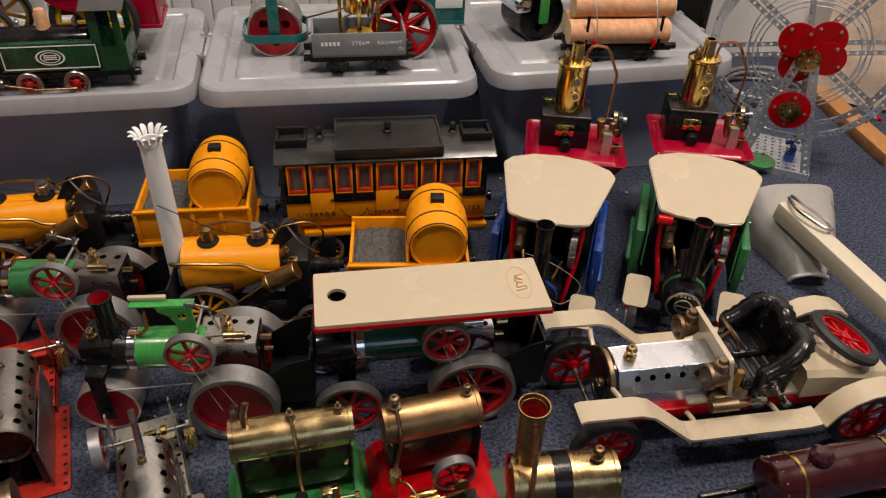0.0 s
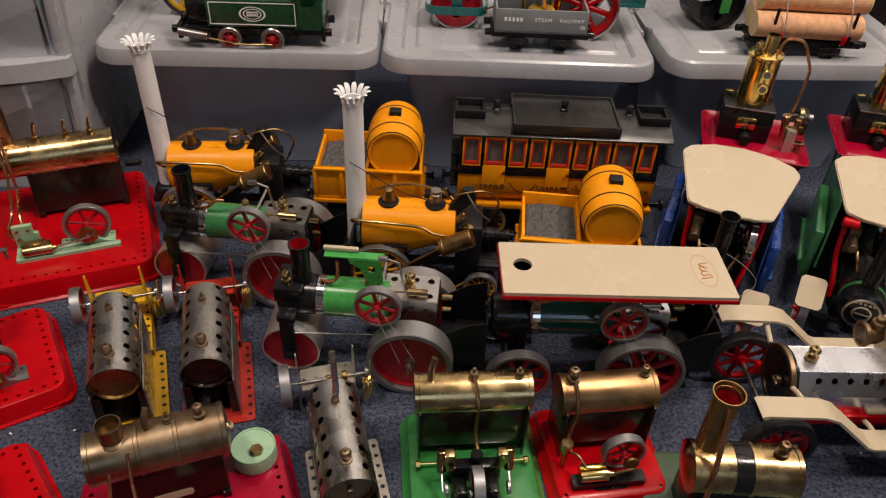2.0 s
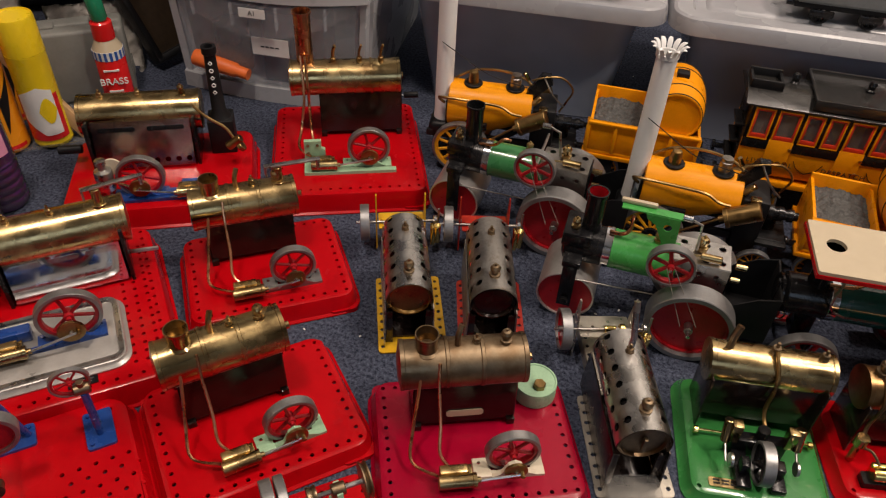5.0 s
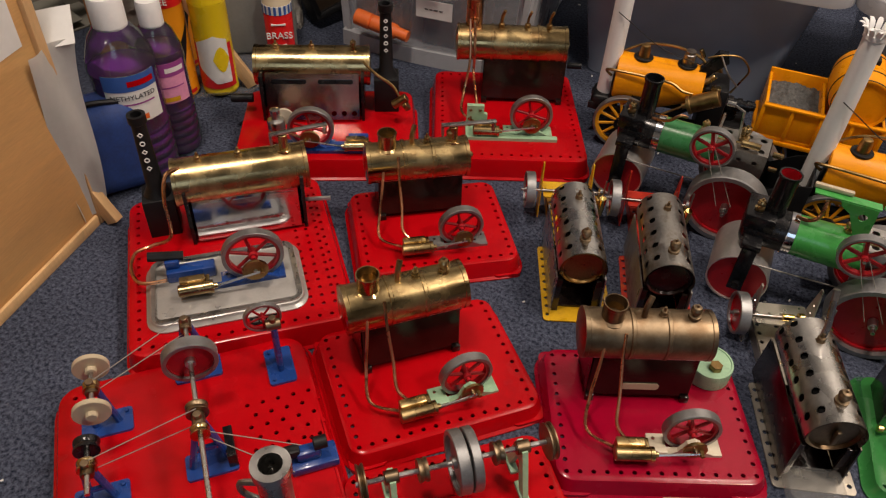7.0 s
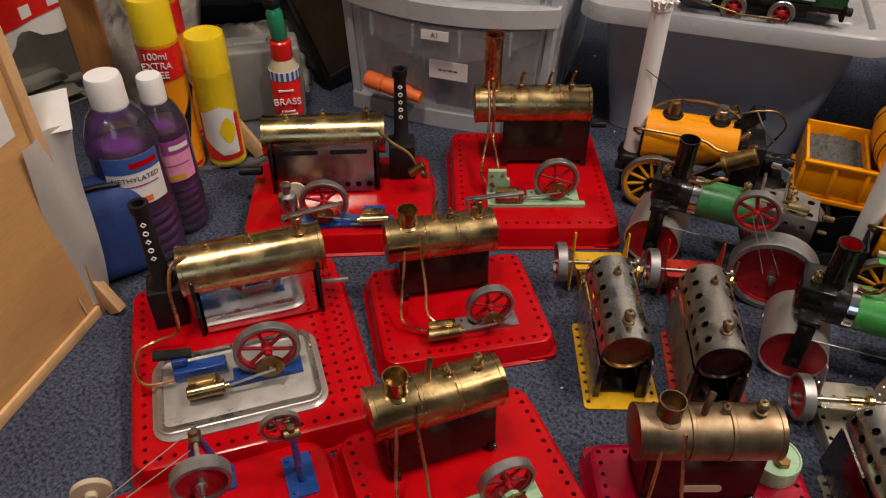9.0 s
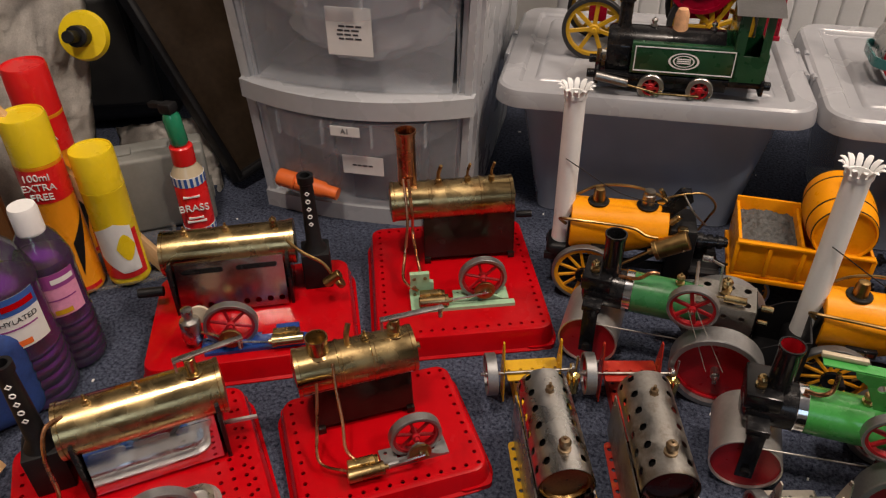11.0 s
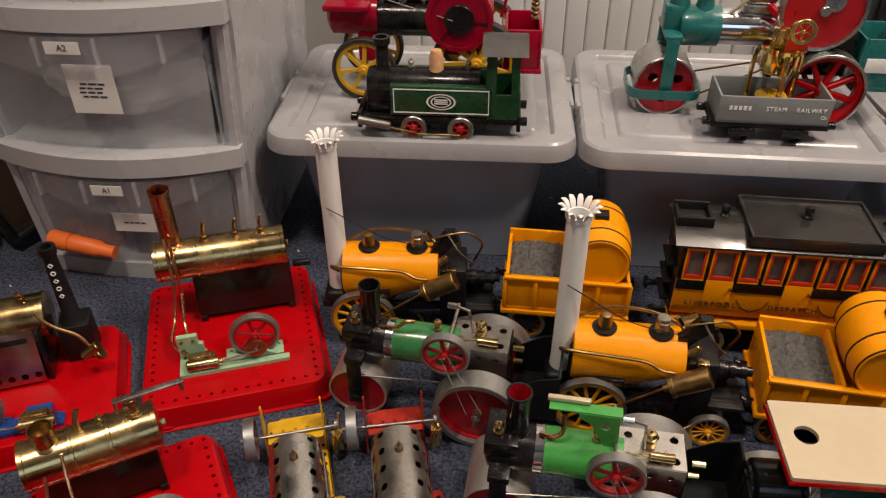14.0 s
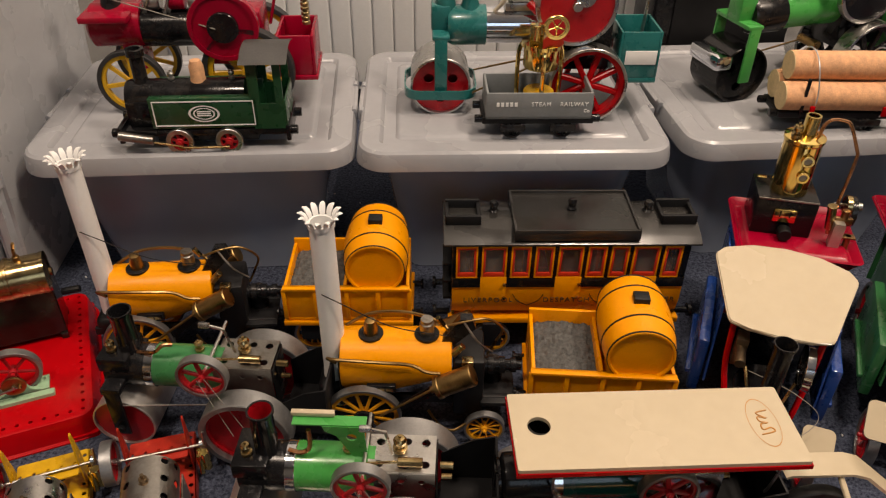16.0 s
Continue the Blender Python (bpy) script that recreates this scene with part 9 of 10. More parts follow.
def tank_locomotive():
    t = thing("tank_locomotive", "dark green model tank locomotive with a tan dome", "model locomotive", pose(-0.502, 0.946, ZL, 0, 0, 10))
    bm = B()
    box(bm, -0.096, 0.098, -0.032, 0.032, 0.022, 0.030, 0.001)
    box(bm, -0.100, -0.094, -0.034, 0.034, 0.014, 0.034, 0.001)
    box(bm, 0.096, 0.101, -0.034, 0.034, 0.014, 0.034, 0.001)
    box(bm, -0.06, 0.06, -0.018, 0.018, 0.008, 0.024, 0.001)
    part("footplate", bm, BLACK, t)
    for s in (-1, 1):
        bm = B()
        box(bm, -0.058, 0.066, s * 0.0275 - 0.0055, s * 0.0275 + 0.0055, 0.032, 0.070, 0.0012)
        tk = part("side_tank", bm, GREEN_LOCO, t, "green side tank with white lining")
        bm = B()
        y = s * 0.0333
        for x0, x1, z0, z1 in ((-0.054, 0.062, 0.0355, 0.0367), (-0.054, 0.062, 0.0655, 0.0667), (-0.054, -0.0528, 0.0367, 0.0655), (0.0608, 0.062, 0.0367, 0.0655)):
            box(bm, x0, x1, y - 0.0004, y + 0.0004, z0, z1)
        part("white_lining", bm, WHITE, tk)
        bm = B()
        for ro, ri in ((1, 0.86), (0.7, 0.6)):
            prev = None
            for k in range(33):
                a = 2 * math.pi * k / 32
                p = [bm.verts.new((0.004 + q * 0.018 * math.cos(a), y + s * 0.0003, 0.051 + q * 0.0105 * math.sin(a))) for q in (ro, ri)]
                if prev:
                    bm.faces.new((prev[0], p[0], p[1], prev[1]))
                prev = p
        for k in range(3):
            box(bm, -0.004, 0.012, y - 0.0004, y + 0.0004, 0.048 + 0.0025 * k, 0.0492 + 0.0025 * k)
        part("oval_badge", bm, WHITE, tk, "white oval badge")
    bm = B()
    lathe(bm, [(0, -0.088), (0.020, -0.088), (0.022, -0.084), (0.022, 0.05), (0, 0.05)], (0, 0, 0.058), "x", 28)
    box(bm, -0.088, -0.058, -0.024, 0.024, 0.030, 0.062, 0.003)
    part("boiler", bm, BLACK, t)
    bm = B()
    lathe(bm, [(0.010, 0.076), (0.008, 0.084), (0.008, 0.108), (0.0105, 0.110), (0.0105, 0.118), (0.007, 0.118), (0.006, 0.1)], (-0.070, 0, 0), "z", 20)
    part("chimney", bm, BLACK, t)
    bm = B()
    lathe(bm, [(0.0095, 0.078), (0.0085, 0.083), (0.0085, 0.096), (0.006, 0.103), (0, 0.105)], (-0.004, 0, 0), "z", 20)
    part("dome", bm, CORK, t)
    for x in (-0.035, 0.035):
        valve(t, x, 0, 0.079, 0.7, STEEL)
    for s in (-1, 1):
        bm = B()
        slab(bm, [(0.060, 0.030), (0.097, 0.030), (0.097, 0.112), (0.088, 0.112), (0.088, 0.062), (0.070, 0.062), (0.070, 0.112), (0.060, 0.112)], 0.002, Matrix.Translation((0, s * 0.032 + 0.001, 0)) @ Matrix.Rotation(radians(90), 4, "X"))
        part("cab_side", bm, GREEN_LOCO, t)
    for x, z0, z1 in ((0.058, 0.068, 0.112), (0.097, 0.030, 0.066)):
        bm = B()
        box(bm, x, x + 0.002, -0.033, 0.033, z0, z1, 0.0004)
        part("cab_front" if z1 > 0.1 else "cab_back", bm, GREEN_LOCO, t)
    bm = B()
    n = 10
    pr = [(-0.040 + 0.080 * k / n, 0.112 + 0.009 * math.sin(math.pi * k / n)) for k in range(n + 1)]
    rows = [[bm.verts.new((x, y, z)) for y, z in pr] for x in (0.052, 0.106)]
    for k in range(n):
        bm.faces.new((rows[0][k], rows[0][k + 1], rows[1][k + 1], rows[1][k]))
    bmesh.ops.solidify(bm, geom=bm.faces[:], thickness=0.002)
    part("cab_roof", bm, IRON_GREY, t)
    for x in (-0.030, 0.028):
        for s in (-1, 1):
            wheel(t, "driving_wheel", (x, s * 0.0335, 0.0160), 0.0160, 0.006, "y", 6, STEEL, RED_HUB, 0.34, False, 0.30, 0.22)
    for s in (-1, 1):
        bm = B()
        cyl(bm, 0.0055, 0.040, (-0.078, s * 0.039, 0.024), Matrix.Rotation(radians(100), 4, "Y"), 16)
        part("cylinder", bm, STEEL_DULL, t)
        bm = B()
        tube(bm, [(-0.058, s * 0.041, 0.019), (-0.026, s * 0.040, 0.012)], 0.0014, 8, 1)
        tube(bm, [(-0.030, s * 0.039, 0.010), (0.028, s * 0.039, 0.010)], 0.0016, 8, 1)
        part("coupling_rod", bm, BRASS, t)
    for e in (-1, 1):
        for s in (-1, 1):
            bm = B()
            cyl(bm, 0.0055, 0.010, (e * 0.104, s * 0.024, 0.024), "x", 14)
            part("buffer", bm, BLACK, t)
    return t


tank_locomotive()


def showman(m):
    """Red traction engine with yellow spoked wheels; origin under the rear axle, front towards -x."""
    t = thing("traction_engine", "red model traction engine with yellow spoked wheels", "model traction engine", m, "model road engines")
    for s in (-1, 1):
        wheel(t, "front_wheel", (-0.150, s * 0.042, 0.043), 0.043, 0.010, "y", 7, BLACK_RUBBER, YELLOW_PAINT, 0.12, False, 0.16, 0.13)
        wheel(t, "rear_wheel", (0.0, s * 0.048, 0.058), 0.058, 0.014, "y", 9, BLACK_RUBBER, YELLOW_PAINT, 0.12, False, 0.14, 0.11)
    bm = B()
    tube(bm, [(-0.150, -0.048, 0.043), (-0.150, 0.048, 0.043)], 0.003, 8, 1)
    tube(bm, [(0, -0.056, 0.058), (0, 0.056, 0.058)], 0.0035, 8, 1)
    part("axle", bm, STEEL, t)
    bm = B()
    lathe(bm, [(0, -0.135), (0.024, -0.135), (0.024, -0.02), (0, -0.02)], (0, 0, 0.100), "x", 28)
    part("boiler", bm, BLACK, t)
    bm = B()
    lathe(bm, [(0, -0.200), (0.020, -0.199), (0.027, -0.194), (0.027, -0.132), (0, -0.132)], (0, 0, 0.104), "x", 28)
    box(bm, -0.200, -0.140, -0.040, 0.040, 0.118, 0.126, 0.002)
    box(bm, -0.160, -0.136, -0.020, 0.020, 0.045, 0.09, 0.002)
    part("smokebox", bm, RED_DARK, t)
    bm = B()
    lathe(bm, [(0.014, 0.125), (0.011, 0.14), (0.011, 0.19), (0.015, 0.195), (0.015, 0.205), (0.010, 0.205)], (-0.168, 0, 0), "z", 22)
    part("chimney", bm, BLACK, t)
    bm = B()
    box(bm, -0.05, 0.02, -0.030, 0.030, 0.06, 0.128, 0.003)
    part("firebox", bm, RED_DARK, t)
    bm = B()
    cyl(bm, 0.041, 0.006, (-0.022, -0.052, 0.118), "y", 44)
    ring(bm, 0.043, 0.037, 0.010, (-0.022, -0.052, 0.118), "y", 44)
    fw = part("flywheel", bm, RED_DARK, t, "red disc flywheel")
    bm = B()
    cyl(bm, 0.019, 0.006, (-0.022, -0.057, 0.118), "y", 28)
    part("flywheel_centre", bm, BLACK, fw)
    bm = B()
    box(bm, 0.034, 0.086, -0.042, 0.042, 0.042, 0.048, 0.001)
    td = part("tender", bm, RED_DARK, t, "red open tender box")
    for x0, x1, y0, y1 in ((0.036, 0.040, -0.040, 0.040), (0.080, 0.084, -0.040, 0.040), (0.040, 0.080, -0.040, -0.036), (0.040, 0.080, 0.036, 0.040)):
        bm = B()
        box(bm, x0, x1, y0, y1, 0.047, 0.100, 0.001)
        part("tender_side", bm, RED_DARK, td)
    bm = B()
    for a, b in (((-0.030, -0.062, 0.118), (-0.17, -0.012, 0.142)), ((-0.028, -0.062, 0.166), (-0.178, -0.010, 0.160))):
        tube(bm, [a, b], 0.0007, 6, 1)
    part("drive_cord", bm, CORD, t)
    pipe(t, [(-0.10, -0.012, 0.122), (-0.09, -0.02, 0.152), (-0.11, -0.022, 0.148), (-0.12, -0.022, 0.132)], 0.002, STEEL)
    for x, mt in ((-0.115, STEEL), (-0.085, RED_DARK), (-0.060, STEEL)):
        bm = B()
        cyl(bm, 0.011, 0.020, (x, -0.004, 0.135), "x", 18)
        part("cylinder", bm, mt, t)
    bm = B()
    for k in range(16):
        ring(bm, 0.0055, 0.003, 0.004, (0.074, -0.012, 0.108 + 0.006 * k), "z", 12)
    part("spiral_column", bm, BRASS, t)
    bm = B()
    tube(bm, [(0.03, -0.02, 0.11), (0.045, -0.02, 0.165)], 0.002, 8, 1)
    ring(bm, 0.020, 0.0165, 0.004, (0.046, -0.02, 0.168), Matrix.Rotation(radians(-60), 4, "Y"), 24)
    part("steering_wheel", bm, RED_DARK, t)
    return t


showman(pose(-0.482, 1.072, ZL, 0, 0, 10))


def big_roller(m, label, body, barrel, disc_mat, rear_web, band=True, lean=0):
    """A larger toy road roller: fork straddling the front roll, barrel boiler, tall disc flywheel."""
    t = thing("road_roller", label, "model steam roller", m, "model road engines")
    G, r, R = 0.185, 0.039, 0.050
    bm = B()
    ring(bm, r, r * 0.93, 0.062, (-G, 0, r), "y", 40)
    roll = part("front_roll", bm, STEEL if band else BLACK, t)
    for s in (-1, 1):
        bm = B()
        pts = [(r * 0.94 * math.cos(2 * math.pi * k / 32), r * 0.94 * math.sin(2 * math.pi * k / 32)) for k in range(32)]
        slab(bm, pts, 0.003, Matrix.Translation((-G, s * 0.024 + 0.0015, r)) @ Matrix.Rotation(radians(90), 4, "X"), [(0.018 * math.cos(2 * math.pi * k / 3 + 0.5), 0.018 * math.sin(2 * math.pi * k / 3 + 0.5)) for k in range(3)], 0.0065, 14)
        part("roll_disc", bm, disc_mat, roll)
    bm = B()
    for s in (-1, 1):
        box(bm, -G - 0.008, -G + 0.008, s * 0.036 - 0.002, s * 0.036 + 0.002, r - 0.008, 0.105, 0.001)
    box(bm, -G - 0.011, -G + 0.011, -0.038, 0.038, 0.102, 0.108, 0.002)
    box(bm, -G - 0.012, -G + 0.012, -0.014, 0.014, 0.106, 0.138, 0.003)
    part("fork", bm, body, t)
    bm = B()
    lathe(bm, [(0.013, 0.1), (0.013, 0.138), (0.011, 0.146), (0.006, 0.147), (0.006, 0.150), (0, 0.151)], (-G + 0.006, 0, 0), "z", 20)
    part("head_post", bm, body if band else BLACK_MATT, t)
    if band:
        bm = B()
        out, inn = rrect(0.094, 0.086, 0.022, 6, -G, 0), rrect(0.090, 0.082, 0.020, 6, -G, 0)
        lv = [[bm.verts.new((x, y, z)) for x, y in lp] for lp, z in ((out, r - 0.013), (out, r - 0.001), (inn, r - 0.001), (inn, r - 0.013))]
        for a, b in zip(lv, lv[1:] + lv[:1]):
            for k in range(len(a)):
                bm.faces.new((a[k], a[(k + 1) % len(a)], b[(k + 1) % len(a)], b[k]))
        part("scraper_band", bm, body, t)
    else:
        bm = B()
        box(bm, -G - 0.045, -G - 0.020, -0.032, 0.032, r + 0.010, r + 0.030, 0.004, pose(0, 0, 0))
        part("scraper", bm, CHROME, t)
    bm = B()
    lathe(bm, [(0, -0.178), (0.022, -0.176), (0.025, -0.17), (0.025, -0.128), (0, -0.128)], (0, 0, 0.110), "x", 28)
    part("smokebox", bm, body if band else BLACK, t)
    bm = B()
    lathe(bm, [(0, -0.128), (0.0225, -0.128), (0.0225, -0.03), (0, -0.03)], (0, 0, 0.110), "x", 28)
    part("boiler", bm, barrel, t)
    bm = B()
    lathe(bm, [(0.013, 0.130), (0.009, 0.145), (0.012, 0.20), (0.015, 0.205), (0.012, 0.21), (0.009, 0.2)], (-0.148, 0, 0), "z", 22)
    part("chimney", bm, body, t)
    bm = B()
    box(bm, -0.04, 0.03, -0.026, 0.026, 0.06, 0.135, 0.002)
    part("firebox", bm, BLACK, t)
    for s in (-1, 1):
        wheel(t, "rear_wheel", (0, s * 0.046, R), R, 0.024, "y", 8, STEEL, rear_web, 0.07, False, 0.12, 0.14)
    bm = B()
    cyl(bm, 0.046, 0.005, (-0.022, -0.040, 0.148), "y", 40)
    fw = part("flywheel", bm, disc_mat, t, "disc flywheel")
    bm = B()
    ring(bm, 0.050, 0.045, 0.010, (-0.022, -0.040, 0.148), "y", 40)
    part("flywheel_rim", bm, STEEL, fw)
    bm = B()
    cyl(bm, 0.012, 0.003, (-0.012, -0.0438, 0.158), "y", 20)
    cyl(bm, 0.006, 0.014, (-0.022, -0.043, 0.148), "y", 14)
    part("flywheel_hub", bm, STEEL, fw)
    bm = B()
    box(bm, 0.040, 0.092, -0.034, 0.034, 0.045, 0.052, 0.001)
    td = part("tender", bm, body, t)
    for x0, x1, y0, y1 in ((0.040, 0.043, -0.034, 0.034), (0.089, 0.092, -0.034, 0.034), (0.043, 0.089, -0.034, -0.031), (0.043, 0.089, 0.031, 0.034)):
        bm = B()
        box(bm, x0, x1, y0, y1, 0.052, 0.112, 0.001)
        part("tender_side", bm, body, td)
    bm = B()
    box(bm, 0.048, 0.088, -0.0355, -0.034, 0.070, 0.088, 0.0005)
    part("tender_plate", bm, PAPER if band else STEEL, td, "pale plate on the tender")
    pipe(t, [(-0.118, -0.01, 0.130), (-0.105, -0.018, 0.150), (-0.098, -0.016, 0.175), (-0.09, -0.01, 0.16)], 0.0025, CREAM_DULL)
    bm = B()
    cyl(bm, 0.010, 0.034, (-0.085, -0.006, 0.150), "x", 18)
    box(bm, -0.105, -0.062, -0.016, 0.008, 0.132, 0.142, 0.001)
    part("cylinder", bm, STEEL, t)
    bm = B()
    tube(bm, [(-0.066, -0.012, 0.150), (-0.026, -0.020, 0.150)], 0.002, 8, 1)
    tube(bm, [(-0.10, -0.02, 0.168), (-0.03, -0.022, 0.175)], 0.0015, 8, 1)
    part("connecting_rod", bm, STEEL, t)
    bm = B()
    tube(bm, [(-0.076, -0.016, 0.142), (-0.064, -0.026, 0.132)], 0.005, 10, 1)
    part("red_handle", bm, RED, t)
    bm = B()
    for s in (-1, 1):
        tube(bm, [(-G + 0.04, s * 0.036, r - 0.006), (-0.06, s * 0.012, 0.062)], 0.0013, 6, 1)
    cyl(bm, 0.006, 0.036, (-0.06, 0, 0.062), "y", 12)
    part("steering_chain", bm, BRONZE, t)
    bm = B()
    tube(bm, [(0.075, 0.01, 0.06), (0.080, 0.008, 0.165)], 0.0022, 8, 1)
    part("poker_rod", bm, STEEL, t)
    return t


big_roller(pose(-0.052, 1.108, ZL, 0, 0, 8), "teal model steam roller with red disc flywheel", TEAL, CHROME, RED_HUB, RED, True)
big_roller(pose(0.322, 1.245, ZL, 0, 0, 24), "green model steam roller with black front roll", GREEN_BRIGHT, GREEN_BRIGHT, BLACK, BLACK, False)

WAGON_GREY = mat("wagon_grey_paint", (0.20, 0.215, 0.22), 0.5, 0, 0.12, 40)


def wagon_running_gear(t, L):
    bm = B()
    box(bm, -L / 2 - 0.004, L / 2 + 0.004, -0.028, 0.028, 0.020, 0.028, 0.001)
    part("underframe", bm, BLACK_MATT, t)
    for x in (-L * 0.24, L * 0.24):
        for s in (-1, 1):
            wheel(t, "wheel", (x, s * 0.024, 0.0125), 0.0125, 0.006, "y", 6, BLACK, BLACK, 0.2, False, 0.25, 0.2)
            bm = B()
            box(bm, x - 0.016, x + 0.016, s * 0.029 - 0.002, s * 0.029 + 0.002, 0.010, 0.020, 0.002)
            part("axle_guard", bm, BLACK, t)
    for e in (-1, 1):
        for s in (-1, 1):
            bm = B()
            cyl(bm, 0.005, 0.010, (e * (L / 2 + 0.008), s * 0.020, 0.024), "x", 12)
            part("buffer", bm, BLACK, t)


def goods_wagon():
    t = thing("goods_wagon", "grey open goods wagon lettered in white", "model wagon", pose(-0.108, 1.028, ZL, 0, 0, 8), "model wagons")
    L, D = 0.130, 0.062
    wagon_running_gear(t, L)
    for name, x0, x1, y0, y1 in (("side_board", -L / 2, L / 2, -D / 2, -D / 2 + 0.003), ("side_board", -L / 2, L / 2, D / 2 - 0.003, D / 2), ("end_board", -L / 2, -L / 2 + 0.003, -D / 2 + 0.003, D / 2 - 0.003), ("end_board", L / 2 - 0.003, L / 2, -D / 2 + 0.003, D / 2 - 0.003), ("floor_board", -L / 2, L / 2, -D / 2, D / 2)):
        bm = B()
        box(bm, x0, x1, y0, y1, 0.028, 0.032 if name == "floor_board" else 0.062, 0.0006)
        part(name, bm, WAGON_GREY, t)
    bm = B()
    for k in range(5):
        box(bm, -0.0525 + 0.0055 * k, -0.0490 + 0.0055 * k, -D / 2 - 0.0008, -D / 2, 0.0450, 0.0500)
    part("maker_mark", bm, WHITE, t, "white maker's mark")
    for x, tx in ((0.002, "STEAM"), (0.042, "RAILWAY")):
        words(t, "side_lettering", tx, 0.0072, WHITE, Matrix.Translation((x, -D / 2 - 0.0003, 0.0475)) @ Matrix.Rotation(radians(90), 4, "X"), 1.15, 0.0005)
    words(t, "side_lettering", "Co", 0.006, WHITE, Matrix.Translation((0.058, -D / 2 - 0.0003, 0.039)) @ Matrix.Rotation(radians(90), 4, "X"), 1.0, 0.0005)
    return t


goods_wagon()
t = thing("brass_burner_engine", "tiny brass engine on wire legs over yellow tin, in wagon", "model steam engine", pose(-0.106, 1.030, ZL + 0.0325, 0, 0, 8) @ Matrix.Scale(1.15, 4))
bm = B()
cyl(bm, 0.0165, 0.018, (0, 0, 0.009), "z", 28)
cyl(bm, 0.004, 0.003, (0, 0, 0.019), "z", 12)
part("burner_tin", bm, YELLOW_PAINT, t, "yellow burner tin")
for k in range(3):
    a = 2 * math.pi * k / 3 + 0.5
    bm = B()
    tube(bm, [(0.026 * math.cos(a), 0.022 * math.sin(a), 0.0), (0.027 * math.cos(a), 0.023 * math.sin(a), 0.05), (0.022 * math.cos(a), 0.020 * math.sin(a), 0.066), (0.014 * math.cos(a), 0.013 * math.sin(a), 0.068)], 0.0025, 8, 4)
    part("wire_leg", bm, BRASS_NEW, t)
bm = B()
lathe(bm, [(0, 0.044), (0.018, 0.044), (0.019, 0.046), (0.019, 0.066), (0.022, 0.067), (0.022, 0.071), (0, 0.072)], (0, 0, 0), "z", 30)
part("boiler", bm, BRASS_NEW, t)
bm = B()
box(bm, -0.014, 0.000, -0.004, 0.004, 0.071, 0.090, 0.001)
cyl(bm, 0.004, 0.016, (-0.008, -0.006, 0.082), "z", 12)
part("engine_block", bm, BRASS_NEW, t)
wheel(t, "flywheel", (0.012, -0.006, 0.088), 0.013, 0.005, "y", 5, BRASS_NEW, BRASS_NEW, 0.25)


def log_wagon():
    t = thing("log_wagon", "flat wagon on the lid carrying bark logs", "model wagon", pose(0.272, 1.092, ZL, 0, 0, 6), "model wagons")
    L = 0.150
    wagon_running_gear(t, L)
    for x in (-0.055, 0.055):
        for s in (-1, 1):
            bm = B()
            box(bm, x - 0.002, x + 0.002, s * 0.034 - 0.0015, s * 0.034 + 0.0015, 0.027, 0.075, 0.0005)
            part("stanchion", bm, BLACK, t)
    return t


log_wagon()
LOG = pose(0.272, 1.092, ZL, 0, 0, 6)
CUT = mat("sawn_log_end", (0.62, 0.47, 0.26), 0.8, 0, 0.2, 140, 0.3, 400)
rnd = random.Random(11)
for k, (y, z) in enumerate(((-0.0185, 0.0465), (0.0185, 0.0465), (0.0, 0.0795))):
    lg = thing("log", "short bark-covered log tied to the wagon", "log", LOG @ pose(0.004 * (k - 1), y, z), "bark logs")
    bm = B()
    r = 0.0178
    prof = [(r * (1 + 0.015 * math.sin(9 * q + k)), -0.074 + 0.148 * q) for q in [i / 20 for i in range(21)]]
    lathe(bm, prof, (0, 0, 0), "x", 24)
    part("bark", bm, CORK, lg)
    for e in (-1, 1):
        bm = B()
        cyl(bm, r * 0.99, 0.002, (e * 0.074, 0, 0), "x", 24)
        part("sawn_end", bm, CUT, lg, "pale sawn end")
for x in (-0.045, 0.045):
    t = thing("log_tie", "thin wire tie with red tag round logs", "wire tie", LOG @ pose(x, 0, 0))
    bm = B()
    tube(bm, [(0, -0.034, 0.026), (0.003, -0.039, 0.050), (0, -0.026, 0.088), (0, 0.0, 0.1005), (0, 0.026, 0.088), (0, 0.040, 0.050), (0, 0.034, 0.026)], 0.0009, 6, 5)
    part("wire", bm, ZINC, t)
    bm = B()
    box(bm, -0.003, 0.003, -0.042, -0.039, 0.030, 0.042, 0.0005)
    part("red_tag", bm, RED, t)


# ---- line-shaft bases at the front ----
def a_bracket(parent, x, y, z0, h, material, yaw=0, spread=0.016):
    """A cast A-frame bearing bracket on its foot."""
    m = Matrix.Translation((x, y, z0)) @ Matrix.Rotation(radians(yaw), 4, "Z")
    bm = B()
    slab(bm, rrect(0.044, 0.026, 0.003, 3), 0.003)
    for s in (-1, 1):
        tube(bm, [(s * spread, 0, 0.003), (s * 0.003, 0, h)], 0.0032, 8, 1)
    box(bm, -0.008, 0.008, -0.002, 0.002, h * 0.38, h * 0.46, 0.0005)
    br = part("bearing_bracket", bm, material, parent, "", m)
    bm = B()
    cyl(bm, 0.0055, 0.014, (0, 0, h + 0.003), "y", 14)
    cyl(bm, 0.0035, 0.006, (0, 0, h + 0.010), "z", 10)
    part("bearing", bm, BRASS_OLD, br)
    for s in (-1, 1):
        bm = B()
        cyl(bm, 0.002, 0.003, (s * 0.017, 0.008, 0.004), "z", 6)
        part("bolt", bm, BLUE, br)
    return br


def pulley(parent, c, r, w, axis, material, name="pulley"):
    bm = B()
    lathe(bm, [(0.002, -w / 2), (r, -w / 2), (r, -w * 0.3), (r * 0.88, 0), (r, w * 0.3), (r, w / 2), (0.002, w / 2)], c, axis, 28)
    return part(name, bm, material, parent)


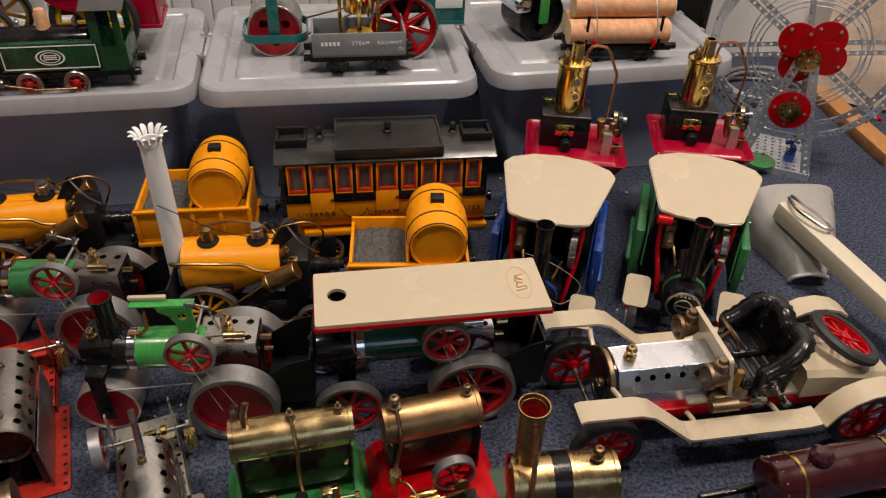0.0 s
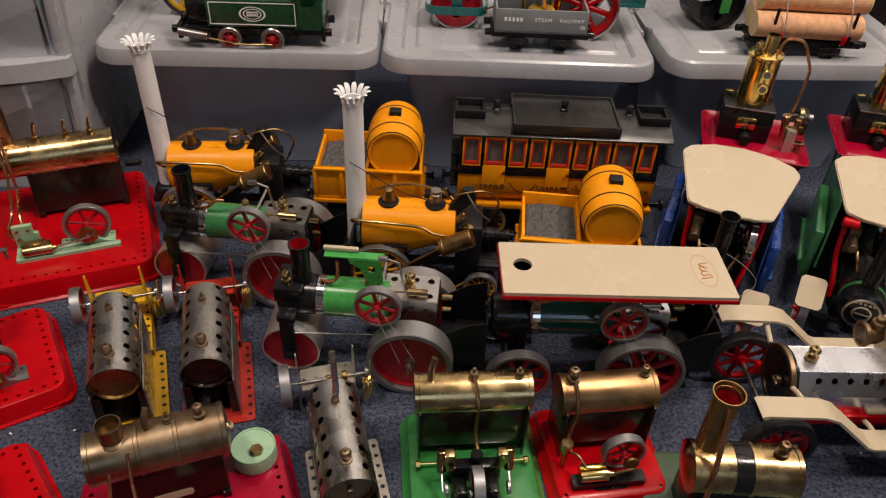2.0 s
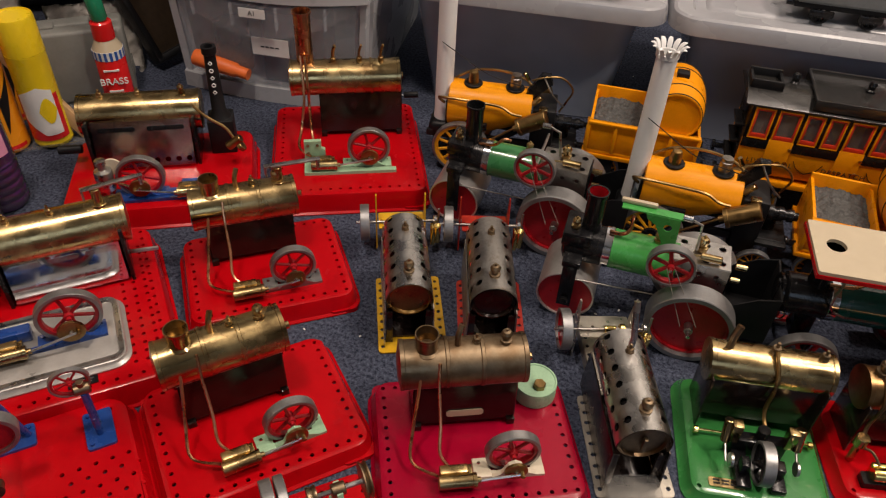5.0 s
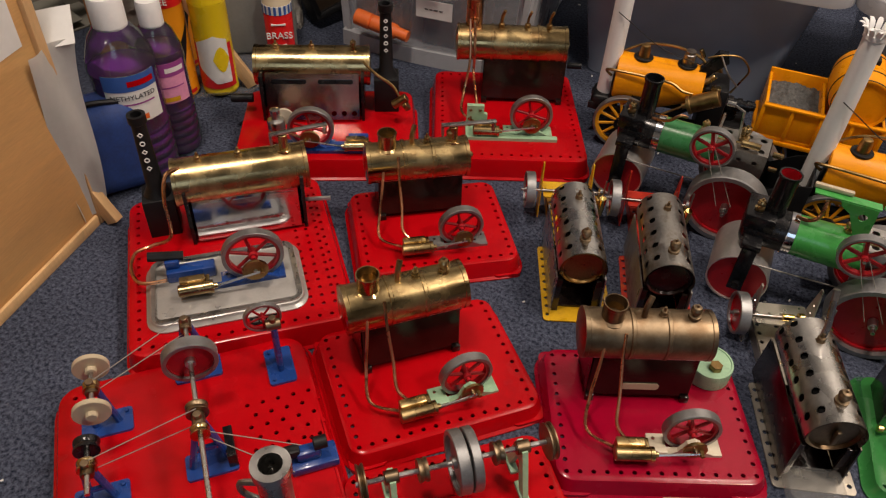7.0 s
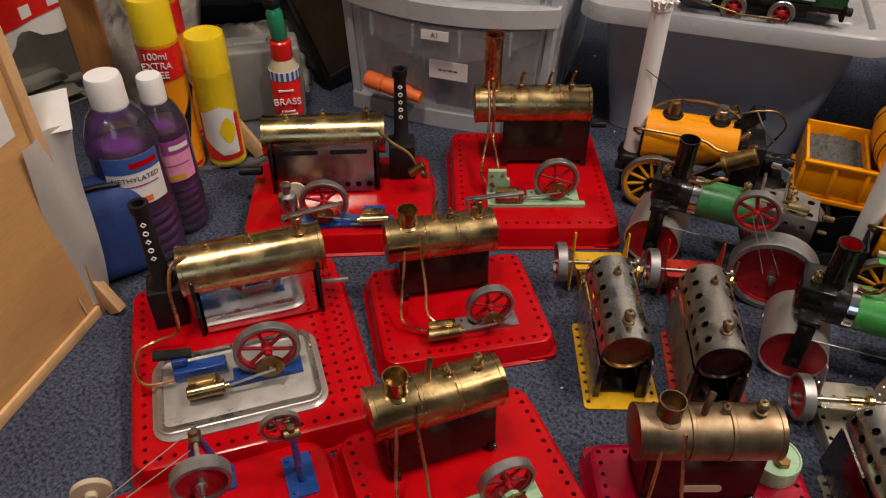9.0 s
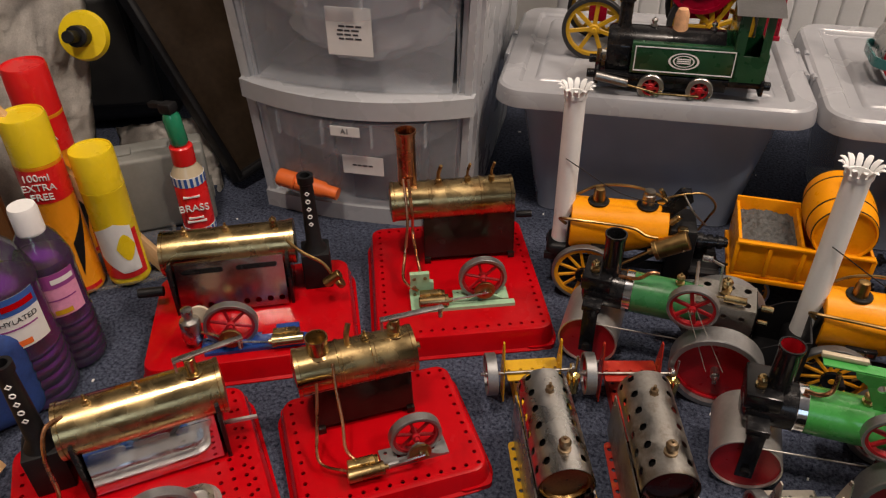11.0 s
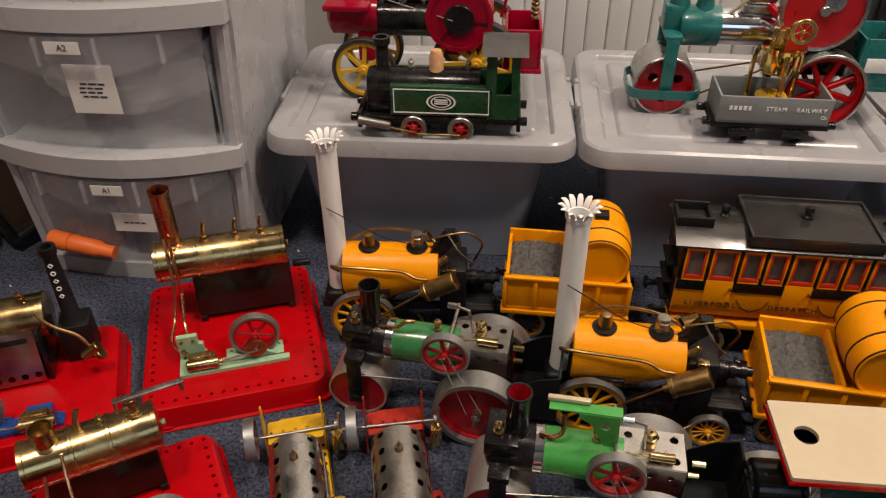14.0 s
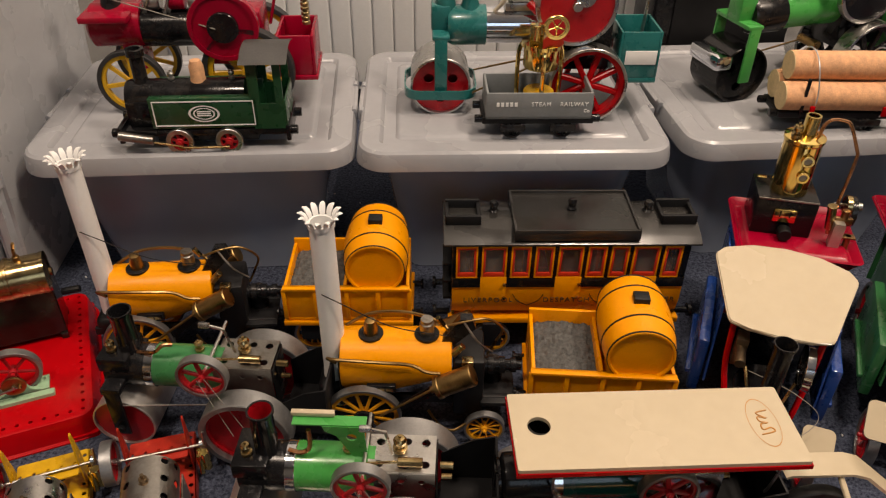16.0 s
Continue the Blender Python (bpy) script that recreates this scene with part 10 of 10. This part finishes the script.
def shaft_base():
    """Large red base with line shaft, blue brackets, cream and grooved pulleys and drive cords."""
    t = thing("line_shaft_base", "large red base with blue brackets and line shaft", "model workshop", pose(-0.697, 0.064, 0, 0, 0, 48.5))
    h = 0.02
    holes = [(0.050 + 0.0145 * (k % 5) + 0.006 * ((k // 5) % 2), 0.052 - 0.0125 * (k // 5)) for k in range(25)] + border_holes(0.232, 0.250, 0.016, 0.09)
    tray(t, 0.232, 0.250, h, RED, holes, 0.018, "base_plate")
    # line shaft runs front to back
    bm = B()
    tube(bm, [(0.012, 0.118, 0.088), (0.012, -0.075, 0.088)], 0.0022, 10, 1)
    part("line_shaft", bm, STEEL, t)
    for y in (0.108, 0.000):
        a_bracket(t, 0.012, y, h, 0.064, BLUE)
    wheel(t, "belt_wheel", (0.012, 0.066, 0.088), 0.024, 0.012, "y", 3, IRON_GREY, RED_HUB, 0.16, True, 0.2)
    pulley(t, (0.012, 0.010, 0.088), 0.0095, 0.008, "y", BRASS_OLD)
    pulley(t, (0.012, -0.012, 0.088), 0.008, 0.007, "y", BRASS)
    # side stand with two cream grinding wheels
    a_bracket(t, -0.072, 0.070, h, 0.052, BLUE, 0, 0.01)
    bm = B()
    tube(bm, [(-0.072, 0.095, 0.076), (-0.072, 0.040, 0.076)], 0.0022, 10, 1)
    part("spindle", bm, STEEL, t)
    for y in (0.093, 0.044):
        bm = B()
        cyl(bm, 0.0155, 0.005, (-0.072, y, 0.076), "y", 32)
        cyl(bm, 0.005, 0.014, (-0.072, y, 0.076), "y", 10)
        part("grinding_wheel", bm, CREAM, t, "cream round grinding wheel")
    pulley(t, (-0.072, 0.070, 0.076), 0.007, 0.008, "y", BRASS)
    # second stand
    a_bracket(t, -0.078, -0.006, h, 0.046, BLUE, 0, 0.01)
    bm = B()
    tube(bm, [(-0.078, 0.018, 0.070), (-0.078, -0.030, 0.070)], 0.0022, 10, 1)
    part("spindle", bm, STEEL, t)
    pulley(t, (-0.078, 0.015, 0.070), 0.0105, 0.010, "y", BLACK)
    pulley(t, (-0.078, -0.004, 0.070), 0.008, 0.008, "y", BRASS)
    # right post with a red wheel
    a_bracket(t, 0.088, 0.088, h, 0.060, BLUE, 90, 0.006)
    wheel(t, "belt_wheel", (0.080, 0.092, 0.092), 0.0175, 0.005, "y", 5, IRON_GREY, RED_HUB, 0.1)
    bm = B()
    box(bm, 0.076, 0.118, -0.036, -0.014, h, h + 0.010, 0.002)
    box(bm, 0.082, 0.104, -0.030, -0.018, h + 0.010, h + 0.022, 0.003)
    vb = part("tool_vice", bm, BLUE, t)
    bm = B()
    box(bm, 0.072, 0.086, -0.028, -0.018, h + 0.016, h + 0.026, 0.002)
    cyl(bm, 0.006, 0.012, (0.104, -0.024, h + 0.026), "x", 12)
    part("black_jaw", bm, BLACK_MATT, vb)
    bm = B()
    box(bm, 0.026, 0.034, -0.010, 0.022, h, h + 0.02, 0.001)
    pl = part("bracket_plate", bm, BLACK, t)
    # drive cords
    for a, b in (((0.012, 0.112, 0.094), (-0.072, 0.070, 0.083)), ((0.012, 0.104, 0.082), (-0.072, 0.070, 0.069)), ((0.012, 0.004, 0.098), (-0.078, -0.004, 0.077)), ((0.012, 0.004, 0.078), (-0.078, -0.004, 0.063)), ((0.014, -0.014, 0.092), (0.088, -0.026, 0.052)), ((0.014, -0.012, 0.082), (0.078, -0.046, 0.046))):
        bm = B()
        tube(bm, [a, b], 0.0005, 6, 1)
        part("drive_cord", bm, CORD, t)
    return t


shaft_base()
t = thing("steel_stack", "upright plain steel exhaust tube on a blue-handled foot", "steel tube", pose(-0.5545, 0.019, 0, 0, 0, 48.5))
bm = B()
lathe(bm, [(0.016, 0.0), (0.016, 0.004), (0.0115, 0.008), (0.0105, 0.200), (0.0125, 0.204), (0.0125, 0.213), (0.0075, 0.213), (0.007, 0.12), (0, 0.12)], (0, 0, 0), "z", 30)
part("tube", bm, STEEL, t)
bm = B()
tube(bm, [(-0.010, 0.004, 0.19), (-0.020, 0.010, 0.185), (-0.020, 0.012, 0.17), (-0.010, 0.006, 0.165)], 0.0022, 8, 4)
part("loop", bm, STEEL_DULL, t)


def small_shaft_base():
    t = thing("line_shaft_base", "small red base with mint brackets and line shaft", "model workshop", pose(-0.468, 0.132, 0, 0, 0, 44.5))
    h = 0.02
    tray(t, 0.185, 0.150, h, RED, border_holes(0.185, 0.150, 0.0095, 0.0118), 0.012)
    for x in (-0.056, 0.056):
        bm = B()
        for s in (-1, 1):
            box(bm, x - 0.004, x + 0.004, 0.034 + s * 0.014 - 0.010, 0.034 + s * 0.014 + 0.010, h, h + 0.004, 0.001)
        m = Matrix.Translation((x - 0.0025, 0.034, h)) @ Matrix.Rotation(radians(90), 4, "Z") @ Matrix.Rotation(radians(90), 4, "X")
        slab(bm, [(-0.024, 0), (-0.014, 0), (-0.003, 0.034), (0.003, 0.034), (0.014, 0), (0.024, 0), (0.007, 0.052), (-0.007, 0.052)], 0.005, m)
        part("bearing_bracket", bm, MINT, t)
        bm = B()
        cyl(bm, 0.006, 0.012, (x, 0.034, h + 0.050), "x", 14)
        part("bearing", bm, BRASS_OLD, t)
    bm = B()
    tube(bm, [(-0.085, 0.034, h + 0.050), (0.085, 0.034, h + 0.050)], 0.0024, 10, 1)
    part("line_shaft", bm, STEEL, t)
    wheel(t, "belt_wheel", (0.0, 0.034, h + 0.050), 0.027, 0.010, "x", 3, IRON_GREY, IRON_GREY, 0.16, True, 0.2)
    wheel(t, "belt_wheel", (0.011, 0.034, h + 0.050), 0.027, 0.008, "x", 3, IRON_GREY, IRON_GREY, 0.16, True, 0.2)
    pulley(t, (-0.030, 0.034, h + 0.050), 0.010, 0.008, "x", BRASS_OLD)
    pulley(t, (0.034, 0.034, h + 0.050), 0.010, 0.008, "x", BRASS_OLD)
    pulley(t, (-0.080, 0.034, h + 0.050), 0.016, 0.006, "x", BRASS_OLD)
    pulley(t, (0.080, 0.034, h + 0.050), 0.016, 0.006, "x", BRASS_OLD)
    bm = B()
    slab(bm, [(-0.024, -0.005), (0.024, -0.005), (0.020, 0.006), (-0.020, 0.006)], 0.001)
    pl = part("maker_plate", bm, BRASS_NEW, t, "gold maker's plate", Matrix.Translation((-0.01, -0.02, h + 0.0003)))
    bars(pl, "maker_lettering", Matrix.Translation((0, 0.003, 0.001)), 1, BLACK, 0.0003, 0.034, 0.004)
    return t


small_shaft_base()


# ---- lint on the carpet ----
def lint():
    rnd = random.Random(21)
    bm = B()
    for k in range(130):
        x, y = rnd.uniform(-1.1, 0.7), rnd.uniform(-0.1, 1.2)
        a, s = rnd.uniform(0, 6.28), rnd.uniform(0.0007, 0.0018)
        m = Matrix.Translation((x, y, 0.0018)) @ Matrix.Rotation(a, 4, "Z")
        box(bm, -s * rnd.uniform(1, 2.2), s, -s * 0.6, s * 0.6, -0.0006, 0.0006, 0, m)
    ob = part("carpet_lint", bm, PAPER)
    tagged(ob, "pale specks of lint lying on the carpet", "lint", kind="stuff")


lint()
